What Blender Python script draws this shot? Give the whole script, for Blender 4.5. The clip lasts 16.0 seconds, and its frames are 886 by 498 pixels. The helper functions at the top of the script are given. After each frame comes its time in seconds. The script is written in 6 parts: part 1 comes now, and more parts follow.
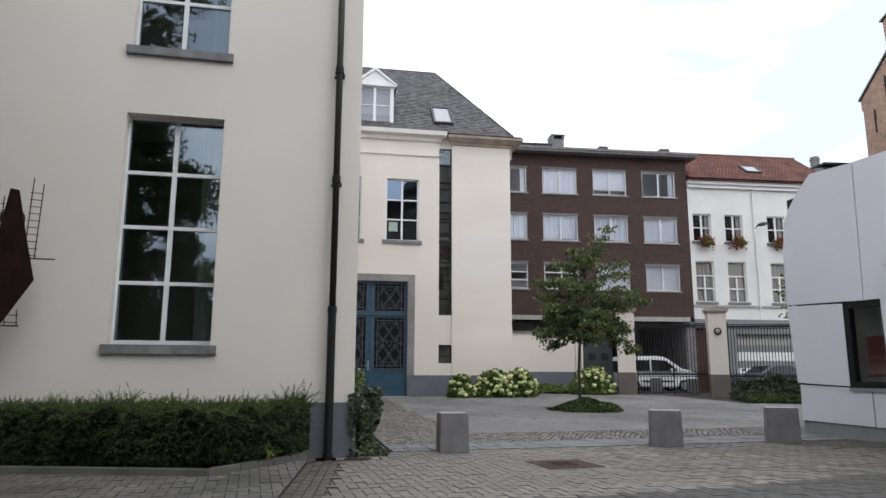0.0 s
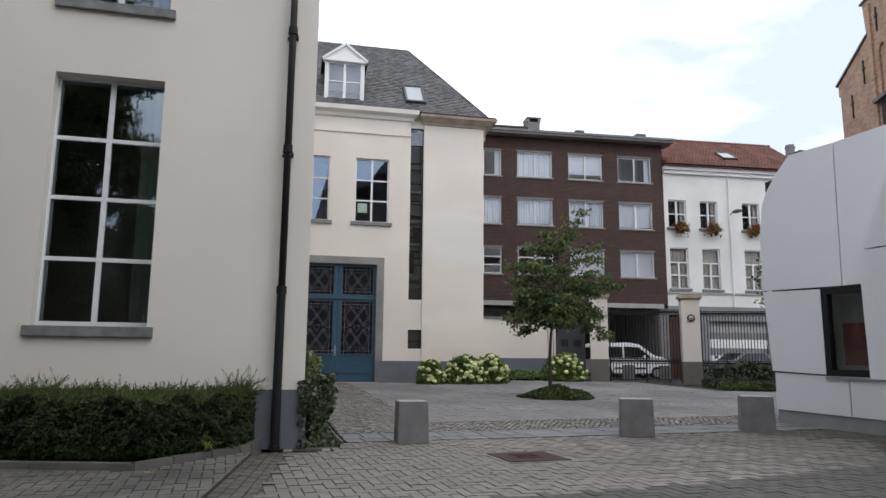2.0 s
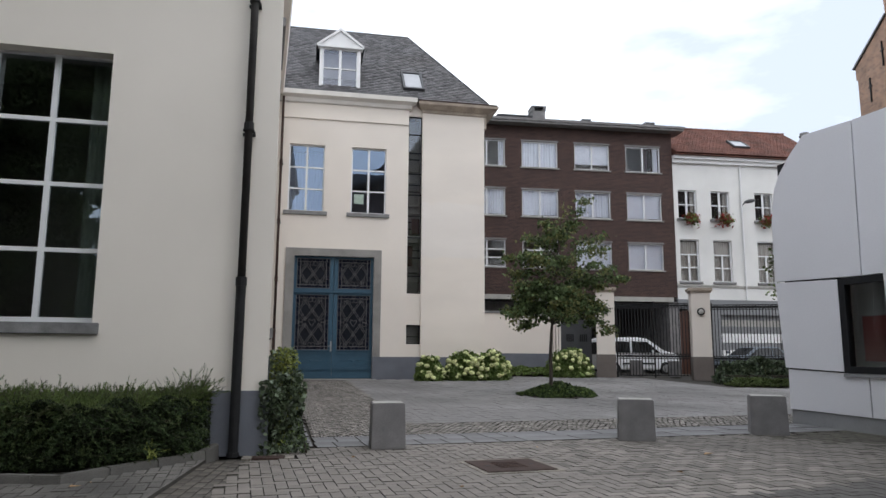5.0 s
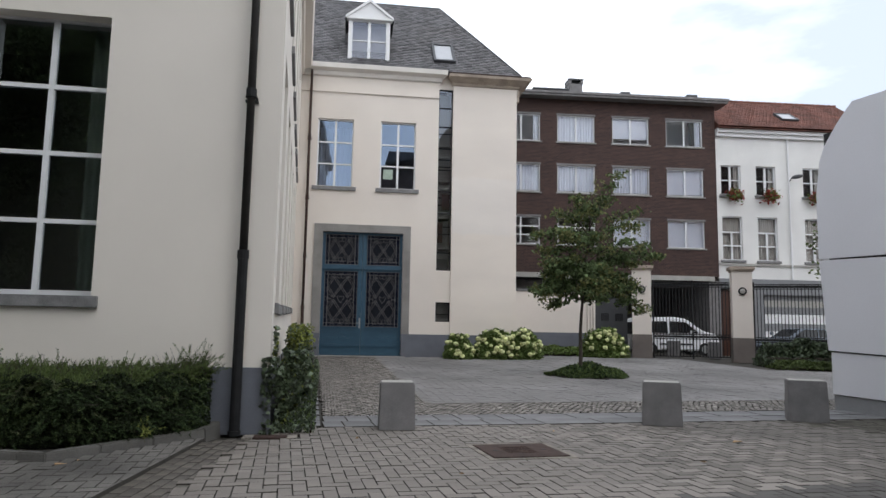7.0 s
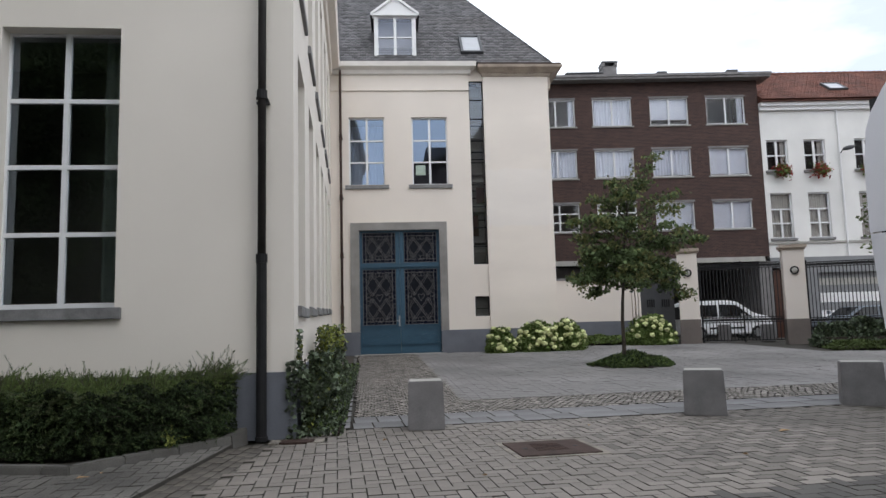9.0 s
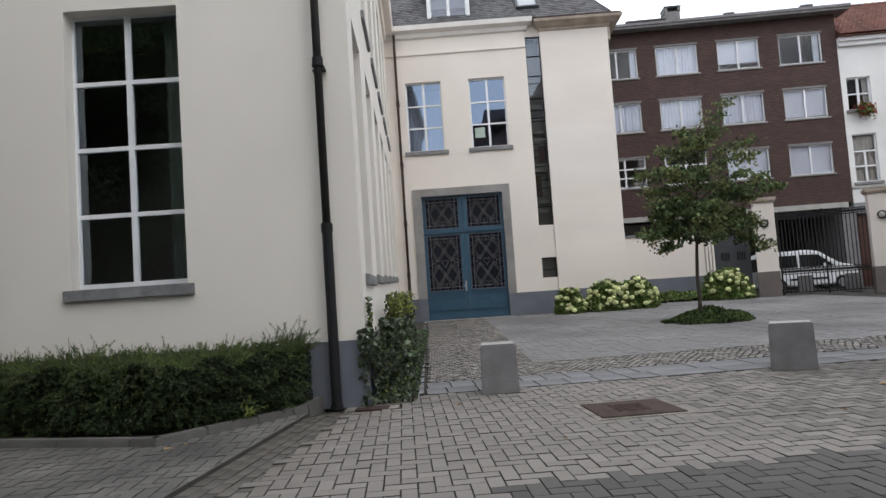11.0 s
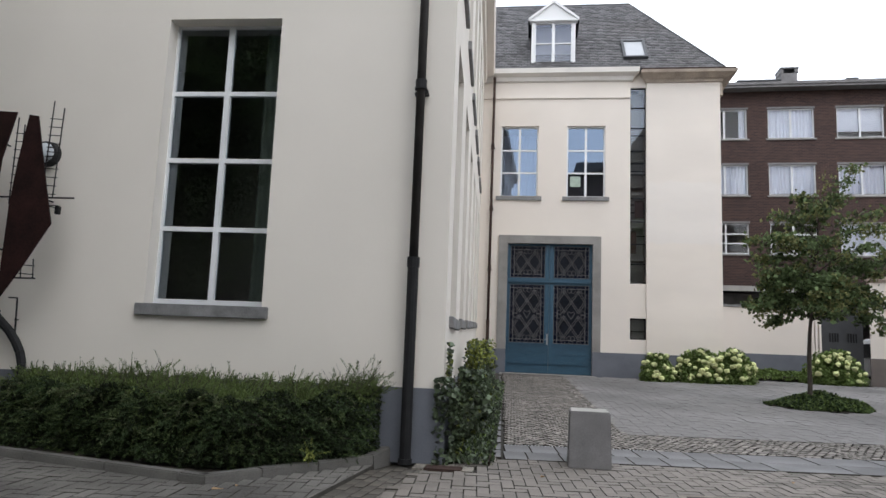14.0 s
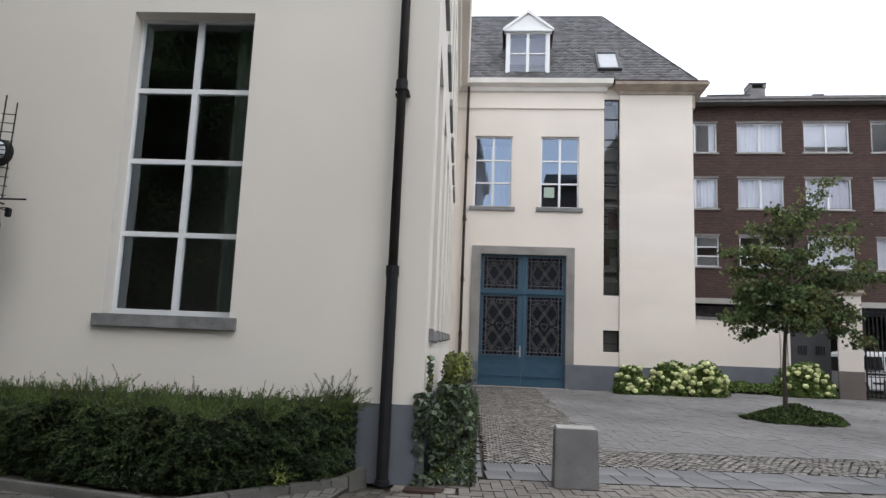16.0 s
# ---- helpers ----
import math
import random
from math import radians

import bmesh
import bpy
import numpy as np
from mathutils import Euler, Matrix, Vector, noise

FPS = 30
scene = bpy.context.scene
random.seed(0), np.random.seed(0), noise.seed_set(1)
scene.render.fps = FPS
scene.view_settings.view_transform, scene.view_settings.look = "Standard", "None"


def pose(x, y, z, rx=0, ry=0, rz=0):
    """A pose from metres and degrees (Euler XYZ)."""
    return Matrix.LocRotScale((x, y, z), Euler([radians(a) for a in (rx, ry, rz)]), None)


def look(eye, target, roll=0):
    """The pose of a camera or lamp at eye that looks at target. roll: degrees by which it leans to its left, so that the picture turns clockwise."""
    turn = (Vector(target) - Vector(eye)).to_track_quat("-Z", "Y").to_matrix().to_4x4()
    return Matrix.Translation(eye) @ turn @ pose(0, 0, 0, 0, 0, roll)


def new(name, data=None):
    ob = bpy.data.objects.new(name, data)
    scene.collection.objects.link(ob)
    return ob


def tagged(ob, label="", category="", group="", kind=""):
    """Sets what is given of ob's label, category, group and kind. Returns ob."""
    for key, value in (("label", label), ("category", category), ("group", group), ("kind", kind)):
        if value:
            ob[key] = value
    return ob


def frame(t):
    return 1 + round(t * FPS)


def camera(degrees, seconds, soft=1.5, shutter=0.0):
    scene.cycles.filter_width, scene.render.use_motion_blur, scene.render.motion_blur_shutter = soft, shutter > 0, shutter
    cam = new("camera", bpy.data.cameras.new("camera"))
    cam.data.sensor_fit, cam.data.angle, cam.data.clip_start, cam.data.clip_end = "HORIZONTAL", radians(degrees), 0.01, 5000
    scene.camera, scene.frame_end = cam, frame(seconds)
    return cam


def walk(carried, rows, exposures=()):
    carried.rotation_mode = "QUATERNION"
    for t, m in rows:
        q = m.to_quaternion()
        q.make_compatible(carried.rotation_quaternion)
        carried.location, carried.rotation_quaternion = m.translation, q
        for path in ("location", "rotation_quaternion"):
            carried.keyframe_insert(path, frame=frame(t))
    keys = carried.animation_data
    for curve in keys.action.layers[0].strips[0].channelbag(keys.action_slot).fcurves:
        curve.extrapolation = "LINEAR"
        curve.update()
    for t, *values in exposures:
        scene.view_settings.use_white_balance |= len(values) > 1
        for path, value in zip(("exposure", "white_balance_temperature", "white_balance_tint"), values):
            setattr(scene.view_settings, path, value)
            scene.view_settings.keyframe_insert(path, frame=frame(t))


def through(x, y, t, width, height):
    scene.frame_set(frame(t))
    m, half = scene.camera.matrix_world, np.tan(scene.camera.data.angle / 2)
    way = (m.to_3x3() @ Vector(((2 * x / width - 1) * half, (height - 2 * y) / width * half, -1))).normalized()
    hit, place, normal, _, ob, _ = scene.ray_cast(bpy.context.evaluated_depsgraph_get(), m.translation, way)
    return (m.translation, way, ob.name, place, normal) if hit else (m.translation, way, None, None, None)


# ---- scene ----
cam = camera(65.2, 16.0)
PATH = [
    (0, (0.211, 0.006, 1.351), (0.623, 1.931, 1.703), 0.2),
    (0.5, (0.308, 0.189, 1.351), (0.775, 2.099, 1.714), 0.6),
    (1, (0.391, 0.411, 1.348), (0.908, 2.303, 1.741), 0.5),
    (1.5, (0.479, 0.581, 1.354), (1.031, 2.479, 1.657), 0.0),
    (2, (0.655, 0.747, 1.352), (1.133, 2.663, 1.665), 0.5),
    (2.5, (0.816, 0.873, 1.344), (1.138, 2.824, 1.647), 1.5),
    (3, (0.918, 1.025, 1.357), (1.203, 2.979, 1.67), 1.3),
    (3.5, (0.995, 1.238, 1.386), (1.372, 3.175, 1.714), 1.9),
    (4, (1.102, 1.374, 1.386), (1.573, 3.296, 1.678), 0.3),
    (4.2, (1.153, 1.429, 1.395), (1.633, 3.344, 1.717), -0.1),
    (6.3, (1.765, 1.886, 1.392), (2.132, 3.836, 1.641), 1.6),
    (6.5, (1.807, 1.955, 1.383), (2.172, 3.902, 1.656), 1.6),
    (7, (1.908, 2.044, 1.399), (2.242, 4.002, 1.634), 1.0),
    (7.5, (2.048, 2.139, 1.409), (2.343, 4.103, 1.643), 1.5),
    (8, (2.165, 2.214, 1.423), (2.43, 4.183, 1.654), 0.9),
    (10.3, (2.301, 2.346, 1.406), (2.437, 4.335, 1.568), -4.4),
    (10.5, (2.276, 2.381, 1.402), (2.386, 4.373, 1.547), -4.3),
    (11, (2.245, 2.489, 1.398), (2.264, 4.485, 1.527), -3.9),
    (11.5, (2.199, 2.596, 1.398), (2.237, 4.591, 1.537), -3.4),
    (12, (2.159, 2.72, 1.401), (2.194, 4.715, 1.543), -2.8),
    (12.5, (2.128, 2.868, 1.407), (2.09, 4.86, 1.586), -1.8),
    (13, (2.131, 3.059, 1.424), (1.971, 5.04, 1.643), 0.2),
    (13.5, (2.107, 3.201, 1.426), (1.908, 5.176, 1.675), 1.1),
    (14, (2.035, 3.338, 1.434), (1.83, 5.31, 1.698), 2.2),
    (14.5, (1.93, 3.456, 1.452), (1.795, 5.431, 1.732), 2.3),
    (15, (1.855, 3.557, 1.458), (1.791, 5.535, 1.752), 1.2),
    (15.5, (1.831, 3.654, 1.459), (1.761, 5.629, 1.767), 1.7),
    (16, (1.849, 3.742, 1.456), (1.734, 5.717, 1.755), 2.3),
]
EXPOSURES = [(0, 0.30), (1, 0.22), (1.5, 0.19), (3.5, 0.16), (7, 0.17), (8.2, 0.18), (10.5, 0.28), (12, 0.37), (13.5, 0.45), (16, 0.44)]
walk(cam, [(t, look(eye, target, roll)) for t, eye, target, roll in PATH], EXPOSURES)

# ---------- world, sun, exposure ----------
world = bpy.data.worlds.new("overcast_sky")
scene.world = world
world.use_nodes = True
wn, wl = world.node_tree.nodes, world.node_tree.links
wn.clear()
SUN_EL, SUN_AZ = radians(48), radians(150)
sky = wn.new("ShaderNodeTexSky")
sky.sky_type, sky.sun_disc = "NISHITA", False
sky.sun_elevation, sky.sun_rotation, sky.dust_density, sky.air_density = SUN_EL, SUN_AZ, 3.0, 1.0
co = wn.new("ShaderNodeTexCoord")
mp = wn.new("ShaderNodeMapping")
mp.inputs["Scale"].default_value = (1.0, 1.0, 2.6)
nz = wn.new("ShaderNodeTexNoise")
nz.inputs["Scale"].default_value, nz.inputs["Detail"].default_value, nz.inputs["Roughness"].default_value = 2.1, 6.0, 0.55
ramp = wn.new("ShaderNodeValToRGB")
ramp.color_ramp.elements[0].position, ramp.color_ramp.elements[0].color = 0.36, (5.0, 5.6, 6.7, 1)
ramp.color_ramp.elements[1].position, ramp.color_ramp.elements[1].color = 0.58, (10.4, 10.8, 11.4, 1)
mix = wn.new("ShaderNodeMixRGB")
mix.inputs["Fac"].default_value = 0.9
bg = wn.new("ShaderNodeBackground")
bg.inputs["Strength"].default_value = 0.158
wo = wn.new("ShaderNodeOutputWorld")
wl.new(co.outputs["Generated"], mp.inputs["Vector"])
wl.new(mp.outputs["Vector"], nz.inputs["Vector"])
wl.new(nz.outputs["Fac"], ramp.inputs["Fac"])
wl.new(sky.outputs["Color"], mix.inputs["Color1"])
wl.new(ramp.outputs["Color"], mix.inputs["Color2"])
wl.new(mix.outputs["Color"], bg.inputs["Color"])
wl.new(bg.outputs["Background"], wo.inputs["Surface"])
sun = new("sun", bpy.data.lights.new("sun", "SUN"))
sun.data.energy, sun.data.angle, sun.data.color = 0.5, radians(60), (1.0, 0.98, 0.95)
sun.matrix_world = look((30 * math.sin(SUN_AZ), 30 * math.cos(SUN_AZ), 30), (0, 0, 0))


# ---------- materials ----------
def material(name, base, rough=0.8, var=0.12, scale=3.0, fine=40.0, bump=0.15, metal=0.0, tint=None, per_object=0.0, per_island=0.0, spec=0.5, stretch=None, dist=0.004):
    """A painted, mineral or plant surface: broad stains, fine grain, a little relief."""
    m = bpy.data.materials.new(name)
    m.use_nodes = True
    n, l = m.node_tree.nodes, m.node_tree.links
    p = n["Principled BSDF"]
    p.inputs["Roughness"].default_value, p.inputs["Metallic"].default_value = rough, metal
    p.inputs["Specular IOR Level"].default_value = spec
    tc = n.new("ShaderNodeTexCoord")
    src = tc.outputs["Object"]
    if stretch:
        mpn = n.new("ShaderNodeMapping")
        mpn.inputs["Scale"].default_value = stretch
        l.new(src, mpn.inputs["Vector"])
        src = mpn.outputs["Vector"]
    a, b = n.new("ShaderNodeTexNoise"), n.new("ShaderNodeTexNoise")
    for q, s, d in ((a, scale, 4), (b, fine, 3)):
        q.inputs["Scale"].default_value, q.inputs["Detail"].default_value = s, d
        l.new(src, q.inputs["Vector"])
    add = n.new("ShaderNodeMath")
    add.operation = "MULTIPLY_ADD"
    add.inputs[1].default_value = 0.6
    l.new(a.outputs["Fac"], add.inputs[0])
    half = n.new("ShaderNodeMath")
    half.operation = "MULTIPLY"
    half.inputs[1].default_value = 0.4
    l.new(b.outputs["Fac"], half.inputs[0])
    l.new(half.outputs[0], add.inputs[2])
    r = n.new("ShaderNodeValToRGB")
    dark = [c * (1 - 2 * var) for c in base] if tint is None else tint
    r.color_ramp.elements[0].position, r.color_ramp.elements[0].color = 0.3, (*dark, 1)
    r.color_ramp.elements[1].position, r.color_ramp.elements[1].color = 0.7, (*[min(1, c * (1 + var)) for c in base], 1)
    l.new(add.outputs[0], r.inputs["Fac"])
    out = r.outputs["Color"]
    for amount, kind in ((per_object, "o"), (per_island, "i")):
        if amount:
            info = n.new("ShaderNodeObjectInfo") if kind == "o" else n.new("ShaderNodeNewGeometry")
            val = info.outputs["Random"] if kind == "o" else info.outputs["Random Per Island"]
            mr = n.new("ShaderNodeMapRange")
            mr.inputs["To Min"].default_value, mr.inputs["To Max"].default_value = 1 - amount, 1 + amount
            l.new(val, mr.inputs["Value"])
            hs = n.new("ShaderNodeHueSaturation")
            l.new(out, hs.inputs["Color"])
            l.new(mr.outputs["Result"], hs.inputs["Value"])
            out = hs.outputs["Color"]
    l.new(out, p.inputs["Base Color"])
    if bump:
        bp = n.new("ShaderNodeBump")
        bp.inputs["Strength"].default_value, bp.inputs["Distance"].default_value = bump, dist
        l.new(b.outputs["Fac"], bp.inputs["Height"])
        l.new(bp.outputs["Normal"], p.inputs["Normal"])
    return m


def glass_material(name, tint, ior, rough=0.0, sheen=(1, 1, 1)):
    """A window pane: see-through with the gloss of glass."""
    m = bpy.data.materials.new(name)
    m.use_nodes = True
    n, l = m.node_tree.nodes, m.node_tree.links
    n.clear()
    o, mx, tr, gl, fr = (n.new(k) for k in ("ShaderNodeOutputMaterial", "ShaderNodeMixShader", "ShaderNodeBsdfTransparent", "ShaderNodeBsdfGlossy", "ShaderNodeFresnel"))
    tr.inputs["Color"].default_value = (*tint, 1)
    gl.inputs["Roughness"].default_value = rough
    gl.inputs["Color"].default_value = (*sheen, 1)
    fr.inputs["IOR"].default_value = ior
    l.new(fr.outputs[0], mx.inputs[0])
    l.new(tr.outputs[0], mx.inputs[1])
    l.new(gl.outputs[0], mx.inputs[2])
    l.new(mx.outputs[0], o.inputs["Surface"])
    return m


CLEAR = bpy.data.materials.new("clear_inner_face")
CLEAR.use_nodes = True
CLEAR.node_tree.nodes.clear()
clear_out = CLEAR.node_tree.nodes.new("ShaderNodeOutputMaterial")
CLEAR.node_tree.links.new(CLEAR.node_tree.nodes.new("ShaderNodeBsdfTransparent").outputs[0], clear_out.inputs["Surface"])


def glaze(ob, face):
    """Gloss on the outer face of a pane alone."""
    ob.data.materials.append(CLEAR)
    for k, p in enumerate(ob.data.polygons):
        p.material_index = 0 if k == face else 1
    ob.visible_shadow = False
    return ob


def masonry(name, base, tint, mortar, bw=0.21, bh=0.06, joint=0.01, bump=0.3):
    """Brickwork on walls that stay far off: courses along u, upright along z."""
    m = material(name, base, 0.85, tint=tint, scale=1.2, fine=9.0, bump=0.0)
    n, l = m.node_tree.nodes, m.node_tree.links
    p = n["Principled BSDF"]
    tc = n.new("ShaderNodeTexCoord")
    sep, com = n.new("ShaderNodeSeparateXYZ"), n.new("ShaderNodeCombineXYZ")
    sm = n.new("ShaderNodeMath")
    l.new(tc.outputs["Object"], sep.inputs[0])
    l.new(sep.outputs["X"], sm.inputs[0])
    l.new(sep.outputs["Y"], sm.inputs[1])
    l.new(sm.outputs[0], com.inputs["X"])
    l.new(sep.outputs["Z"], com.inputs["Y"])
    br = n.new("ShaderNodeTexBrick")
    br.inputs["Scale"].default_value = 1.0
    br.inputs["Brick Width"].default_value, br.inputs["Row Height"].default_value, br.inputs["Mortar Size"].default_value = bw, bh, joint
    br.inputs["Color1"].default_value, br.inputs["Color2"].default_value, br.inputs["Mortar"].default_value = (1.4, 1.3, 1.2, 1), (0.62, 0.62, 0.66, 1), (*mortar, 1)
    l.new(com.outputs[0], br.inputs["Vector"])
    ml = n.new("ShaderNodeMixRGB")
    ml.blend_type = "MULTIPLY"
    ml.inputs["Fac"].default_value = 1.0
    old = p.inputs["Base Color"].links[0].from_socket
    l.new(old, ml.inputs["Color1"])
    l.new(br.outputs["Color"], ml.inputs["Color2"])
    l.new(ml.outputs["Color"], p.inputs["Base Color"])
    bp = n.new("ShaderNodeBump")
    bp.inputs["Strength"].default_value, bp.inputs["Distance"].default_value = bump, 0.01
    bp.invert = True
    l.new(br.outputs["Fac"], bp.inputs["Height"])
    l.new(bp.outputs["Normal"], p.inputs["Normal"])
    return m


WING_CREAM = material("greyed_cream_render", (0.780, 0.729, 0.658), 0.9, 0.05, 0.4, 90, 0.3)
PATCHED_CREAM = material("patched_cream_render", (0.80, 0.734, 0.662), 0.9, 0.05, 0.3, 90, 0.3, stretch=(1, 1, 3))
CREAM = material("cream_render", (0.79, 0.724, 0.652), 0.9, 0.045, 0.45, 90, 0.3)
PLINTH = material("blue_grey_plinth_paint", (0.145, 0.155, 0.18), 0.75, 0.12, 1.5, 60, 0.2)
BLUESTONE = material("bluestone", (0.225, 0.222, 0.222), 0.7, 0.24, 5, 60, 0.2)
WHITE = material("white_paint", (0.8, 0.8, 0.8), 0.5, 0.03, 2, 50, 0.05)
FRAME = material("white_window_paint", (0.78, 0.79, 0.8), 0.35, 0.03, 3, 50, 0.03)
GLASS = glass_material("window_glass", (0.72, 0.75, 0.76), 1.9)
SKYLIGHT = material("pale_roof_light_pane", (0.42, 0.43, 0.45), 0.08, 0.05, 2, 20, 0.0)
FRONT_GLASS = glass_material("tall_window_glass", (0.72, 0.76, 0.76), 2.5, sheen=(0.76, 0.88, 1.0))
SLIT_GLASS = glass_material("stair_window_glass", (0.92, 0.93, 0.95), 2.0, sheen=(0.75, 0.85, 1.0))
PLAIN_GLASS = glass_material("plain_window_glass", (0.95, 0.96, 0.97), 1.5)
OLD_GLASS = glass_material("old_pane_glass", (0.9, 0.9, 0.9), 1.22)
COATED = glass_material("coated_window_glass", (0.70, 0.73, 0.80), 2.7, sheen=(0.55, 0.72, 1.0))
ROOM = material("dim_room_plaster", (0.42, 0.42, 0.40), 0.9, 0.1, 2, 20, 0.0)
DARK_ROOM = material("dark_brown_room", (0.05, 0.036, 0.032), 0.9, 0.1, 2, 20, 0.0)
BLIND = material("pale_curtain", (0.84, 0.87, 0.97), 0.9, 0.06, 3, 30, 0.05)
CURTAIN_BEIGE = material("beige_curtain", (0.46, 0.44, 0.41), 0.9, 0.1, 3, 30, 0.05)
GREEN_CURTAIN = material("grey_green_curtain", (0.30, 0.36, 0.33), 0.9, 0.06, 3, 30, 0.05)
IRON = material("black_cast_iron", (0.016, 0.016, 0.017), 0.6, 0.2, 6, 60, 0.1, spec=0.25)
PIPE_IRON = material("weathered_pipe_iron", (0.036, 0.032, 0.030), 0.6, 0.3, 3, 60, 0.1, spec=0.3)
KERB = material("dirty_kerb_concrete", (0.138, 0.131, 0.12), 0.9, 0.24, 2.0, 60, 0.3)
SLATE = material("slate", (0.108, 0.108, 0.114), 0.6, 0.22, 0.5, 30, 0.3, per_island=0.5, tint=(0.098, 0.09, 0.088))
LEAD = material("dark_lead", (0.05, 0.052, 0.056), 0.5, 0.1, 5, 40, 0.1)
STONE_TRIM = material("weathered_sand_trim", (0.46, 0.385, 0.315), 0.8, 0.22, 2, 30, 0.2)
TEAL = material("teal_door_paint", (0.029, 0.083, 0.132), 0.5, 0.12, 4, 50, 0.08, stretch=(1, 1, 4))
GRILLE = material("grille_iron", (0.15, 0.145, 0.15), 0.5, 0.15, 8, 60, 0.05)
STAINED = material("dark_door_glass", (0.018, 0.020, 0.027), 0.2, 0.2, 3, 12, 0.05, spec=0.2)
BLUE_GLASS = material("dark_blue_door_glass", (0.006, 0.008, 0.02), 0.2, 0.2, 3, 12, 0.05, spec=0.2)
BRICK = masonry("dark_brown_brick", (0.0445, 0.0252, 0.0212), (0.030, 0.0178, 0.0155), (2.3, 2.4, 2.4), 0.22, 0.075, 0.012)
ORANGE_BRICK = masonry("old_orange_brick", (0.36, 0.22, 0.15), (0.22, 0.14, 0.10), (1.25, 1.4, 1.5), 0.24, 0.075, 0.013)
CONCRETE = material("grey_concrete", (0.205, 0.197, 0.196), 0.85, 0.17, 3.5, 70, 0.25)
STREET_SILL = material("weathered_grey_sill", (0.30, 0.29, 0.275), 0.85, 0.15, 2.5, 60, 0.2)
CONCRETE_LIGHT = material("pale_concrete", (0.40, 0.39, 0.36), 0.85, 0.1, 2.5, 70, 0.2)
PANEL = material("white_facade_panel", (0.735, 0.735, 0.775), 0.6, 0.025, 0.5, 30, 0.03)
PANEL_BASE = material("grey_panel_base", (0.27, 0.27, 0.28), 0.8, 0.1, 2, 50, 0.15)
BLACK_FRAME = material("black_aluminium", (0.010, 0.011, 0.013), 0.6, 0.1, 5, 50, 0.02, spec=0.25)
RED_ROOF = material("red_clay_tile", (0.165, 0.066, 0.046), 0.85, 0.3, 0.9, 20, 0.3, per_island=0.2)
WHITEWASH = material("white_washed_render", (0.76, 0.755, 0.735), 0.9, 0.08, 0.6, 60, 0.15)
GREY_PAINT = material("mid_grey_paint", (0.22, 0.225, 0.235), 0.7, 0.06, 2, 50, 0.08)
BROWN_DOOR = material("varnished_brown_door", (0.068, 0.025, 0.014), 0.45, 0.2, 3, 30, 0.1, stretch=(6, 6, 1))
PAVER = material("concrete_paver", (0.212, 0.190, 0.169), 0.85, 0.17, 0.55, 60, 0.35, per_object=0.1, per_island=0.1)
PAVER_MID = material("dull_paver", (0.172, 0.155, 0.137), 0.87, 0.17, 0.55, 60, 0.35, per_object=0.14, per_island=0.14)
PAVER_DARK = material("dark_near_paver", (0.088, 0.082, 0.075), 0.85, 0.14, 0.6, 60, 0.35, per_object=0.18, per_island=0.18)
PAVER_WORN = material("dirty_paver", (0.142, 0.133, 0.120), 0.9, 0.36, 0.9, 60, 0.35, per_object=0.12, per_island=0.12)
PAVER_DAMP = material("damp_stained_paver", (0.15, 0.134, 0.117), 0.85, 0.4, 1.5, 60, 0.35, per_object=0.2, per_island=0.2)
PAVER_MOSS = material("mossy_paver", (0.070, 0.064, 0.049), 0.9, 0.25, 0.8, 60, 0.35, per_object=0.2, per_island=0.22)
FINE_JOINT = material("fine_grey_joint", (0.125, 0.12, 0.115), 0.95, 0.2, 3, 60, 0.2)
JOINT = material("joint_sand", (0.05, 0.045, 0.037), 0.95, 0.2, 3, 60, 0.3)
COBBLE = material("granite_cobble", (0.24, 0.218, 0.195), 0.8, 0.25, 1.0, 60, 0.35, per_object=0.42, per_island=0.42)
SLAB = material("grey_court_paver", (0.222, 0.213, 0.208), 0.85, 0.3, 0.3, 40, 0.25, per_object=0.055, per_island=0.055)
STRIP = material("pale_bluestone_strip", (0.182, 0.180, 0.183), 0.75, 0.26, 1.2, 50, 0.2, per_object=0.12)
EARTH = material("dark_earth", (0.055, 0.045, 0.035), 0.95, 0.3, 4, 40, 0.5)
RUST = material("dark_rusted_steel", (0.022, 0.008, 0.007), 0.75, 0.35, 3, 40, 0.3, spec=0.2)
RUST_PLATE = material("brown_cast_cover", (0.062, 0.038, 0.031), 0.75, 0.3, 5, 60, 0.3, spec=0.25)
BARK = material("bark", (0.07, 0.057, 0.045), 0.9, 0.3, 6, 40, 0.5, stretch=(4, 4, 1))


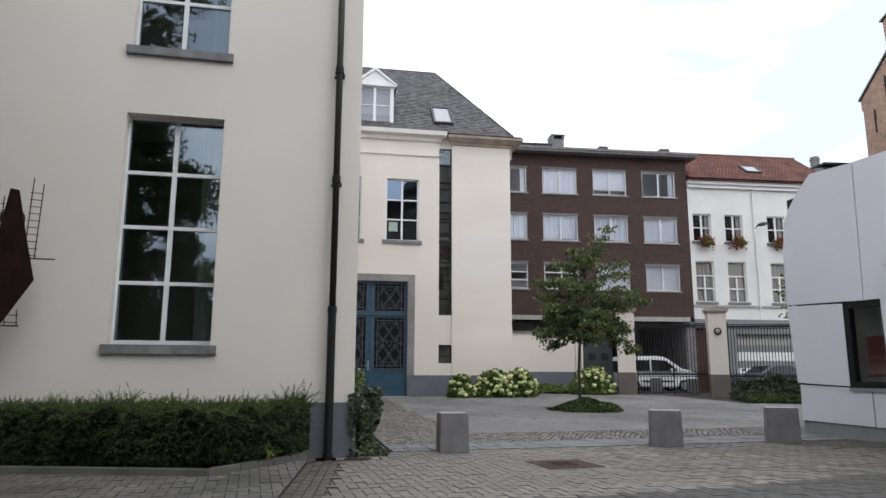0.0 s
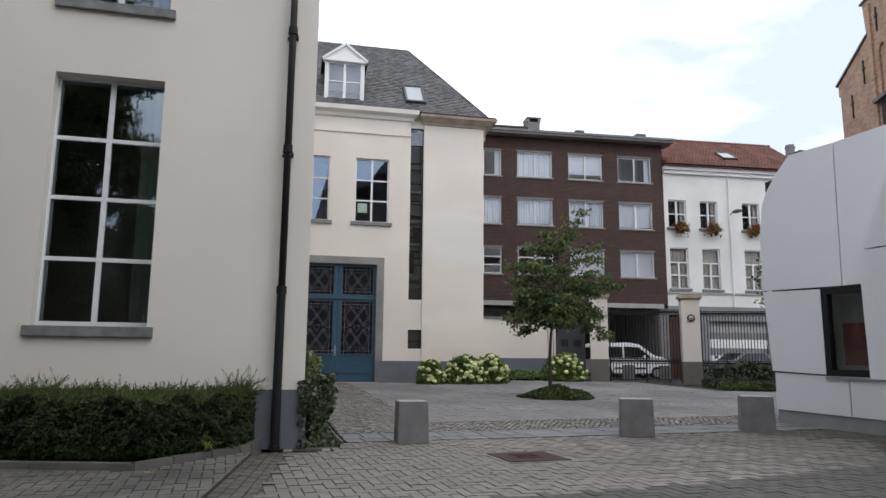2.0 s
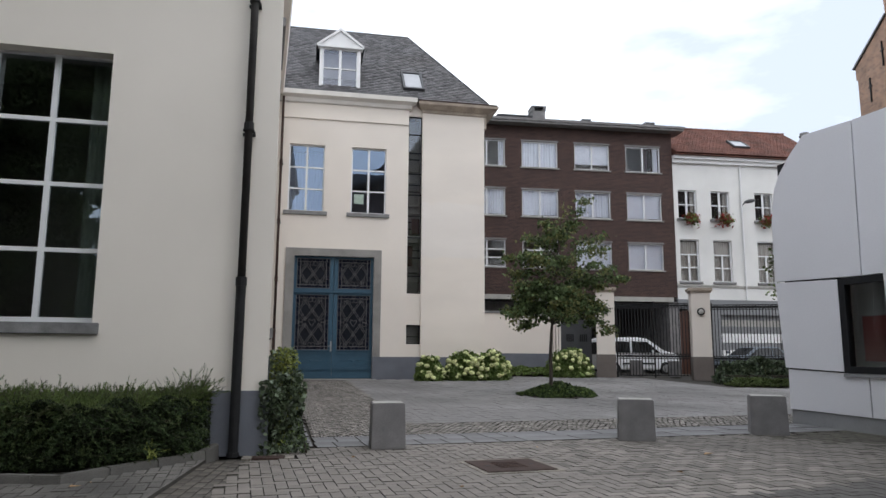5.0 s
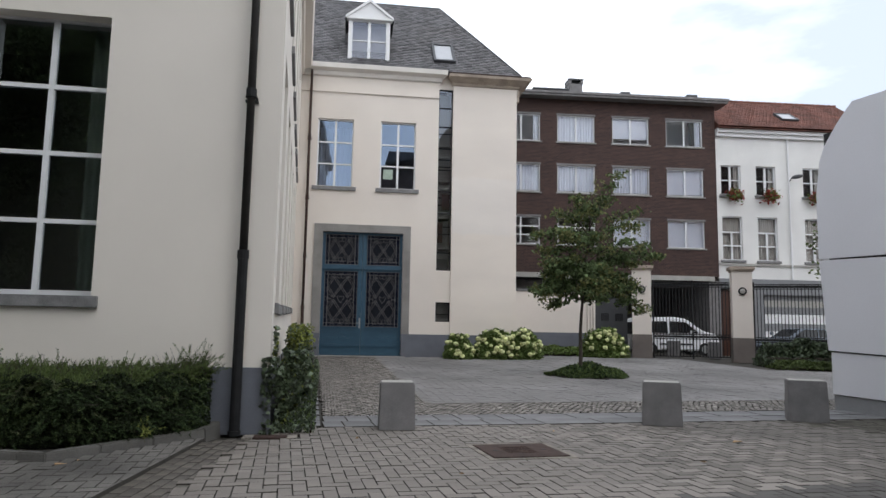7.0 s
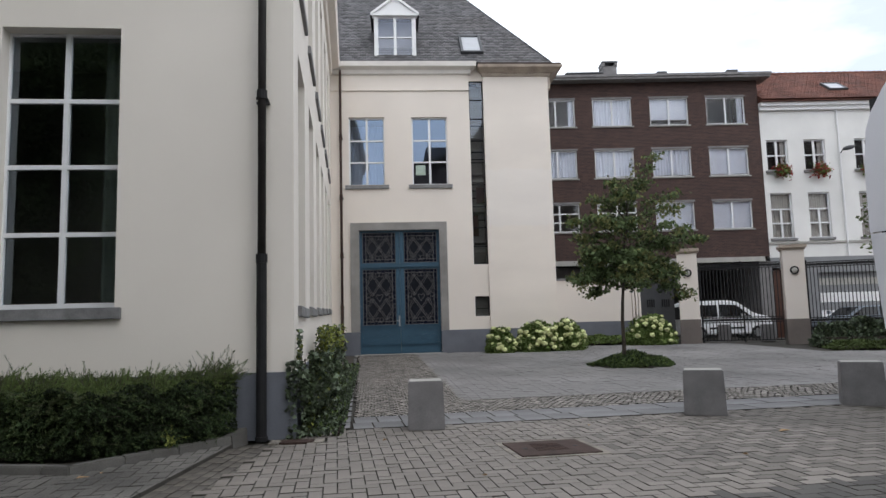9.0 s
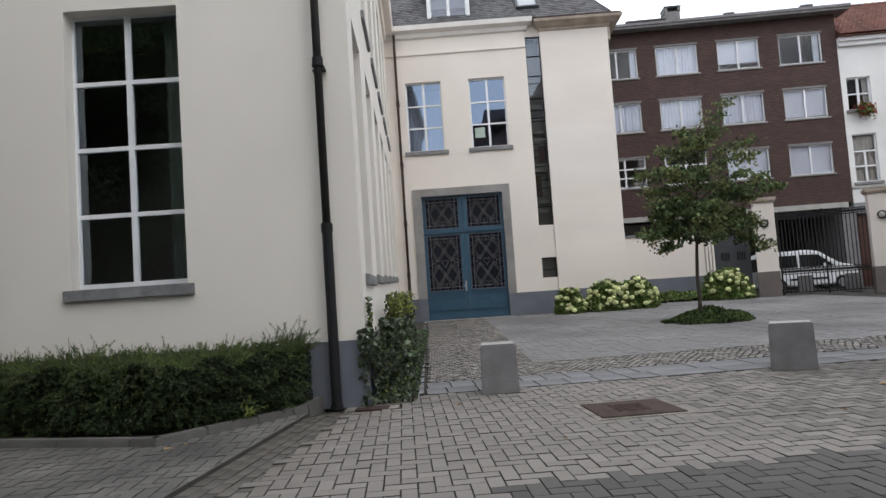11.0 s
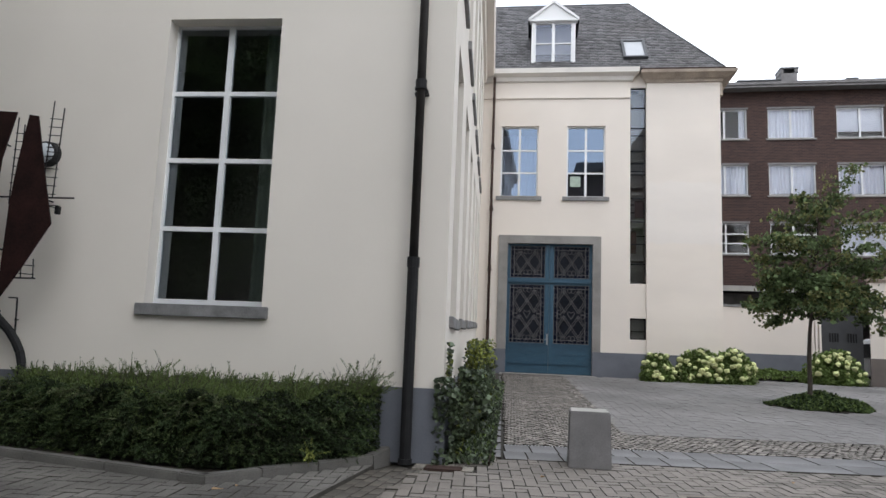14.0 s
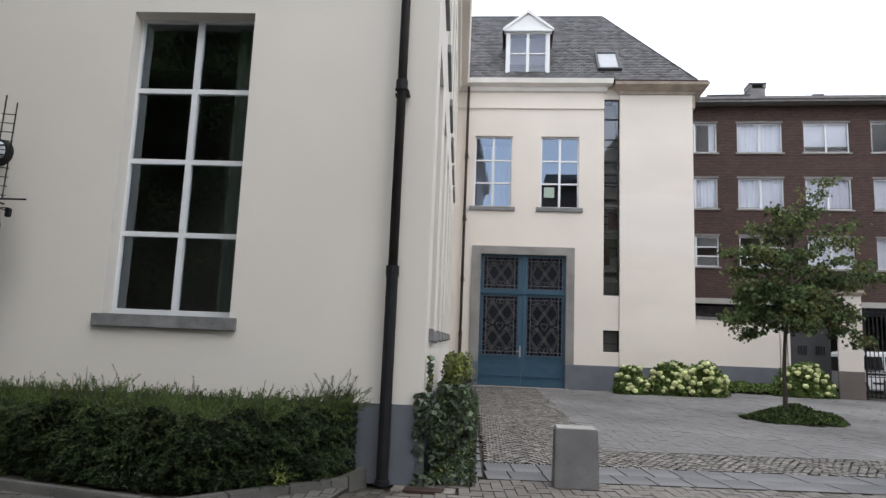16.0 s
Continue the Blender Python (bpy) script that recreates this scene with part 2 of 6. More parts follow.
def patched(mat, bands):
    """Coats of paint that end in uneven level bands: (height, multiplier below it)."""
    n, l = mat.node_tree.nodes, mat.node_tree.links
    p = n["Principled BSDF"]
    tc, sep, ns, add = n.new("ShaderNodeTexCoord"), n.new("ShaderNodeSeparateXYZ"), n.new("ShaderNodeTexNoise"), n.new("ShaderNodeMath")
    l.new(tc.outputs["Object"], sep.inputs[0])
    l.new(tc.outputs["Object"], ns.inputs["Vector"])
    ns.inputs["Scale"].default_value = 1.7
    add.operation, add.inputs[1].default_value = "MULTIPLY_ADD", 0.5
    l.new(ns.outputs["Fac"], add.inputs[0])
    l.new(sep.outputs["Z"], add.inputs[2])
    for z, tint in bands:
        mr, mx = n.new("ShaderNodeMapRange"), n.new("ShaderNodeMixRGB")
        mr.inputs["From Min"].default_value, mr.inputs["From Max"].default_value = z + 0.2, z + 0.3
        mr.inputs["To Min"].default_value, mr.inputs["To Max"].default_value = 1.0, 0.0
        l.new(add.outputs[0], mr.inputs["Value"])
        mx.blend_type = "MULTIPLY"
        mx.inputs["Color2"].default_value = (*tint, 1)
        l.new(mr.outputs["Result"], mx.inputs["Fac"])
        l.new(p.inputs["Base Color"].links[0].from_socket, mx.inputs["Color1"])
        l.new(mx.outputs["Color"], p.inputs["Base Color"])


patched(PATCHED_CREAM, ((7.6, (1.0, 1.015, 1.035)), (5.3, (1.02, 1.0, 0.97))))


def dirty(mat, reach):
    """Dark damp dirt along the channel beside the hedge path, fading unevenly over the pavers."""
    n, l = mat.node_tree.nodes, mat.node_tree.links
    p = n["Principled BSDF"]
    old = p.inputs["Base Color"].links[0].from_socket
    geo, sep = n.new("ShaderNodeNewGeometry"), n.new("ShaderNodeSeparateXYZ")
    l.new(geo.outputs["Position"], sep.inputs[0])
    slope, away = n.new("ShaderNodeMath"), n.new("ShaderNodeMath")
    slope.operation, slope.inputs[1].default_value, slope.inputs[2].default_value = "MULTIPLY_ADD", -0.25, 2.3815
    l.new(sep.outputs["Y"], slope.inputs[0])
    l.new(sep.outputs["X"], away.inputs[0])
    l.new(slope.outputs[0], away.inputs[1])
    ns, wob = n.new("ShaderNodeTexNoise"), n.new("ShaderNodeMath")
    ns.inputs["Scale"].default_value, ns.inputs["Detail"].default_value = 2.3, 5.0
    l.new(geo.outputs["Position"], ns.inputs["Vector"])
    wob.operation, wob.inputs[1].default_value = "MULTIPLY_ADD", -1.5 * reach
    l.new(ns.outputs["Fac"], wob.inputs[0])
    l.new(away.outputs[0], wob.inputs[2])
    mr = n.new("ShaderNodeMapRange")
    mr.inputs["From Min"].default_value, mr.inputs["From Max"].default_value = -0.6 * reach, 0.5 * reach
    mr.inputs["To Min"].default_value, mr.inputs["To Max"].default_value = 0.85, 0.0
    l.new(wob.outputs[0], mr.inputs["Value"])
    mx = n.new("ShaderNodeMixRGB")
    mx.blend_type = "MULTIPLY"
    mx.inputs["Color2"].default_value = (0.5, 0.475, 0.43, 1)
    l.new(mr.outputs["Result"], mx.inputs["Fac"])
    l.new(old, mx.inputs["Color1"])
    l.new(mx.outputs["Color"], p.inputs["Base Color"])


dirty(PAVER, 1.15)
dirty(PAVER_DAMP, 1.2)


def leaf_material(name, base, var=0.45, through=0.3, rough=0.75, spec=0.18):
    """Leaves: dull, varied leaf by leaf, letting some light through."""
    m = material(name, base, rough, 0.25, 1.5, 20, 0.0, per_island=var, spec=spec)
    n, l = m.node_tree.nodes, m.node_tree.links
    p = n["Principled BSDF"]
    col = p.inputs["Base Color"].links[0].from_socket
    tl, mx = n.new("ShaderNodeBsdfTranslucent"), n.new("ShaderNodeMixShader")
    mx.inputs[0].default_value = through
    l.new(col, tl.inputs["Color"])
    l.new(p.outputs[0], mx.inputs[1])
    l.new(tl.outputs[0], mx.inputs[2])
    l.new(mx.outputs[0], n["Material Output"].inputs["Surface"])
    return m


# yew greens from shaded inside to lit top, the light put into leaf colour
YEW_SHADED = leaf_material("shaded_yew_leaf", (0.023, 0.033, 0.015), 0.5, 0.1)
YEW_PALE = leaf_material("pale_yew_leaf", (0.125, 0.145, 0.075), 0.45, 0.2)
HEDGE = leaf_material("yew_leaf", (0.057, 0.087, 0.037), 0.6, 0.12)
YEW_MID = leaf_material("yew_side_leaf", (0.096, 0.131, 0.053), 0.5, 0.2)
YEW_TOP = leaf_material("lit_young_yew_shoot", (0.125, 0.168, 0.056), 0.45, 0.25)
LEAF = leaf_material("tree_leaf", (0.11, 0.145, 0.055), 0.45, 0.3)
COURT_LEAF = leaf_material("court_tree_leaf", (0.104, 0.145, 0.062), 0.7, 0.3)
TIP_LEAF = leaf_material("olive_tip_leaf", (0.20, 0.21, 0.085), 0.45, 0.35)
IVY = leaf_material("ivy_leaf", (0.084, 0.113, 0.064), 0.8, 0.14, 0.42, 0.4)
IVY_TIP = leaf_material("yellow_ivy_leaf", (0.22, 0.25, 0.065), 0.45, 0.25)
BUSH = leaf_material("hydrangea_leaf", (0.16, 0.225, 0.07), 0.45, 0.25)
BLOOM = material("pale_green_bloom", (0.57, 0.60, 0.29), 0.85, 0.25, 6, 40, 0.4, per_object=0.28, per_island=0.15)
CAR_WHITE = material("white_car_paint", (0.84, 0.85, 0.87), 0.25, 0.02, 1, 30, 0.0)
CAR_DARK = material("dark_car_paint", (0.19, 0.22, 0.26), 0.25, 0.05, 1, 30, 0.0)
CAR_GLASS = material("car_glass", (0.012, 0.014, 0.016), 0.05, 0.1, 1, 30, 0.0)
RUBBER = material("black_rubber", (0.015, 0.015, 0.015), 0.8, 0.1, 5, 50, 0.1)
RED_FLOWER = material("red_geranium", (0.28, 0.03, 0.02), 0.7, 0.3, 5, 30, 0.0, per_island=0.4)
SILVER = material("galvanised_metal", (0.45, 0.46, 0.47), 0.4, 0.1, 5, 50, 0.05, metal=0.8)


# ---------- mesh helpers ----------
def box(bm, x0, x1, y0, y1, z0, z1, m=None):
    vs = [bm.verts.new((x, y, z)) for z in (z0, z1) for y in (y0, y1) for x in (x0, x1)]
    for f in ((0, 2, 3, 1), (4, 5, 7, 6), (0, 1, 5, 4), (1, 3, 7, 5), (3, 2, 6, 7), (2, 0, 4, 6)):
        bm.faces.new([vs[i] for i in f])
    if m is not None:
        bmesh.ops.transform(bm, matrix=m, verts=vs)
    return vs


def prism(bm, pts, v0, v1, axis="y", m=None):
    """A flat outline of (a, z) points drawn out along y (or of (x, y) points along z)."""
    put = (lambda p, v: (p[0], v, p[1])) if axis == "y" else (lambda p, v: (p[0], p[1], v))
    a, b = [bm.verts.new(put(p, v0)) for p in pts], [bm.verts.new(put(p, v1)) for p in pts]
    bm.faces.new(a)
    bm.faces.new(b[::-1])
    for i in range(len(pts)):
        j = (i + 1) % len(pts)
        bm.faces.new((a[i], b[i], b[j], a[j]))
    if m is not None:
        bmesh.ops.transform(bm, matrix=m, verts=a + b)
    bmesh.ops.recalc_face_normals(bm, faces=bm.faces)


def tube(bm, p0, p1, r0, r1=None, n=8, cap=True):
    p0, p1 = Vector(p0), Vector(p1)
    r1 = r0 if r1 is None else r1
    q = (p1 - p0).to_track_quat("Z", "Y").to_matrix()
    rings = []
    for p, r in ((p0, r0), (p1, r1)):
        rings.append([bm.verts.new(p + q @ Vector((r * math.cos(k * math.tau / n), r * math.sin(k * math.tau / n), 0))) for k in range(n)])
    for k in range(n):
        bm.faces.new((rings[0][k], rings[0][(k + 1) % n], rings[1][(k + 1) % n], rings[1][k]))
    if cap:
        bm.faces.new(rings[0][::-1])
        bm.faces.new(rings[1])


def holed(bm, u0, u1, z0, z1, v0, v1, holes, m=None):
    """An upright wall from u0 to u1 with real openings (a0, a1, b0, b1) right through it."""
    us = sorted({u0, u1, *[h[i] for h in holes for i in (0, 1)]})
    zs = sorted({z0, z1, *[h[i] for h in holes for i in (2, 3)]})
    us, zs = [u for u in us if u0 <= u <= u1], [z for z in zs if z0 <= z <= z1]
    solid = lambda i, j: 0 <= i < len(us) - 1 and 0 <= j < len(zs) - 1 and not any(h[0] < (us[i] + us[i + 1]) / 2 < h[1] and h[2] < (zs[j] + zs[j + 1]) / 2 < h[3] for h in holes)
    vs = {}

    def vert(i, j, k):
        if (i, j, k) not in vs:
            vs[i, j, k] = bm.verts.new((us[i], (v0, v1)[k], zs[j]))
        return vs[i, j, k]

    for i in range(len(us) - 1):
        for j in range(len(zs) - 1):
            if not solid(i, j):
                continue
            bm.faces.new((vert(i, j, 0), vert(i + 1, j, 0), vert(i + 1, j + 1, 0), vert(i, j + 1, 0)))
            bm.faces.new((vert(i, j, 1), vert(i, j + 1, 1), vert(i + 1, j + 1, 1), vert(i + 1, j, 1)))
            for di, dj, a, b in ((-1, 0, (i, j), (i, j + 1)), (1, 0, (i + 1, j + 1), (i + 1, j)), (0, -1, (i + 1, j), (i, j)), (0, 1, (i, j + 1), (i + 1, j + 1))):
                if not solid(i + di, j + dj):
                    bm.faces.new((vert(*a, 0), vert(*b, 0), vert(*b, 1), vert(*a, 1)))
    if m is not None:
        bmesh.ops.transform(bm, matrix=m, verts=list(vs.values()))
    bmesh.ops.recalc_face_normals(bm, faces=bm.faces)


def part(name, bm, mat, parent=None, label="", smooth=False, bevel=0.0):
    if bevel:
        bmesh.ops.bevel(bm, geom=list(bm.edges), offset=bevel, segments=2, affect="EDGES", clamp_overlap=True)
    me = bpy.data.meshes.new(name)
    bm.to_mesh(me)
    bm.free()
    me.materials.append(mat)
    if smooth:
        me.polygons.foreach_set("use_smooth", [True] * len(me.polygons))
    ob = new(name, me)
    ob.parent = parent
    return tagged(ob, label)


def bm_new():
    return bmesh.new()


def boxes(name, mat, parent, *dims, m=None, label="", bevel=0.0):
    """Square-cut pieces, each a part of its own; returns the first."""
    made = []
    for d in dims:
        bm = bm_new()
        box(bm, *d, m=m)
        made.append(part(name, bm, mat, parent, label, bevel=bevel))
    return made[0]


def framed(name, mat, parent, u0, u1, z0, z1, v0, v1, holes, label="", m=None):
    """A frame, leaf or casing cut from one piece, with its openings."""
    bm = bm_new()
    holed(bm, u0, u1, z0, z1, v0, v1, holes, m)
    return part(name, bm, mat, parent, label)


def thing(name, m, label, category, group="", kind=""):
    e = new(name)
    e.matrix_basis = m
    return tagged(e, label, category, group, kind)


def raw_mesh(name, verts, faces, mat, parent=None, label="", smooth=False):
    me = bpy.data.meshes.new(name)
    me.from_pydata(verts, [], faces)
    me.materials.append(mat)
    if smooth:
        me.polygons.foreach_set("use_smooth", [True] * len(me.polygons))
    ob = new(name, me)
    ob.parent = parent
    return tagged(ob, label)


def leaf_mesh(name, pts, size, mat, parent=None, rng=None, up=0.3, long=1.7, label="", out=None, along=None):
    """Many single leaves, each a folded rhombus, at the given places, lying along the given directions if any."""
    rng = rng or np.random.default_rng(5)
    n = len(pts)
    d = rng.normal(size=(n, 3))
    if along is not None:
        d = d * 0.22 + along
    elif out is not None:
        d = d * 0.7 + out
    if along is None:
        d[:, 2] += up
    d /= np.linalg.norm(d, axis=1)[:, None]
    s = np.cross(d, rng.normal(size=(n, 3)))
    s /= np.linalg.norm(s, axis=1)[:, None] + 1e-9
    k = size * rng.uniform(0.6, 1.3, n)[:, None]
    nn = np.cross(d, s) * k * 0.18
    quad = np.stack([pts - d * k * long / 2, pts + s * k / 2 + nn, pts + d * k * long / 2, pts - s * k / 2 + nn], 1)
    me = bpy.data.meshes.new(name)
    me.vertices.add(4 * n)
    me.vertices.foreach_set("co", quad.reshape(-1).astype(np.float32))
    me.loops.add(4 * n)
    me.loops.foreach_set("vertex_index", np.arange(4 * n, dtype=np.int32))
    me.polygons.add(n)
    me.polygons.foreach_set("loop_start", np.arange(0, 4 * n, 4, dtype=np.int32))
    me.update(calc_edges=True)
    me.materials.append(mat)
    ob = new(name, me)
    ob.parent = parent
    return tagged(ob, label)


def ground_z(x, y):
    """The court rises gently towards the door and falls a little towards the gate."""
    rise = 0.0239 * min(max(y - 13.5, 0.0), 19.0)
    return rise - 0.011 * max(0.0, min(x - 12.0, 10.0)) * min(max((y - 13.5) / 16.0, 0.0), 1.0)
# ---------- ground ----------
def ground_sheet():
    xs = [-900, -200, -60, -20, -8, -4] + [x * 1.0 for x in range(-3, 29)] + [34, 60, 200, 900]
    ys = [-900, -200, -60, -20, -8, -4, 0, 5] + [7 + 0.5 * k for k in range(60)] + [40, 60, 200, 900]
    vs = [(x, y, ground_z(x, y) - (0.045 if -5 < x < 24.5 and -6 < y < 31.6 else 0.0)) for y in ys for x in xs]
    w = len(xs)
    fs = [(j * w + i, j * w + i + 1, (j + 1) * w + i + 1, (j + 1) * w + i) for j in range(len(ys) - 1) for i in range(w - 1)]
    g = raw_mesh("ground", vs, fs, JOINT)
    return tagged(g, "sand-jointed ground under the paving of street and court", "ground", kind="structure")


ground_sheet()


# ---------- windows ----------
def curtain(parent, u0, u1, z0, z1, v, mat, m=None, waves=9, amp=0.025, label=""):
    bm = bm_new()
    n = max(8, int((u1 - u0) * waves * 4))
    lo, hi = [], []
    for k in range(n + 1):
        u = u0 + (u1 - u0) * k / n
        w = amp * math.sin(k * math.tau / 4.3 + u0) + amp * 0.5 * math.sin(k * 0.7 + u1)
        lo.append(bm.verts.new((u, v + w, z0)))
        hi.append(bm.verts.new((u, v + w * 0.6, z1)))
    for k in range(n):
        bm.faces.new((lo[k], lo[k + 1], hi[k + 1], hi[k]))
    if m is not None:
        bmesh.ops.transform(bm, matrix=m, verts=bm.verts)
    return part("curtain", bm, mat, parent, label, smooth=True)


def window(parent, u0, u1, z0, z1, v=0.12, cols=2, rows=4, fr=0.075, bar=0.05, m=None, sill=None, sill_mat=None, frame_mat=None, glass=None, depth=0.07, heavy=None, lean=None, fan=None):
    """A window: painted frame with bars, one pane to a light, and a stone sill."""
    stile, foot, head = fr if isinstance(fr, tuple) else (fr, fr, fr)
    us = [u0 + stile + (u1 - u0 - 2 * stile) * i / cols for i in range(cols + 1)]
    zs = [z0 + foot + (z1 - z0 - foot - head) * j / rows for j in range(rows + 1)]
    if fan:
        zs = [z0 + foot + (fan - z0 - foot) * j / rows for j in range(rows + 1)]
    mid = heavy or bar
    lights = [(us[i] + (mid / 2 if i else 0), us[i + 1] - (mid / 2 if i < cols - 1 else 0), zs[j] + (bar / 2 if j else 0), zs[j + 1] - (bar / 2 if j < rows - 1 else 0)) for i in range(cols) for j in range(rows)]
    cells = [(us[i], us[i + 1], zs[j], zs[j + 1]) for i in range(cols) for j in range(rows)]
    if fan:
        lights = [(a, c, p, q if q < fan - bar else fan - bar / 2) for a, c, p, q in lights] + [(us[0], us[-1], fan + bar / 2, z1 - head)]
        cells.append((us[0], us[-1], fan, z1 - head))
    w = framed("window", frame_mat or FRAME, parent, u0, u1, z0, z1, v, v + depth, lights, m=m)
    for ua, ub, za, zb in cells:
        pb = bm_new()
        e = 0.006 * random.uniform(-1, 1) if lean is None else lean
        q = [(ua, v + 0.042 + e, za), (ub, v + 0.042 - e, za), (ub, v + 0.042 - e * 0.5, zb), (ua, v + 0.042 + e * 1.4, zb)]
        f = [pb.verts.new(c) for c in q]
        b = [pb.verts.new((c[0], c[1] + 0.006, c[2])) for c in q]
        pb.faces.new(f)
        pb.faces.new(b[::-1])
        for k in range(4):
            pb.faces.new((f[k], b[k], b[(k + 1) % 4], f[(k + 1) % 4]))
        if m is not None:
            bmesh.ops.transform(pb, matrix=m, verts=pb.verts)
        glaze(part("pane", pb, glass or GLASS, w), 0)
    if sill:
        a, drop, out = sill
        sb = bm_new()
        box(sb, u0 - a, u1 + a, -out, v + 0.02, z0 - drop, z0)
        if m is not None:
            bmesh.ops.transform(sb, matrix=m, verts=sb.verts)
        part("sill", sb, sill_mat or BLUESTONE, w, "grey stone sill", bevel=0.008)
    return w


# ---------- left wing with the tall windows ----------
def cream_wing():
    b = thing("cream_building", pose(1.23, 11.72, 0), "long cream rendered building wing with tall white windows", "building")
    side = pose(0, 0, 0, 0, 0, 91.7)
    W = [(-3.85, -2.31, 1.77, 5.57), (-3.85, -2.31, 6.74, 10.5)]
    bm = bm_new()
    holed(bm, -12, 0, 0.0, 11.9, 0, 0.30, W)
    part("front_wall", bm, WING_CREAM, b)
    starts = [0.82 + 2.68 * k for k in range(6)]
    # the side windows step up along the rising court
    S = [(s, s + 1.5, z0 + lift * s + drop, z1 + lift * s + drop) for s in starts for z0, z1, lift, drop in ((1.75, 5.57, 0.0239, -0.01), (6.79, 10.5, 0.010, -0.07))]
    bm = bm_new()
    holed(bm, 0.30, 17.7, 0.0, 11.9, 0, 0.42, S, m=side)
    part("side_wall", bm, WING_CREAM, b)
    boxes("back_wall", CREAM, b, (-12, -11.6, 0.42, 17.7, 0, 11.9), (-11.6, -0.95, 17.3, 17.7, 0, 11.9))
    boxes("room_partition", ROOM, b, (-11.6, -3.0, 3.0, 3.1, 0, 11.8), (-3.1, -3.0, 3.1, 17.2, 0, 11.8), (-11.6, -0.95, 0.43, 17.2, 6.05, 6.2), (-11.6, -0.95, 0.43, 17.2, 0.02, 0.1), (-5.6, -5.5, 0.43, 3, 0.1, 11.8), (-1.3, -1.2, 0.43, 3, 0.1, 11.8))
    # plinth in pieces that butt at the corner
    boxes("plinth", PLINTH, b, (-12, 0.035, -0.035, -0.002, 0, 0.87), label="blue-grey painted plinth")
    boxes("plinth", PLINTH, b, (0.0, 17.5, -0.035, -0.002, 0, 0.87), m=side, label="blue-grey painted plinth")
    for u0, u1, z0, z1 in W:
        window(b, u0, u1, z0, z1, v=0.22, rows=4, fr=(0.032, 0.075, 0.035), bar=0.06, heavy=0.075, sill=(0.09, 0.15, 0.07), glass=FRONT_GLASS, depth=0.055)
        curtain(b, u1 - 0.34, u1 - 0.02, z0 + 0.02, z1, 0.46, GREEN_CURTAIN, label="pale green drawn-back curtain")
    for u0, u1, z0, z1 in S:
        window(b, u0, u1, z0, z1, v=0.28, rows=4, fr=0.07, bar=0.075, heavy=0.10, sill=(0.17, 0.15, 0.06), m=side)
    # eaves and roof
    bm = bm_new()
    prism(bm, [(-0.05, 11.35), (0.08, 11.4), (0.12, 11.62), (0.36, 11.7), (0.41, 11.95), (-0.05, 11.95)], -0.5, 17.3, m=pose(0, 0, 0, 0, 0, 1.7))
    part("cornice", bm, CREAM, b)
    bm = bm_new()
    prism(bm, [(-12.4, 11.96), (0.36, 11.96), (-5.9, 16.6)], -0.4, 17.6, m=pose(0, 0, 0, 0, 0, 1.7))
    part("roof", bm, SLATE, b, "slate roof")
    return b


cream_wing()


def downpipe(x, y, z1, r, heavy=None, label="", rings=(), z0=0.0, mat=None):
    """A wall drain pipe with sockets, brackets and a heavier foot."""
    d = thing("downpipe", pose(x, y, z0), label, "drain pipe")
    bm = bm_new()
    h = heavy or 0.0
    tube(bm, (0, 0, h), (0, 0, z1), r, n=12)
    part("pipe", bm, mat or PIPE_IRON, d, "weathered upper pipe", smooth=True)
    if heavy:
        bm = bm_new()
        tube(bm, (0, 0, 0.02), (0, 0, h), r * 1.22, n=12)
        tube(bm, (0, 0, h - 0.10), (0, 0, h + 0.02), r * 1.4, n=12)
        tube(bm, (0, 0, 0), (0, 0, 0.06), r * 1.5, n=12)
        part("foot_pipe", bm, mat or IRON, d, "heavier cast foot")
    for z in rings:
        bm = bm_new()
        tube(bm, (0, 0, z - 0.05), (0, 0, z + 0.05), r * 1.3, n=12)
        tube(bm, (0, 0, z - 0.075), (0, 0, z - 0.055), r * 1.45, n=12)
        part("socket", bm, mat or IRON, d)
        bm = bm_new()
        box(bm, -r * 1.5, r * 1.7, r * 0.9, r + 0.12, z - 0.12, z - 0.09)
        box(bm, r * 1.1, r * 1.7, -0.02, 0.02, z - 0.13, z - 0.08)
        part("bracket", bm, mat or IRON, d)
    return d


downpipe(0.822, 11.60, 11.5, 0.055, 2.41, "black iron drain pipe on the cream wall", (4.62, 6.6, 8.6))
downpipe(1.12, 29.18, 11.3, 0.05, 1.9, "rusty brown drain pipe in the corner by the door", (3.9, 6.2, 8.6), z0=0.36, mat=RUST_PLATE)


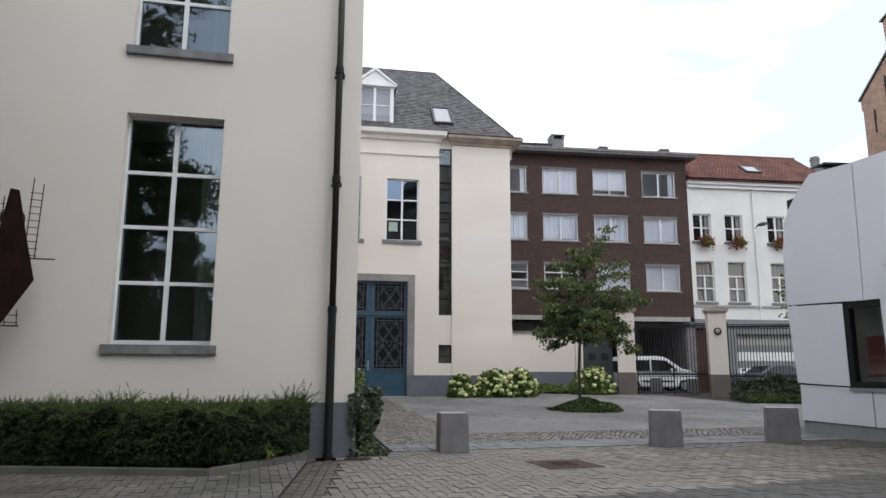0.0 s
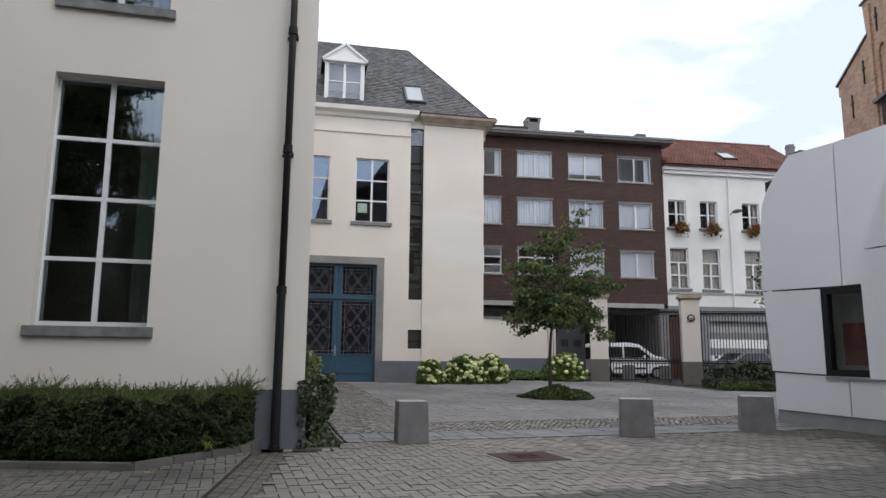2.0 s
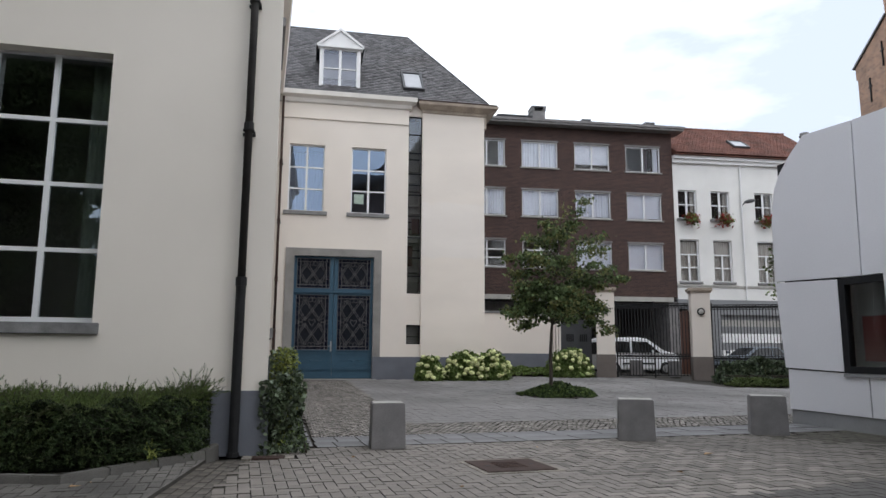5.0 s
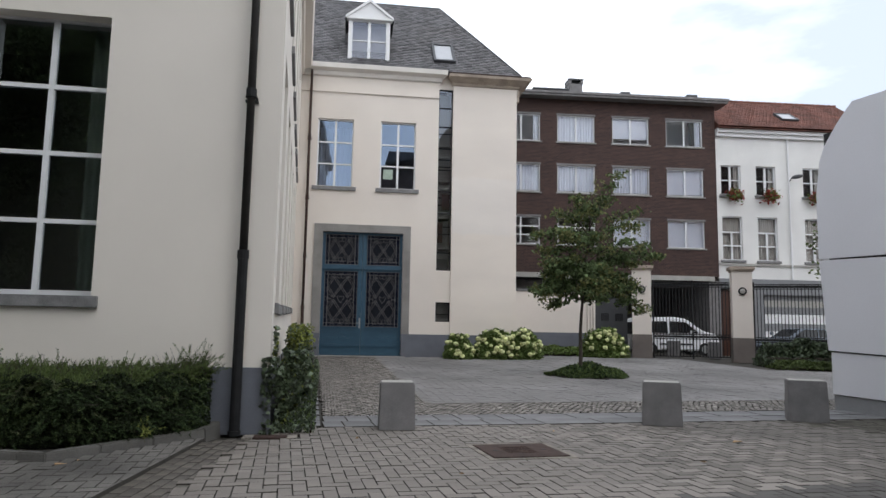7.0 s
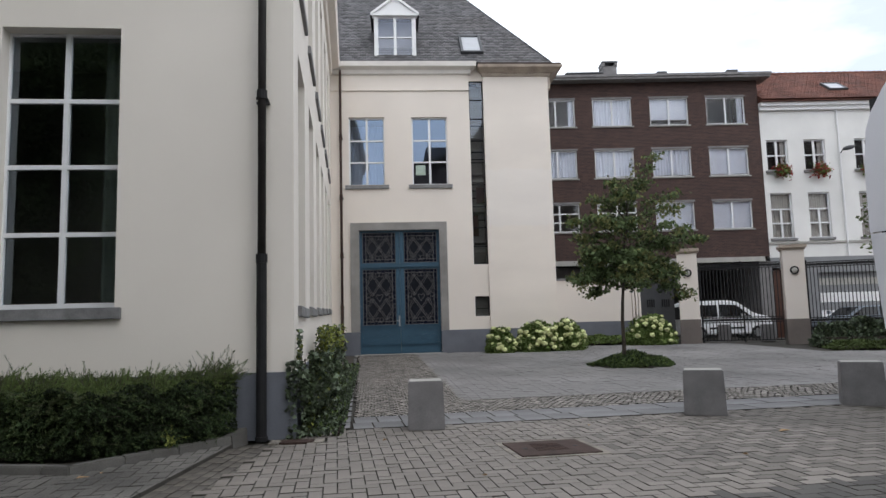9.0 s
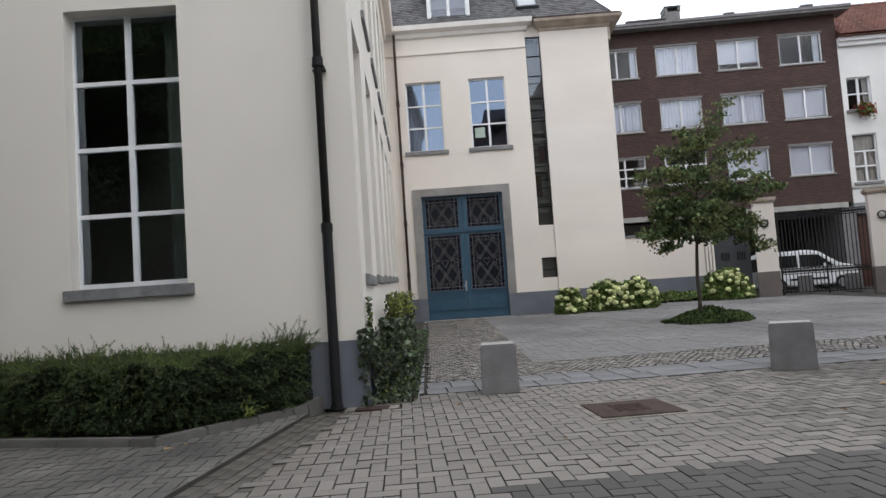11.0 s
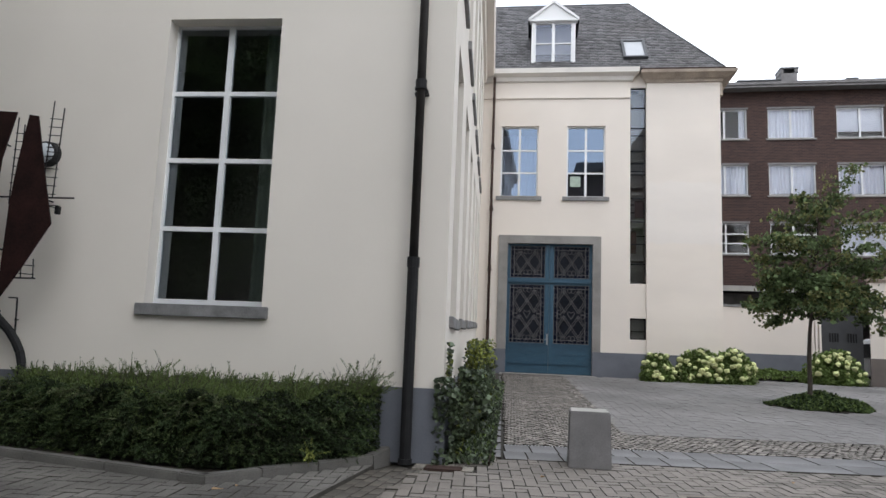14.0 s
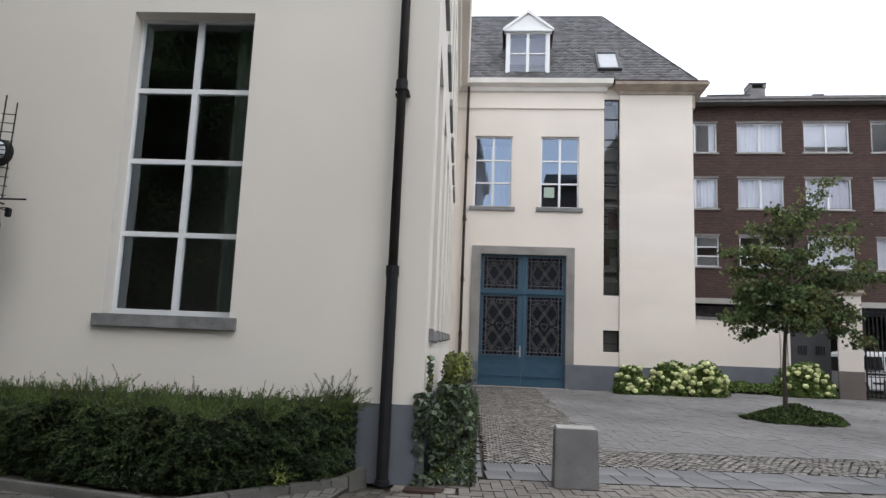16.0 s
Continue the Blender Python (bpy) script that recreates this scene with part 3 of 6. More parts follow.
# ---------- entrance wing ----------
def slates(parent, quads, w, e, mat, lap=0.02, name="slate_covering", label=""):
    """Rows of lapped slates on roof planes: origin, along, up, and a function giving the row's ends."""
    vs, fs = [], []
    rng = random.Random(3)
    for o, a, up, length, ends in quads:
        o, a, up = Vector(o), Vector(a), Vector(up)
        nrm = a.cross(up).normalized()
        rows = int(length / e)
        for r in range(rows):
            u0, u1 = ends(r * e)
            u = u0 - (w / 2 if r % 2 else 0)
            while u < u1:
                p, q = max(u + 0.012, u0), min(u + w - 0.012, u1)
                if q - p > 0.03:
                    j = rng.uniform(0, 0.006)
                    base = o + up * (r * e - 0.01)
                    top = o + up * (r * e + e * 1.04)
                    c = [base + a * p + nrm * (lap + j), base + a * q + nrm * (lap + j * 0.5), top + a * q + nrm * 0.001, top + a * p + nrm * 0.001, base + a * p, base + a * q]
                    k = len(vs)
                    vs += [tuple(x) for x in c]
                    fs += [(k, k + 1, k + 2, k + 3), (k + 4, k + 5, k + 1, k), (k + 4, k, k + 3), (k + 1, k + 5, k + 2)]
                u += w
    ob = raw_mesh(name, vs, fs, mat, parent, label)
    return tagged(ob, kind="stuff")


def lattice(parent, x0, x1, g0, g1, tiers):
    """Iron grille: a ringed border, and in each tier two crossed pairs of slanting bars with hearts at the crossings."""
    bm = bm_new()
    y, e = 0.135, 0.14

    def bar(p, q, r=0.0095):
        tube(bm, (p[0], y, p[1]), (q[0], y, q[1]), r, n=4)

    def ring(xc, zc, rx, rz, n=10, r=0.0075):
        pts = [(xc + rx * math.cos(a * math.tau / n), zc + rz * math.sin(a * math.tau / n)) for a in range(n)]
        for a in range(n):
            bar(pts[a], pts[(a + 1) % n], r)

    for o in (0.012, e):
        bar((x0 + o, g0), (x0 + o, g1))
        bar((x1 - o, g0), (x1 - o, g1))
        bar((x0, g0 + o), (x1, g0 + o))
        bar((x0, g1 - o), (x1, g1 - o))
    nz, nx = 3 * tiers + 1, 4
    for k in range(nz):
        zc = g0 + e / 2 + (g1 - g0 - e) * k / (nz - 1)
        ring(x0 + e / 2, zc, 0.06, 0.075)
        ring(x1 - e / 2, zc, 0.06, 0.075)
    for k in range(1, nx):
        xc = x0 + e / 2 + (x1 - x0 - e) * k / nx
        ring(xc, g0 + e / 2, 0.075, 0.055)
        ring(xc, g1 - e / 2, 0.075, 0.055)
    i0, i1 = x0 + e, x1 - e
    for t in range(tiers):
        j0, j1 = g0 + e + (g1 - g0 - 2 * e) * t / tiers, g0 + e + (g1 - g0 - 2 * e) * (t + 1) / tiers
        w, h, xm, zm = i1 - i0, j1 - j0, (i0 + i1) / 2, (j0 + j1) / 2
        a, g = h * 0.40, w * 0.26
        for s in (-1, 1):
            top, foot, mid, far = (xm + s * g, zm + a), (xm + s * g, zm - a), (xm, zm), (xm + s * w * 0.5, zm)
            for p, q in ((mid, top), (mid, foot), (far, top), (far, foot)):
                d = Vector((q[0] - p[0], q[1] - p[1])).normalized()
                for o in (-0.032, 0.032):
                    bar((p[0] - d.y * o, p[1] + d.x * o), (q[0] - d.y * o + d.x * 0.05, q[1] + d.x * o + d.y * 0.05), 0.0095)
        for s in (-1, 1):
            for zc, end in ((j0 + 0.07, t == 0), (j1 - 0.07, t == tiers - 1)):
                if end:
                    ring(xm + s * 0.07, zc, 0.075, 0.085, 10)
                ring(xm + s * (w / 2 - 0.08), zc, 0.075, 0.085, 10)
        if t:
            for q in (-1, 1):
                bar((xm, j0 - 0.17), (xm + q * 0.13, j0 + 0.03))
                bar((xm + q * 0.13, j0 + 0.03), (xm + q * 0.1, j0 + 0.11))
                bar((xm + q * 0.1, j0 + 0.11), (xm, j0 + 0.06))
    return part("lattice", bm, GRILLE, parent, "wrought iron lattice of lozenges and rings")


def carved(parent, xc, zc, w):
    """Low relief on a door panel: a ring of scrolls to each side of a boss."""
    bm = bm_new()
    for s in (-1, 1):
        for k in range(14):
            a0, a1 = k / 14, (k + 1) / 14
            p, q = [(xc + s * (0.06 + (w / 2 - 0.06) * a), 0.14, zc + 0.055 * math.sin(a * 9.5) * (1 - 0.5 * a)) for a in (a0, a1)]
            tube(bm, p, q, 0.016 * (1 - 0.6 * a0), 0.016 * (1 - 0.6 * a1), n=5)
    tube(bm, (xc, 0.145, zc), (xc, 0.122, zc), 0.045, 0.02, n=10)
    return part("carved_scroll", bm, TEAL, parent, "carved scroll relief")


def entrance_wing():
    b = thing("entrance_wing", pose(1.0, 29.36, 0, 0, 0, -1.9), "cream rendered entrance wing with slate roof and blue portal", "building")
    W = [(0.43, 1.85, 7.0, 9.76), (2.93, 4.36, 7.0, 9.76)]
    D = (0.79, 3.93, 0.3, 5.2)
    bm = bm_new()
    holed(bm, -0.6, 5.28, 0.2, 11.6, 0, 0.45, W + [D])
    part("front_wall", bm, CREAM, b)
    bm = bm_new()
    holed(bm, 5.28, 5.87, 0.2, 11.9, 0.12, 0.45, [(5.285, 5.868, 3.8, 11.3), (5.285, 5.868, 1.76, 2.53)])
    part("strip_wall", bm, CREAM, b)
    boxes("annex_wall", PATCHED_CREAM, b, (5.87, 8.54, 0.03, 5.0, 0.2, 11.8))
    boxes("back_wall", CREAM, b, (-0.6, 5.87, 8.0, 8.4, 0.2, 11.9), (-0.6, -0.2, 0.45, 8, 0.2, 11.6))
    boxes("room_partition", ROOM, b, (-0.2, 5.86, 3.0, 3.1, 0.3, 11.8), (-0.2, 5.86, 0.46, 3, 6.1, 6.25), (4.9, 5.0, 0.46, 3.0, 0.3, 6.1))
    boxes("plinth", PLINTH, b, (4.23, 5.28, -0.04, -0.003, 0.2, 1.25), (5.87, 8.57, -0.01, 0.028, 0.2, 1.25), (5.28, 5.87, 0.08, 0.118, 0.2, 1.25), (8.542, 8.57, 0.028, 5, 0.2, 1.25), (-0.6, 0.45, -0.04, -0.003, 0.2, 1.25), label="blue-grey painted plinth")
    # slit window
    zz = (3.8, 4.5, 5.25, 6.1, 7.0, 7.9, 8.8, 9.7, 10.5, 11.26)
    slit = framed("slit_window", BLACK_FRAME, b, 5.285, 5.868, 3.8, 11.3, 0.2, 0.26, [(5.32, 5.833, zz[k] + 0.04, zz[k + 1]) for k in range(9)], "narrow stair window in dark metal")
    zs = (3.84, 4.5, 5.25, 6.1, 7.0, 7.9, 8.8, 9.7, 10.5, 11.26)
    for k in range(9):
        glaze(boxes("pane", SLIT_GLASS, slit, (5.32, 5.833, 0.225, 0.231, zs[k] + (0.04 if k else 0), zs[k + 1])), 2)
    boxes("stair_slab", CONCRETE_LIGHT, b, (5.3, 5.85, 0.5, 2.9, 5.95, 6.12), (5.3, 5.85, 0.6, 2.9, 9.0, 9.15), (5.3, 5.85, 0.5, 2.9, 4.7, 4.82), (5.3, 5.85, 0.5, 2.9, 7.5, 7.62))
    # pale backing added close behind the panes to catch daylight and brighten them
    boxes("stair_wall", CONCRETE_LIGHT, b, (5.3, 5.86, 0.8, 0.85, 3.8, 11.3))
    boxes("stair_rail", BLACK_FRAME, b, *[(5.3, 5.85, 0.5, 0.53, z, z + 0.04) for z in (5.3, 5.6, 6.5, 6.8, 8.1, 8.4, 9.5, 9.8)])
    boxes("stair_panel", BROWN_DOOR, b, (5.33, 5.56, 0.42, 0.44, 4.95, 5.8), (5.5, 5.83, 0.42, 0.44, 6.3, 6.95))
    boxes("stair_slab", CONCRETE_LIGHT, b, (5.3, 5.85, 0.34, 0.48, 4.3, 4.42), (5.3, 5.85, 0.34, 0.48, 7.15, 7.27), (5.3, 5.85, 0.34, 0.48, 8.45, 8.57))
    hatch = framed("hatch", BLACK_FRAME, b, 5.285, 5.868, 1.76, 2.53, 0.2, 0.26, [(5.33, 5.825, 1.8, 2.49)], "small dark cellar window")
    # pale sheet added behind the hatch so its pane is less black
    boxes("cellar_lining", CONCRETE_LIGHT, b, (5.29, 5.86, 0.42, 0.44, 1.7, 2.6))
    boxes("cellar_shelf", BLACK_FRAME, b, (5.33, 5.83, 0.3, 0.42, 2.05, 2.07))
    glaze(boxes("pane", SLIT_GLASS, hatch, (5.33, 5.825, 0.24, 0.246, 1.8, 2.49)), 2)
    for n, (u0, u1, z0, z1) in enumerate(W):
        window(b, u0, u1, z0, z1, v=0.12, rows=3, fr=0.055, bar=0.06, heavy=0.085, sill=(0.15, 0.15, 0.08), glass=COATED, lean=-0.006 if n == 0 else None)
        if n == 0:
            curtain(b, u0 + 0.05, u1 - 0.05, z0, z1, 1.3, BLIND, label="thin white curtain")
        else:
            boxes("notice", material("pale_green_paper", (0.42, 0.52, 0.44), 0.8, 0.15, 8, 60, 0.05), b, (u0 + 0.14, u0 + 0.53, 0.146, 0.149, z0 + 0.42, z0 + 0.82), label="pale green notice on the pane")
    # portal surround and door
    framed("door_surround", material("weathered_door_stone", (0.275, 0.262, 0.248), 0.75, 0.18, 1.6, 50, 0.25), b, 0.45, 4.23, 1.25, 5.5, -0.07, 0.3, [(0.79, 3.93, 1.25, 5.2)], "grey stone door surround")
    boxes("surround_base", PLINTH, b, (0.45, 0.79, -0.085, 0.3, 0.25, 1.25), (3.93, 4.23, -0.085, 0.3, 0.25, 1.25), bevel=0.01)
    boxes("threshold", CONCRETE_LIGHT, b, (0.6, 4.1, -0.25, 0.3, 0.2, 0.385), bevel=0.01)
    d = framed("door_frame", TEAL, b, 0.79, 3.93, 0.385, 5.2, 0.1, 0.22, [(0.84, 3.88, 0.385, 3.72), (0.84, 3.88, 3.86, 5.17)], "teal painted double door, shut")
    boxes("transom", TEAL, d, (0.85, 3.87, 0.06, 0.098, 3.74, 3.84), bevel=0.01)
    for k, (a0, a1) in enumerate(((0.84, 2.355), (2.365, 3.88))):
        for z0, z1, kick in ((0.4, 3.72, True), (3.86, 5.17, False)):
            bot = 1.5 if kick else z0 + 0.06
            side = (a0 + 0.06, a1 - 0.16) if k == 0 else (a0 + 0.16, a1 - 0.06)
            holes = [(*side, bot, z1 - 0.05)]
            if kick:
                holes.append((*side, z0 + 0.44, bot - 0.16))
            framed("door_leaf" if kick else "fanlight", TEAL, d, a0, a1, z0, z1, 0.12, 0.19, holes)
            if kick:
                boxes("kick_panel", TEAL, d, (*side, 0.145, 0.17, z0 + 0.44, bot - 0.16))
                carved(d, (side[0] + side[1]) / 2, (z0 + 0.44 + bot - 0.16) / 2, side[1] - side[0] - 0.2)
                boxes("glazing_ledge", TEAL, d, (side[0] - 0.03, side[1] + 0.03, 0.085, 0.118, bot - 0.05, bot - 0.015), bevel=0.008)
                boxes("weather_bar", TEAL, d, (a0 + 0.02, a1 - 0.02, 0.075, 0.118, z0 + 0.33, z0 + 0.41), bevel=0.012)
            boxes("glass", STAINED, d, (*side, 0.165, 0.172, bot, z1 - 0.05))
            framed("border_glass", BLUE_GLASS, d, side[0], side[1], bot, z1 - 0.05, 0.158, 0.162, [(side[0] + 0.14, side[1] - 0.14, bot + 0.14, z1 - 0.19)])
            lattice(d, side[0], side[1], bot, z1 - 0.05, 2 if kick else 1)
    bm = bm_new()
    box(bm, 2.28, 2.34, 0.085, 0.12, 1.45, 1.85)
    tube(bm, (2.31, 0.09, 1.66), (2.31, 0.03, 1.66), 0.012)
    tube(bm, (2.31, 0.03, 1.66), (2.2, 0.03, 1.65), 0.014)
    part("door_handle", bm, SILVER, d, "pale metal door handle on a long plate")
    # mouldings
    def moulding(bm, prof, path):
        """A profile swept along corners (x, reach in x, y, reach in y)."""
        rings = [[bm.verts.new((x0 + o * k, y0 - o * w, z)) for o, z in prof] for x0, k, y0, w in path]
        for r0, r1 in zip(rings, rings[1:]):
            for q in range(len(prof)):
                bm.faces.new((r0[q], r1[q], r1[(q + 1) % len(prof)], r0[(q + 1) % len(prof)]))
        bm.faces.new(rings[0])
        bm.faces.new(rings[-1][::-1])
        bmesh.ops.recalc_face_normals(bm, faces=bm.faces)

    bm = bm_new()
    moulding(bm, [(0.0, 11.5), (0.1, 11.54), (0.13, 11.68), (0.34, 11.77), (0.36, 11.96), (0.0, 11.96)], ((-0.6, 0, -0.002, 1), (5.28, 0.85, -0.002, 1), (5.28, 0.85, 0.11, 0)))
    part("cornice", bm, material("off_white_cornice_paint", (0.74, 0.705, 0.66), 0.7, 0.06, 2, 40, 0.1), b, "off-white painted cornice")
    boxes("string_course", CREAM, b, (-0.6, 5.28, -0.06, -0.002, 10.85, 10.96))
    bm = bm_new()
    moulding(bm, [(0.0, 11.44), (0.06, 11.47), (0.09, 11.56), (0.16, 11.58), (0.32, 11.69), (0.40, 11.72), (0.43, 11.82), (0.0, 11.82)], ((5.868, -0.55, 0.11, 0), (5.868, -0.55, 0.028, 1), (8.545, 1.3, 0.028, 1), (8.545, 1.3, 5.2, 0)))
    box(bm, 8.545, 8.64, 0.035, 5.0, 10.95, 11.435)
    part("annex_cornice", bm, STONE_TRIM, b, "weathered sand-coloured cornice")
    boxes("eaves_gutter", RUST_PLATE, b, (5.66, 9.04, -0.36, -0.28, 11.825, 11.9), (8.96, 9.04, -0.28, 5.2, 11.825, 11.9), label="brown eaves gutter", bevel=0.012)
    # hipped slate roof: eave line, ridge
    ev, ez, rv, rz = -0.3, 11.91, 4.2, 16.75
    bm = bm_new()
    pts = [(-14, ev, ez), (8.62, ev, ez), (8.62, 8.7, ez), (-14, 8.7, ez), (-14, rv, rz), (5.75, rv, rz)]
    v = [bm.verts.new(p) for p in pts]
    for f in ((0, 1, 5, 4), (1, 2, 5), (2, 3, 4, 5), (3, 0, 4), (3, 2, 1, 0)):
        bm.faces.new([v[k] for k in f])
    roof = part("roof", bm, LEAD, b, "hipped slate roof")
    length = math.hypot(rv - ev, rz - ez)
    up = Vector((0, rv - ev, rz - ez)).normalized()
    slates(roof, [((-1.5, ev, ez), (1, 0, 0), up, length, lambda s: (0.0, 10.12 - s / length * 2.87))], 0.22, 0.155, SLATE, lap=0.024, label="lapped grey slates")
    boxes("ridge_cap", SLATE, roof, (-14, 5.75, rv - 0.05, rv + 0.05, rz - 0.05, rz + 0.03))
    bm = bm_new()
    tube(bm, (8.64, ev - 0.02, ez + 0.02), (5.75, rv, rz + 0.02), 0.03, n=6)
    part("hip_cap", bm, LEAD, roof)
    boxes("gutter_edge", LEAD, roof, (-0.6, 5.62, ev - 0.06, ev + 0.02, ez + 0.052, ez + 0.075))
    # dormer
    dm = framed("dormer", WHITE, b, 1.5, 3.2, 12.18, 14.0, 0.1, 0.2, [(1.62, 3.08, 12.28, 13.999)], "white painted dormer with pediment")
    bm = bm_new()
    prism(bm, [(1.42, 14.0), (3.28, 14.0), (3.28, 14.12), (2.35, 14.82), (1.42, 14.12)], 0.02, 0.24)
    part("pediment", bm, WHITE, dm)
    for s in (-1, 1):
        bm = bm_new()
        prism(bm, [(2.35, 14.76), (2.35 + s * 0.98, 14.03), (2.35 + s * 0.98, 14.13), (2.35, 14.88)], -0.06, 0.018)
        part("rake_moulding", bm, WHITE, dm)
    boxes("pediment_ledge", WHITE, dm, (1.4, 3.3, -0.03, 0.018, 14.02, 14.1))
    bm = bm_new()
    for s in (-1, 1):
        prism(bm, [(2.35, 14.84), (2.35 + s * 1.0, 14.09), (2.35 + s * 1.0, 14.12), (2.35, 14.88)], 0.15, 2.4)
    part("dormer_roof", bm, LEAD, dm)
    boxes("dormer_cheek", SLATE, dm, (1.5, 1.56, 0.2, 2.1, 12.4, 14.02), (3.14, 3.2, 0.2, 2.1, 12.4, 14.02))
    window(b, 1.62, 3.08, 12.28, 14.0, v=0.12, rows=2, fr=0.05, bar=0.045, heavy=0.12, glass=glass_material("dormer_glass", (0.85, 0.86, 0.88), 2.5, sheen=(0.86, 0.88, 0.96)))
    boxes("dormer_blind", BLIND, dm, (1.62, 3.08, 0.6, 0.62, 12.4, 14.0))
    # roof light
    sl = Matrix.Translation((5.5, ev + 0.85 * up.y, ez + 0.85 * up.z)) @ Matrix(((1, 0, 0, 0), (0, up.y, -up.z, 0), (0, up.z, up.y, 0), (0, 0, 0, 1)))
    flat = Matrix(((1, 0, 0, 0), (0, 0, 1, 0), (0, -1, 0, 0), (0, 0, 0, 1)))
    framed("roof_light", LEAD, roof, -0.46, 0.46, -0.1, 1.5, -0.14, 0.0, [(-0.36, 0.36, 0.0, 1.4)], "dark framed roof light", m=sl @ flat)
    boxes("roof_light_glass", SKYLIGHT, roof, (-0.36, 0.36, 0.0, 1.4, 0.08, 0.09), m=sl)
    return b


entrance_wing()


# ---------- street side: brick flats and white house ----------
STREET = pose(14, 36.9, 0, 0, 0, -4.57)


def brick_flats():
    b = thing("brick_apartment_building", STREET, "dark brown brick apartment block with white windows", "building")
    cols = [(-3.0, -0.94), (0.0, 2.07), (3.05, 5.1), (6.07, 8.14)]
    rows = [(6.05, 7.52), (8.87, 10.36), (11.65, 13.12)]
    H = [(a, c, z0, z1) for a, c in cols for z0, z1 in rows]
    bm = bm_new()
    holed(bm, -6.0, 8.87, 4.55, 14.0, 0, 0.3, H)
    part("front_wall", bm, BRICK, b)
    boxes("side_wall", BRICK, b, (-6.0, -5.7, 0.3, 9, 0.3, 14), (8.57, 8.87, 0.3, 9, 0.3, 14), (-5.7, 8.57, 8.7, 9, 0.3, 14))
    boxes("floor_slab", ROOM, b, (-5.7, 8.57, 0.31, 8.7, 4.56, 4.7), (-5.7, 8.57, 0.31, 8.7, 7.9, 8.05), (-5.7, 8.57, 0.31, 8.7, 10.7, 10.85), (-5.7, 8.57, 2.6, 2.7, 4.7, 13.9))
    boxes("beam", CONCRETE_LIGHT, b, (-6, 8.6, -0.06, 0.3, 4.3, 4.55), label="pale concrete beam")
    boxes("passage_wall", CONCRETE, b, (8.3, 8.87, 0.02, 0.3, 0.2, 4.3), (8.3, 8.57, 0.3, 8.6, 0.2, 4.3), (-5.7, 8.3, 8.4, 8.6, 0.2, 4.3), (1.0, 1.3, 0.5, 8.4, 0.2, 4.3), (-5.7, 1.0, 1.5, 1.7, 0.2, 4.3))
    boxes("cornice", CONCRETE, b, (-6.3, 9.35, -0.62, 0.6, 14.0, 14.12), (-6.3, 9.4, -0.68, 0.6, 14.12, 14.25), label="projecting grey roof edge")
    boxes("roof", LEAD, b, (-6.3, 9.0, 0.6, 9.0, 14.0, 14.2))
    n = 0
    for ci, (a, c) in enumerate(cols):
        for ri, (z0, z1) in enumerate(rows):
            grid = ri == 0 and ci < 2
            window(b, a, c, z0, z1, v=0.06, cols=2, rows=3 if grid else 1, fr=0.055, bar=0.06, heavy=0.085, sill=(0.09, 0.08, 0.06), sill_mat=STREET_SILL, glass=PLAIN_GLASS)
            boxes("lintel", CONCRETE, b, (a - 0.05, c + 0.05, -0.015, 0.055, z1, z1 + 0.1))
            n += 1
            if grid:
                continue
            drop = (0.0, 0.0, 0.34, 0.0)[ci] if ri == 2 else (0.12 if ri == 1 else 0.0)
            if (ci, ri) == (3, 2) or (ci, ri) == (0, 2):
                curtain(b, c - 0.35, c - 0.06, z0 + 0.05, z1, 0.22, BLIND, label="white curtain drawn aside")
            elif (ci, ri) in ((1, 2), (1, 1), (2, 1), (0, 1)):
                curtain(b, a + 0.05, c - 0.05, z0 + drop, z1, 0.22, BLIND, amp=0.05, waves=7, label="pleated lilac-white curtain")
            else:
                boxes("roller_blind", BLIND, b, (a + 0.02, c - 0.02, 0.2, 0.212, z0 + drop, z1))
    # chimneys on the flat roof
    boxes("chimney", CONCRETE, b, (1.1, 1.85, 1.5, 2.3, 14.2, 15.5), (1.06, 1.2, 1.46, 2.34, 15.5, 15.7), (1.74, 1.89, 1.46, 2.34, 15.5, 15.7), (-0.85, 1.1, 1.6, 2.2, 14.2, 15.12), label="grey rendered chimney stack")
    boxes("chimney_cap", LEAD, b, (1.04, 1.91, 1.44, 2.36, 15.7, 15.78), (-1.0, 1.1, 1.5, 2.3, 15.12, 15.19))
    boxes("roof_vent", LEAD, b, (4.15, 4.7, 1.6, 2.1, 14.2, 15.2), (8.0, 8.6, 1.4, 2.0, 14.2, 15.15))
    return b


brick_flats()


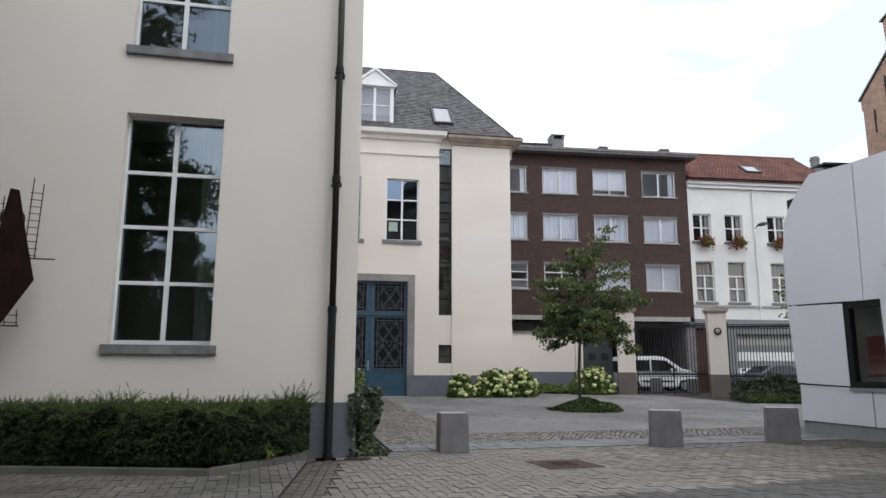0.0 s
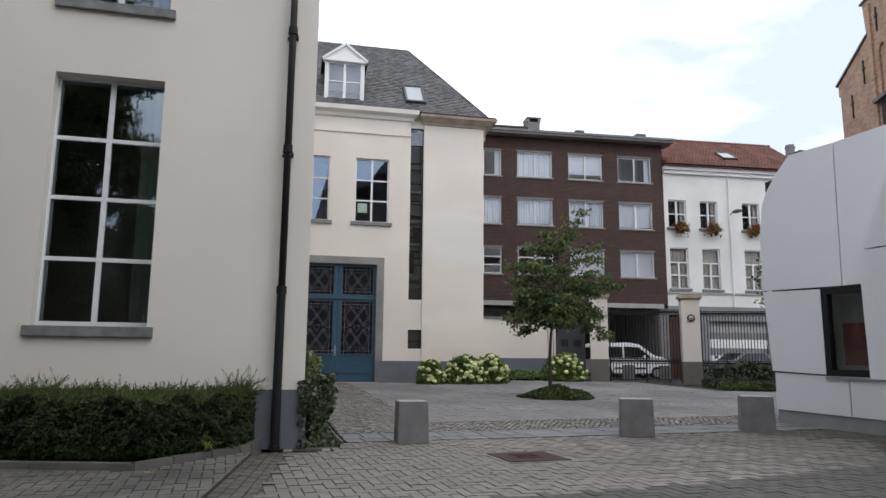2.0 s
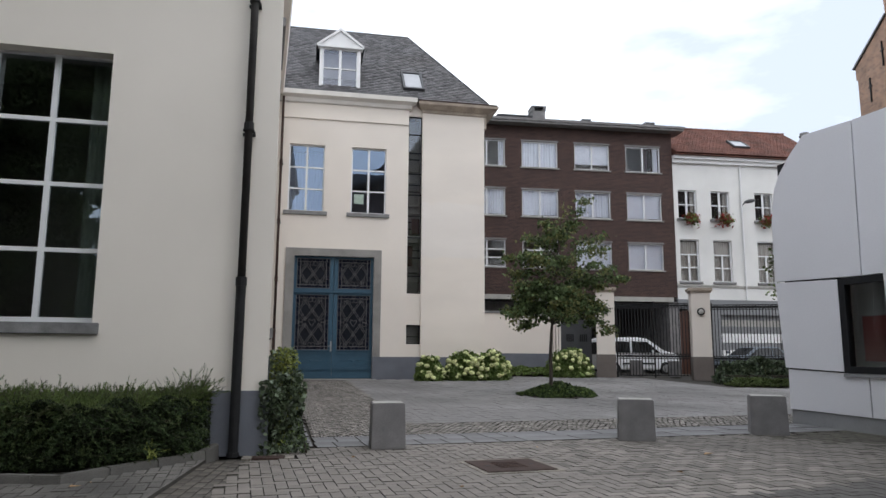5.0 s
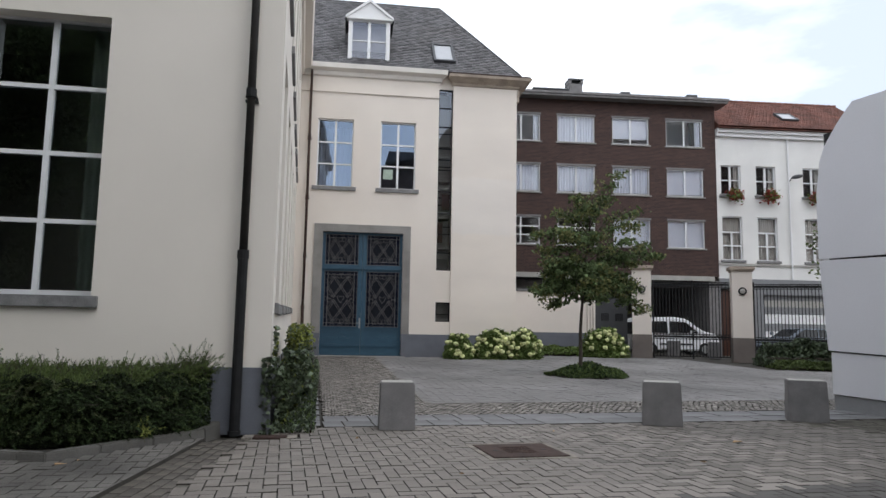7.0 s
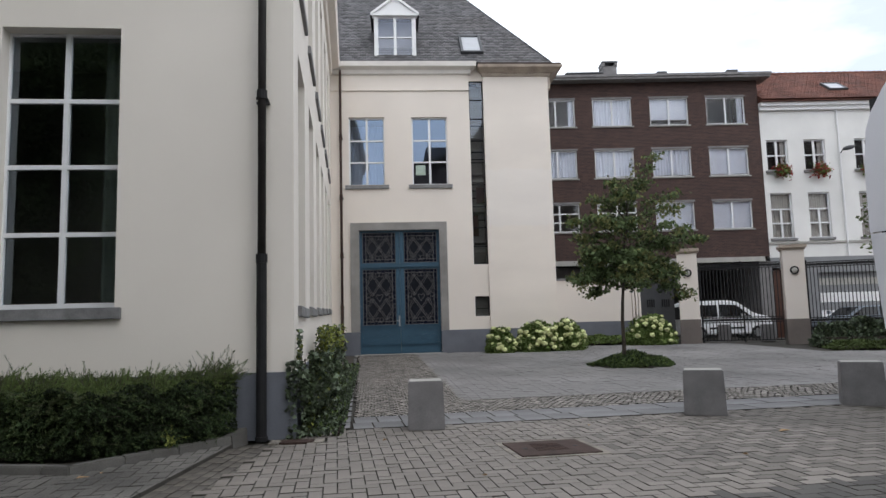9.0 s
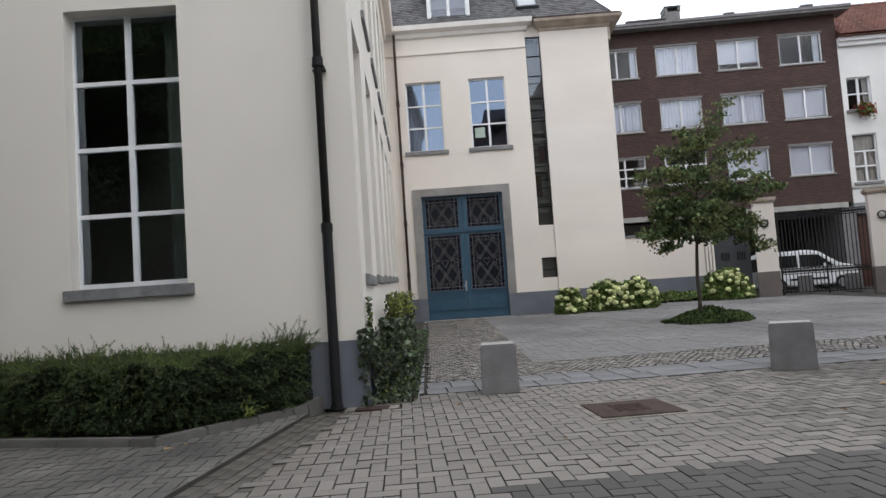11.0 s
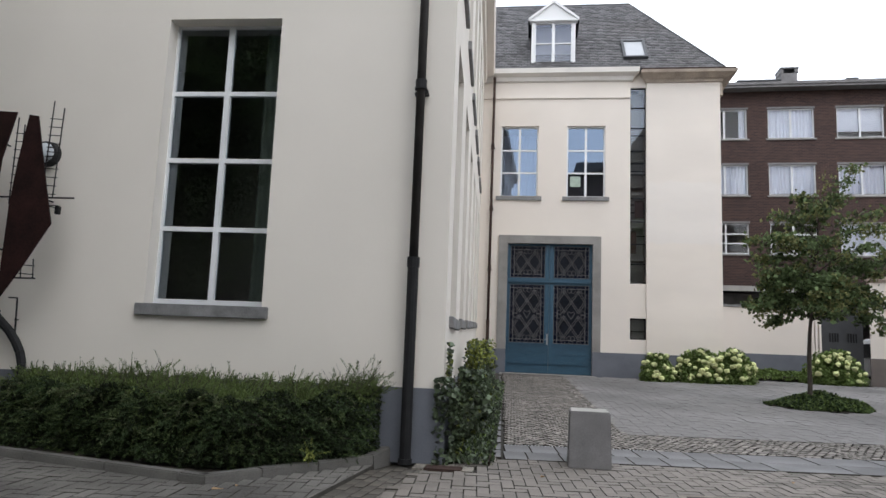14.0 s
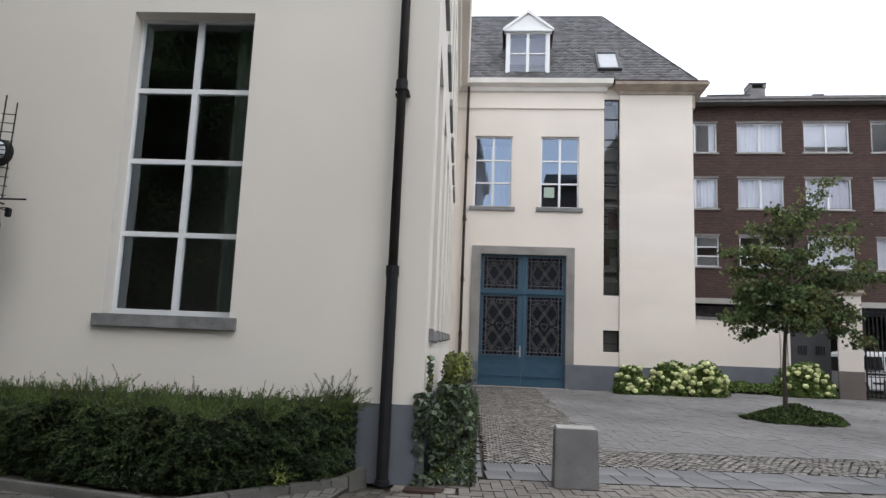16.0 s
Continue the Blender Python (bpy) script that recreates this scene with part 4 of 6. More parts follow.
def white_house():
    b = thing("white_house", STREET, "white washed town house with red tile roof", "house")
    cols = [(9.13, 10.27), (11.15, 12.28), (13.87, 15.0), (16.0, 17.1)]
    H = [(a, c, z0, z1) for a, c in cols for z0, z1 in ((5.47, 7.87), (9.07, 10.72))]
    bm = bm_new()
    holed(bm, 8.88, 18.6, 4.47, 12.5, 0, 0.35, H)
    part("front_wall", bm, WHITEWASH, b)
    D, G = (8.92, 9.8, 0.2, 3.95), (11.36, 15.2, 0.2, 3.64)
    bm = bm_new()
    holed(bm, 8.88, 18.6, 0.2, 4.47, 0.0, 0.35, [D, G])
    part("ground_floor_wall", bm, GREY_PAINT, b, "grey painted street floor")
    boxes("side_wall", WHITEWASH, b, (8.88, 9.1, 0.35, 7.5, 0.2, 12.5), (18.3, 18.6, 0.35, 7.5, 0.2, 12.5), (9.1, 18.3, 7.2, 7.5, 0.2, 12.5))
    boxes("floor_slab", DARK_ROOM, b, (9.1, 18.3, 0.36, 7.2, 4.5, 4.6), (9.1, 18.3, 2.2, 2.3, 4.6, 12.4), (9.1, 18.3, 0.36, 7.2, 8.3, 8.4))
    boxes("ledge", CONCRETE_LIGHT, b, (8.88, 18.6, -0.07, -0.002, 5.18, 5.28))
    boxes("cornice", WHITE, b, (8.88, 18.4, -0.18, 0.35, 12.3, 12.5), (8.88, 18.4, -0.32, 0.35, 12.5, 12.72), label="white cornice with gutter")
    for a, c in cols:
        window(b, a, c, 9.07, 10.72, v=0.1, cols=2, rows=2, fr=0.06, bar=0.055, heavy=0.11, sill=(0.12, 0.13, 0.1), glass=OLD_GLASS)
        w = window(b, a, c, 5.47, 7.87, v=0.1, cols=2, rows=2, fr=0.06, bar=0.07, heavy=0.09, fan=7.02, sill=(0.12, 0.13, 0.1), glass=OLD_GLASS)
        curtain(b, a + 0.05, c - 0.05, 5.5, 7.8, 0.26, CURTAIN_BEIGE)
        curtain(b, c - 0.3, c - 0.05, 9.1, 10.7, 0.27, CURTAIN_BEIGE)
    # striped garage door and arched house door
    bm = bm_new()
    dd = part("garage_door", (box(bm, 11.36, 15.2, 0.2, 0.26, 0.2, 3.64), bm)[1], GREY_PAINT, b, "grey and white striped garage door")
    for z, zz, mt in ((0.55, 0.9, WHITE), (1.35, 1.68, WHITE), (2.1, 2.6, WHITE), (3.0, 3.35, CONCRETE_LIGHT)):
        boxes("stripe", mt, dd, (11.4, 15.16, 0.185, 0.197, z, zz))
    arch = [(8.92, 0.2), (9.8, 0.2)] + [(9.36 + 0.44 * math.cos(k * math.pi / 8), 3.45 + 0.44 * math.sin(k * math.pi / 8)) for k in range(9)]
    bm = bm_new()
    prism(bm, arch, 0.2, 0.28)
    part("door", bm, BROWN_DOOR, b, "brown varnished arched street door")
    bm = bm_new()
    prism(bm, [(0.35, 0), (-0.5, 0), (3.4, 2.72), (3.4, 2.86), (-0.5, 0.12)], 8.88, 18.35, m=Matrix(((0, 1, 0, 0), (1, 0, 0, 0), (0, 0, 1, 12.7), (0, 0, 0, 1))))
    roof = part("roof", bm, RED_ROOF, b, "red clay tile roof")
    up = Vector((0, 3.9, 2.74)).normalized()
    slates(roof, [((8.9, -0.5, 12.83), (1, 0, 0), up, 4.72, lambda s: (0.0, 9.45))], 0.22, 0.2, RED_ROOF, 0.022, "tile_covering", "red clay tiles in rows")
    bm = bm_new()
    for k in range(27):
        tube(bm, (8.9 + k * 0.35, 3.4, 15.53), (9.26 + k * 0.35, 3.4, 15.55), 0.10, 0.12, n=8)
    part("ridge_tiles", bm, RED_ROOF, roof)
    sl = Matrix.Translation((13.6, 0.55, 12.83 + 1.05 * 2.74 / 3.9 + 0.02)) @ Matrix(((1, 0, 0, 0), (0, up.y, -up.z, 0), (0, up.z, up.y, 0), (0, 0, 0, 1)))
    flat = Matrix(((1, 0, 0, 0), (0, 0, 1, 0), (0, -1, 0, 0), (0, 0, 0, 1)))
    framed("roof_light", LEAD, roof, -0.5, 0.5, -0.08, 1.03, -0.12, 0.0, [(-0.42, 0.42, 0.0, 0.95)], "dark framed roof light", m=sl @ flat)
    boxes("roof_light_glass", SKYLIGHT, roof, (-0.42, 0.42, 0, 0.95, 0.08, 0.09), m=sl)
    # drain pipe on the white wall
    bm = bm_new()
    tube(bm, (13.0, -0.07, 4.5), (13.0, -0.07, 12.3), 0.045)
    part("drain_pipe", bm, WHITE, b)
    return b


white_house()


def street_lamp():
    s = thing("wall_lamp", STREET @ pose(12.9, 0, 10.05), "dark grey street lamp on an arm from the white wall", "street lamp")
    bm = bm_new()
    tube(bm, (0.15, 0, -0.16), (0.1, -0.3, -0.03), 0.03)
    tube(bm, (0.1, -0.3, -0.03), (0.16, -0.5, 0.0), 0.03)
    part("arm", bm, LEAD, s)
    bm = bm_new()
    bmesh.ops.create_uvsphere(bm, u_segments=12, v_segments=8, radius=0.36, matrix=pose(0.3, -0.55, 0.04, 0, -12, 0) @ Matrix.Diagonal((0.95, 0.5, 0.32, 1)))
    part("head", bm, LEAD, s, smooth=True)


street_lamp()


def far_roof():
    h = thing("neighbour_house", STREET, "far grey rendered house with dark flat roof and chimney", "house")
    boxes("wall", PANEL_BASE, h, (19.3, 20.6, 3.6, 9.0, 0.2, 15.1), label="grey rendered wall")
    boxes("attic_wall", LEAD, h, (20.62, 24.5, 3.9, 9.0, 0.2, 15.3))
    bm = bm_new()
    prism(bm, [(19.3, 14.75), (20.65, 15.32), (24.8, 15.42), (24.8, 15.54), (20.6, 15.46), (19.25, 14.86)], 3.4, 9.2)
    part("roof", bm, BLACK_FRAME, h)
    bm = bm_new()
    tube(bm, (20.65, 4.4, 14.9), (20.65, 4.4, 16.1), 0.31, 0.29, n=14)
    tube(bm, (20.65, 4.4, 15.85), (20.65, 4.4, 15.95), 0.34, n=14)
    part("chimney", bm, CONCRETE, h, "round grey chimney pot")
    boxes("verge", WHITEWASH, h, (18.45, 18.7, 0.3, 3.4, 12.5, 13.4))


far_roof()


def flower_box(u):
    f = thing("flower_box", STREET @ pose(u, -0.28, 8.92), "window box of red and green geraniums on a sill", "plant", "window boxes")
    boxes("trough", CONCRETE, f, (-0.35, 0.35, -0.1, 0.1, 0.0, 0.16))
    rng = np.random.default_rng(int(u * 10))
    p = rng.normal(size=(420, 3)) * (0.2, 0.1, 0.15) + (0, -0.06, 0.1)
    leaf_mesh("leaves", p[:200], 0.10, BUSH, f, rng)
    leaf_mesh("blossom", p[200:], 0.11, RED_FLOWER, f, rng)


for u in (9.75, 11.75, 14.45):
    flower_box(u)
# ---------- bollards ----------
def bollard(x, y, rz, dims=(0.55, 0.5, 0.66)):
    w, d, h = dims
    m = pose(x, y, ground_z(x, y) - 0.005, 0, 0, rz)
    bm = bm_new()
    prism(bm, [(-w / 2 - 0.02, -d / 2 - 0.02), (w / 2 + 0.02, -d / 2 - 0.02), (w / 2 + 0.02, d / 2 + 0.02), (-w / 2 - 0.02, d / 2 + 0.02)], 0, h, "z")
    for v in bm.verts:
        if v.co.z > 0.1:
            v.co.x *= 0.94
            v.co.y *= 0.94
    o = part("bollard", bm, CONCRETE, None, bevel=0.012)
    o.matrix_basis = m
    w, d = w * 0.47, d * 0.47
    # paler sheet on top paints in the sky light falling there
    boxes("worn_top", CONCRETE_LIGHT, o, (-w, w, -d, d, h + 0.001, h + 0.006), label="top face in paler concrete, standing for sky light")
    return tagged(o, "squat grey concrete block bollard with worn edges on the paving", "bollard", "bollards")


bollard(3.0, 12.2, -3, (0.47, 0.47, 0.665))
bollard(7.23, 12.45, -25, (0.56, 0.5, 0.665))
bollard(10.04, 12.8, -30, (0.58, 0.52, 0.68))
bollard(18.1, 32.4, -24, (0.52, 0.5, 0.75))
bollard(19.8, 31.8, -24, (0.52, 0.5, 0.75))


# ---------- white panelled building ----------
def panel_building():
    b = thing("panel_building", pose(11.77, 14.3, 0, 0, 0, 93), "angular building clad in white panels over a grey base", "building")

    def panel(pts, v0, v1, name="panel", mat=PANEL):
        bm = bm_new()
        prism(bm, pts, v0, v1)
        return part(name, bm, mat, b)

    top = [(0.18, 2.97), (0.16, 4.3), (0.04, 4.95), (-0.12, 5.25), (-0.45, 5.6), (-0.86, 5.93)]
    # set-back wing with the window
    boxes("base", PANEL_BASE, b, (-4.0, 0.0, -0.3, -0.03, -0.1, 0.285), label="grey stone base")
    panel([(0.0, 0.31), (-0.01, 1.115), (-1.95, 1.055), (-1.95, 0.29)], -0.3, 0.0, "lower_panel")
    panel([(-1.975, 0.29), (-1.975, 1.055), (-4.0, 1.0), (-4.0, 0.27)], -0.3, 0.0, "lower_panel")
    panel([(0.03, 1.15), (0.17, 2.94), (-1.44, 2.86), (-1.44, 1.1)], -0.3, 0.03)
    panel(top + [(-2.05, 5.86), (-1.99, 2.88)], -0.3, 0.03)
    panel([(-2.015, 2.88), (-2.075, 5.86), (-9.0, 5.8), (-9.0, 2.85)], -0.3, 0.03)
    framed("backing", BLACK_FRAME, b, -3.9, -0.05, 0.3, 5.5, -0.28, -0.02, [(-3.1, -1.3, 0.98, 3.0)])
    w = framed("window_frame", BLACK_FRAME, b, -3.1, -1.44, 1.07, 2.87, -0.13, 0.018, [(-2.97, -1.585, 1.2, 2.74)], "black framed window")
    glaze(boxes("pane", glass_material("clear_shop_glass", (0.9, 0.9, 0.92), 1.45), w, (-2.97, -1.585, -0.05, -0.042, 1.2, 2.74)), 4)
    boxes("sill", PANEL_BASE, w, (-3.1, -1.44, -0.13, 0.045, 1.005, 1.065))
    boxes("grey_screen", material("grey_green_screen", (0.16, 0.18, 0.17), 0.8, 0.1, 2, 30, 0.05), b, (-3.08, -1.32, -0.278, -0.268, 1.0, 2.95))
    boxes("red_screen", material("red_poster", (0.14, 0.032, 0.026), 0.7, 0.2, 2, 20, 0.0), b, (-3.0, -1.68, -0.262, -0.25, 1.3, 2.14), label="red panel behind the window")
    boxes("room_partition", ROOM, b, (-6.0, -0.4, -4.0, -3.9, 0.1, 4.5), (-6.0, -0.4, -3.9, -0.31, 0.0, 0.05), (-0.5, -0.4, -3.9, -0.31, 0.05, 4.5), (-6.0, -5.9, -3.9, -0.31, 0.05, 4.5))
    # volume standing forward of it
    boxes("base", PANEL_BASE, b, (-9.0, -4.0, 0.05, 1.47, -0.1, 0.19), label="grey stone base")
    panel([(-4.0, 0.2), (-4.04, 1.04), (-9.0, 0.98), (-9.0, 0.2)], 0.05, 1.5, "lower_panel")
    panel([(-3.8, 1.08), (-3.77, 2.72), (-3.86, 3.25), (-9.0, 3.2), (-9.0, 1.02)], 0.04, 1.52)
    panel([(-3.87, 3.275), (-4.25, 4.17), (-5.08, 4.94), (-5.6, 5.4), (-9.0, 5.4), (-9.0, 3.225)], 0.04, 1.52)
    boxes("backing", BLACK_FRAME, b, (-8.95, -4.1, 0.06, 1.49, 0.15, 3.4), (-8.95, -5.2, 0.06, 1.49, 3.4, 4.9))
    # rest of the body
    outline = [(0.0, 0.0), (0.15, 2.97)] + [(u - 0.03, z - 0.02) for u, z in top[1:]] + [(-9.0, 5.78), (-9.0, 0.0)]
    panel(outline, -8.3, -7.9, "rear_wall")
    panel([(-0.45, 5.55), (-0.86, 5.88), (-9.0, 5.76), (-9.0, 5.66), (-0.9, 5.76), (-0.5, 5.5)], -7.9, -0.3, "roof", LEAD)
    panel([(0.0, 0.0), (0.15, 2.97), (0.13, 4.28), (0.0, 4.95), (-0.43, 5.5), (-0.6, 5.4), (-0.2, 4.9), (-0.1, 4.2), (-0.1, 2.97), (-0.25, 0.0)], -7.9, -0.31, "end_wall")
    return b


panel_building()


# ---------- gabled old brick house beyond ----------
def gabled_house():
    b = thing("gabled_brick_house", pose(26.0, 28.0, 0, 0, 0, 67), "old orange brick house with a stepped gable", "house")
    bm = bm_new()
    prism(bm, [(-3.6, 0.3), (-3.6, 12.9), (-3.45, 12.9), (-3.45, 13.42), (-6.45, 14.3), (-6.3, 15.75), (-9.1, 15.75), (-9.1, 0.3)], -0.5, 0.0)
    part("gable_wall", bm, ORANGE_BRICK, b)
    boxes("side_wing", ORANGE_BRICK, b, (-18, -9.12, -6, -0.25, 0.3, 12.2))
    boxes("far_wall", ORANGE_BRICK, b, (-4.2, -3.7, -7, -0.52, 0.3, 12.8))
    bm = bm_new()
    prism(bm, [(-3.35, 13.4), (-6.5, 14.32), (-6.5, 14.4), (-3.3, 13.48)], -0.55, 0.07)
    part("coping", bm, LEAD, b)
    boxes("coping", LEAD, b, (-9.2, -6.2, -0.55, 0.08, 15.75, 15.83))
    boxes("pilaster", ORANGE_BRICK, b, (-9.1, -8.5, 0.002, 0.2, 9.0, 15.6), (-7.0, -6.7, 0.002, 0.09, 9.0, 15.5))
    bm = bm_new()
    arc = [(-7.78 + 0.45 * math.cos(k * math.pi / 8), 13.1 + 0.5 * math.sin(k * math.pi / 8)) for k in range(9)]
    ins = [(-7.78 + 0.3 * math.cos(k * math.pi / 8), 13.1 + 0.35 * math.sin(k * math.pi / 8)) for k in range(9)]
    prism(bm, [(-7.33, 11.5)] + arc + [(-8.23, 11.5), (-8.08, 11.5)] + ins[::-1] + [(-7.48, 11.5)], 0.002, 0.08)
    part("blind_arch", bm, ORANGE_BRICK, b)
    boxes("window", BLACK_FRAME, b, (-8.0, -7.2, 0.003, 0.03, 9.6, 11.25), label="dark narrow window")
    boxes("hood", LEAD, b, (-8.2, -6.95, 0.003, 0.22, 11.3, 11.42))
    for u, z in ((-4.75, 12.0), (-6.0, 13.0), (-7.4, 14.6)):
        bm = bm_new()
        prism(bm, [(u - 0.03, z - 0.5), (u + 0.03, z - 0.5), (u + 0.03, z + 0.1), (u + 0.13, z + 0.1), (u + 0.13, z + 0.16), (u + 0.03, z + 0.16), (u + 0.03, z + 0.5), (u - 0.03, z + 0.5), (u - 0.03, z + 0.16), (u - 0.13, z + 0.16), (u - 0.13, z + 0.1), (u - 0.03, z + 0.1)], 0.003, 0.05)
        part("wall_anchor", bm, IRON, b)
    bm = bm_new()
    prism(bm, [(-9.2, 12.2), (-18, 12.2), (-18, 12.35), (-9.2, 12.35)], -6.2, 0.0)
    part("coping", bm, CONCRETE, b)
    boxes("roof", SLATE, b, (-18, -9.3, -7, -2.2, 12.4, 15.2))
    return b


gabled_house()


# ---------- court wall, pillars, gate ----------
def court_wall():
    b = thing("court_wall", pose(9.7, 32.7, 0), "low cream court wall with grey plinth and stone cap", "wall")
    boxes("wall", CREAM, b, (0.0, 4.25, 0, 0.35, 0.3, 3.28))
    boxes("plinth", PLINTH, b, (0.0, 4.25, -0.03, -0.003, 0.3, 1.42))
    boxes("cap", BLUESTONE, b, (-0.02, 4.3, -0.06, 0.41, 3.28, 3.38), bevel=0.01)
    for k in range(3):
        boxes("pilaster", CREAM, b, (4.27 + 0.14 * k, 4.36 + 0.14 * k, -0.08, 0.35, 0.3, 3.2))
    boxes("grey_gate", LEAD, b, (4.72, 6.3, 0.1, 0.18, 0.42, 3.3), label="grey steel gate with small grilles")
    boxes("grille", IRON, b, *[(5.0 + 0.7 * (k // 4) + 0.1 * (k % 4), 5.06 + 0.7 * (k // 4) + 0.1 * (k % 4), 0.08, 0.098, 2.0, 2.35) for k in range(8)])
    return b


court_wall()
GA = -24.0


def gate_pillar(x, y):
    z = ground_z(x, y) - 0.03
    p = thing("gate_pillar", pose(x, y, z, 0, 0, GA), "cream gate pillar with grey base and stone cap", "pillar", "gate pillars")
    boxes("shaft", CREAM, p, (-0.41, 0.41, -0.33, 0.33, 1.05, 3.9))
    boxes("base", material("grey_brown_plinth", (0.17, 0.145, 0.13), 0.8, 0.1, 2, 50, 0.15) if "grey_brown_plinth" not in bpy.data.materials else bpy.data.materials["grey_brown_plinth"], p, (-0.43, 0.43, -0.35, 0.35, 0, 1.05))
    boxes("cap", STONE_TRIM, p, (-0.46, 0.46, -0.38, 0.38, 3.9, 3.98), (-0.52, 0.52, -0.44, 0.44, 3.98, 4.12), bevel=0.015)
    bm = bm_new()
    tube(bm, (0, -0.33, 3.05), (0, -0.40, 3.05), 0.17, n=20)
    part("lamp_rim", bm, IRON, p, "round wall lamp")
    bm = bm_new()
    bmesh.ops.create_uvsphere(bm, u_segments=16, v_segments=8, radius=0.12, matrix=pose(0, -0.39, 3.05) @ Matrix.Diagonal((1, 0.5, 1, 1)))
    part("lamp_glass", bm, CONCRETE_LIGHT, p, smooth=True)
    return p


P1, P2 = (16.0, 31.3), (19.82, 29.6)
gate_pillar(*P1)
gate_pillar(*P2)


def railing(name, a, c, label, category, z1=3.35, mid=0.86, posts=12):
    """Upright iron bars between rails, with a belt of rings under the top rail and at knee height."""
    a, c = Vector((*a, ground_z(*a))), Vector((*c, ground_z(*c)))
    L = (c.xy - a.xy).length
    g = thing(name, Matrix.Translation(a) @ pose(0, 0, 0, 0, 0, math.degrees(math.atan2(c.y - a.y, c.x - a.x))), label, category)
    for z in (0.1, mid, mid + 0.2, z1 - 0.2, z1):
        boxes("rail", IRON, g, (0, L, -0.02, 0.02, z - 0.018, z + 0.018))
    n = int(L / 0.135)
    for k in range(n + 1):
        u = L * k / n
        r = 0.018 if k % posts else 0.035
        bm = bm_new()
        tube(bm, (u, 0, 0.0 if r > 0.02 else 0.09), (u, 0, z1 + (0.0 if r < 0.02 else 0.1)), r, n=6)
        part("bar", bm, IRON, g)
    bm = bm_new()
    for k in range(n):
        u = L * (k + 0.5) / n
        for z in (mid + 0.1, z1 - 0.1):
            tube(bm, (u, -0.02, z), (u, 0.02, z), 0.06, n=8)
    tagged(part("ring_belt", bm, IRON, g, "belt of iron rings"), kind="stuff")
    return g


ca, sa = math.cos(radians(GA)), math.sin(radians(GA))
railing("iron_gate", (P1[0] + 0.5 * ca, P1[1] + 0.5 * sa), (P2[0] - 0.5 * ca, P2[1] - 0.5 * sa), "tall black iron gate, shut, between cream pillars", "gate")
railing("iron_fence", (P2[0] + 0.5 * ca, P2[1] + 0.5 * sa), (P2[0] + 8.5 * ca, P2[1] + 8.5 * sa), "tall black iron bar fence beside the gate pillar", "fence", posts=80)


# ---------- parked cars ----------
def wheel(parent, x, y, r=0.31):
    bm = bm_new()
    tube(bm, (x, y - 0.1, r), (x, y + 0.1, r), r, n=20)
    w = part("wheel", bm, RUBBER, parent)
    bm = bm_new()
    tube(bm, (x, y - 0.112, r), (x, y - 0.09, r), r * 0.62, n=16)
    part("rim", bm, SILVER, w)


def car(m, paint, outline, glass, label, width=1.7, wheels=(0.75, 3.35)):
    c = thing("parked_car", m, label, "car")
    bm = bm_new()
    prism(bm, outline, -width / 2, width / 2)
    for v in bm.verts:
        if v.co.z > 1.0:
            v.co.y *= 1 - 0.16 * (v.co.z - 1.0)
    bmesh.ops.bevel(bm, geom=list(bm.edges), offset=0.06, segments=3, affect="EDGES", clamp_overlap=True)
    part("body", bm, paint, c, smooth=False)
    for poly in glass:
        for s in (-1, 1):
            bm = bm_new()
            prism(bm, poly, s * width / 2 - 0.02, s * width / 2 + 0.02)
            for v in bm.verts:
                v.co.y -= s * width / 2 * 0.16 * max(0.0, v.co.z - 1.0)
            part("side_window", bm, CAR_GLASS, c)
    for k in (4, 6 if len(outline) == 9 else 8):
        p, q = Vector((outline[k][0], outline[k][1])), Vector((outline[k + 1][0], outline[k + 1][1]))
        nrm = Vector((q.y - p.y, p.x - q.x)).normalized() * 0.012
        a, e = p.lerp(q, 0.1), p.lerp(q, 0.88)
        bm = bm_new()
        prism(bm, [tuple(a + nrm), tuple(e + nrm), tuple(e - nrm * 2), tuple(a - nrm * 2)], -width / 2 + 0.16, width / 2 - 0.16)
        part("windscreen", bm, CAR_GLASS, c)
    for s in (-1, 1):
        boxes("headlight", SILVER, c, (outline[1][0] - 0.16, outline[1][0] + 0.012, s * (width / 2 - 0.32) - 0.16, s * (width / 2 - 0.32) + 0.16, 0.58, 0.72), bevel=0.02)
    for u in wheels:
        for s in (-1, 1):
            wheel(c, u, s * (width / 2 - 0.09))
    boxes("bumper", RUBBER, c, (outline[1][0] - 0.12, outline[1][0] + 0.03, -width / 2 + 0.05, width / 2 - 0.05, 0.28, 0.52), bevel=0.03)
    boxes("side_trim", RUBBER, c, (1.2, 2.9, -width / 2 - 0.015, -width / 2 + 0.05, 0.5, 0.58))
    boxes("wing_mirror", paint, c, (2.72, 2.85, -width / 2 - 0.2, -width / 2 - 0.01, 1.05, 1.2), bevel=0.02)
    return c


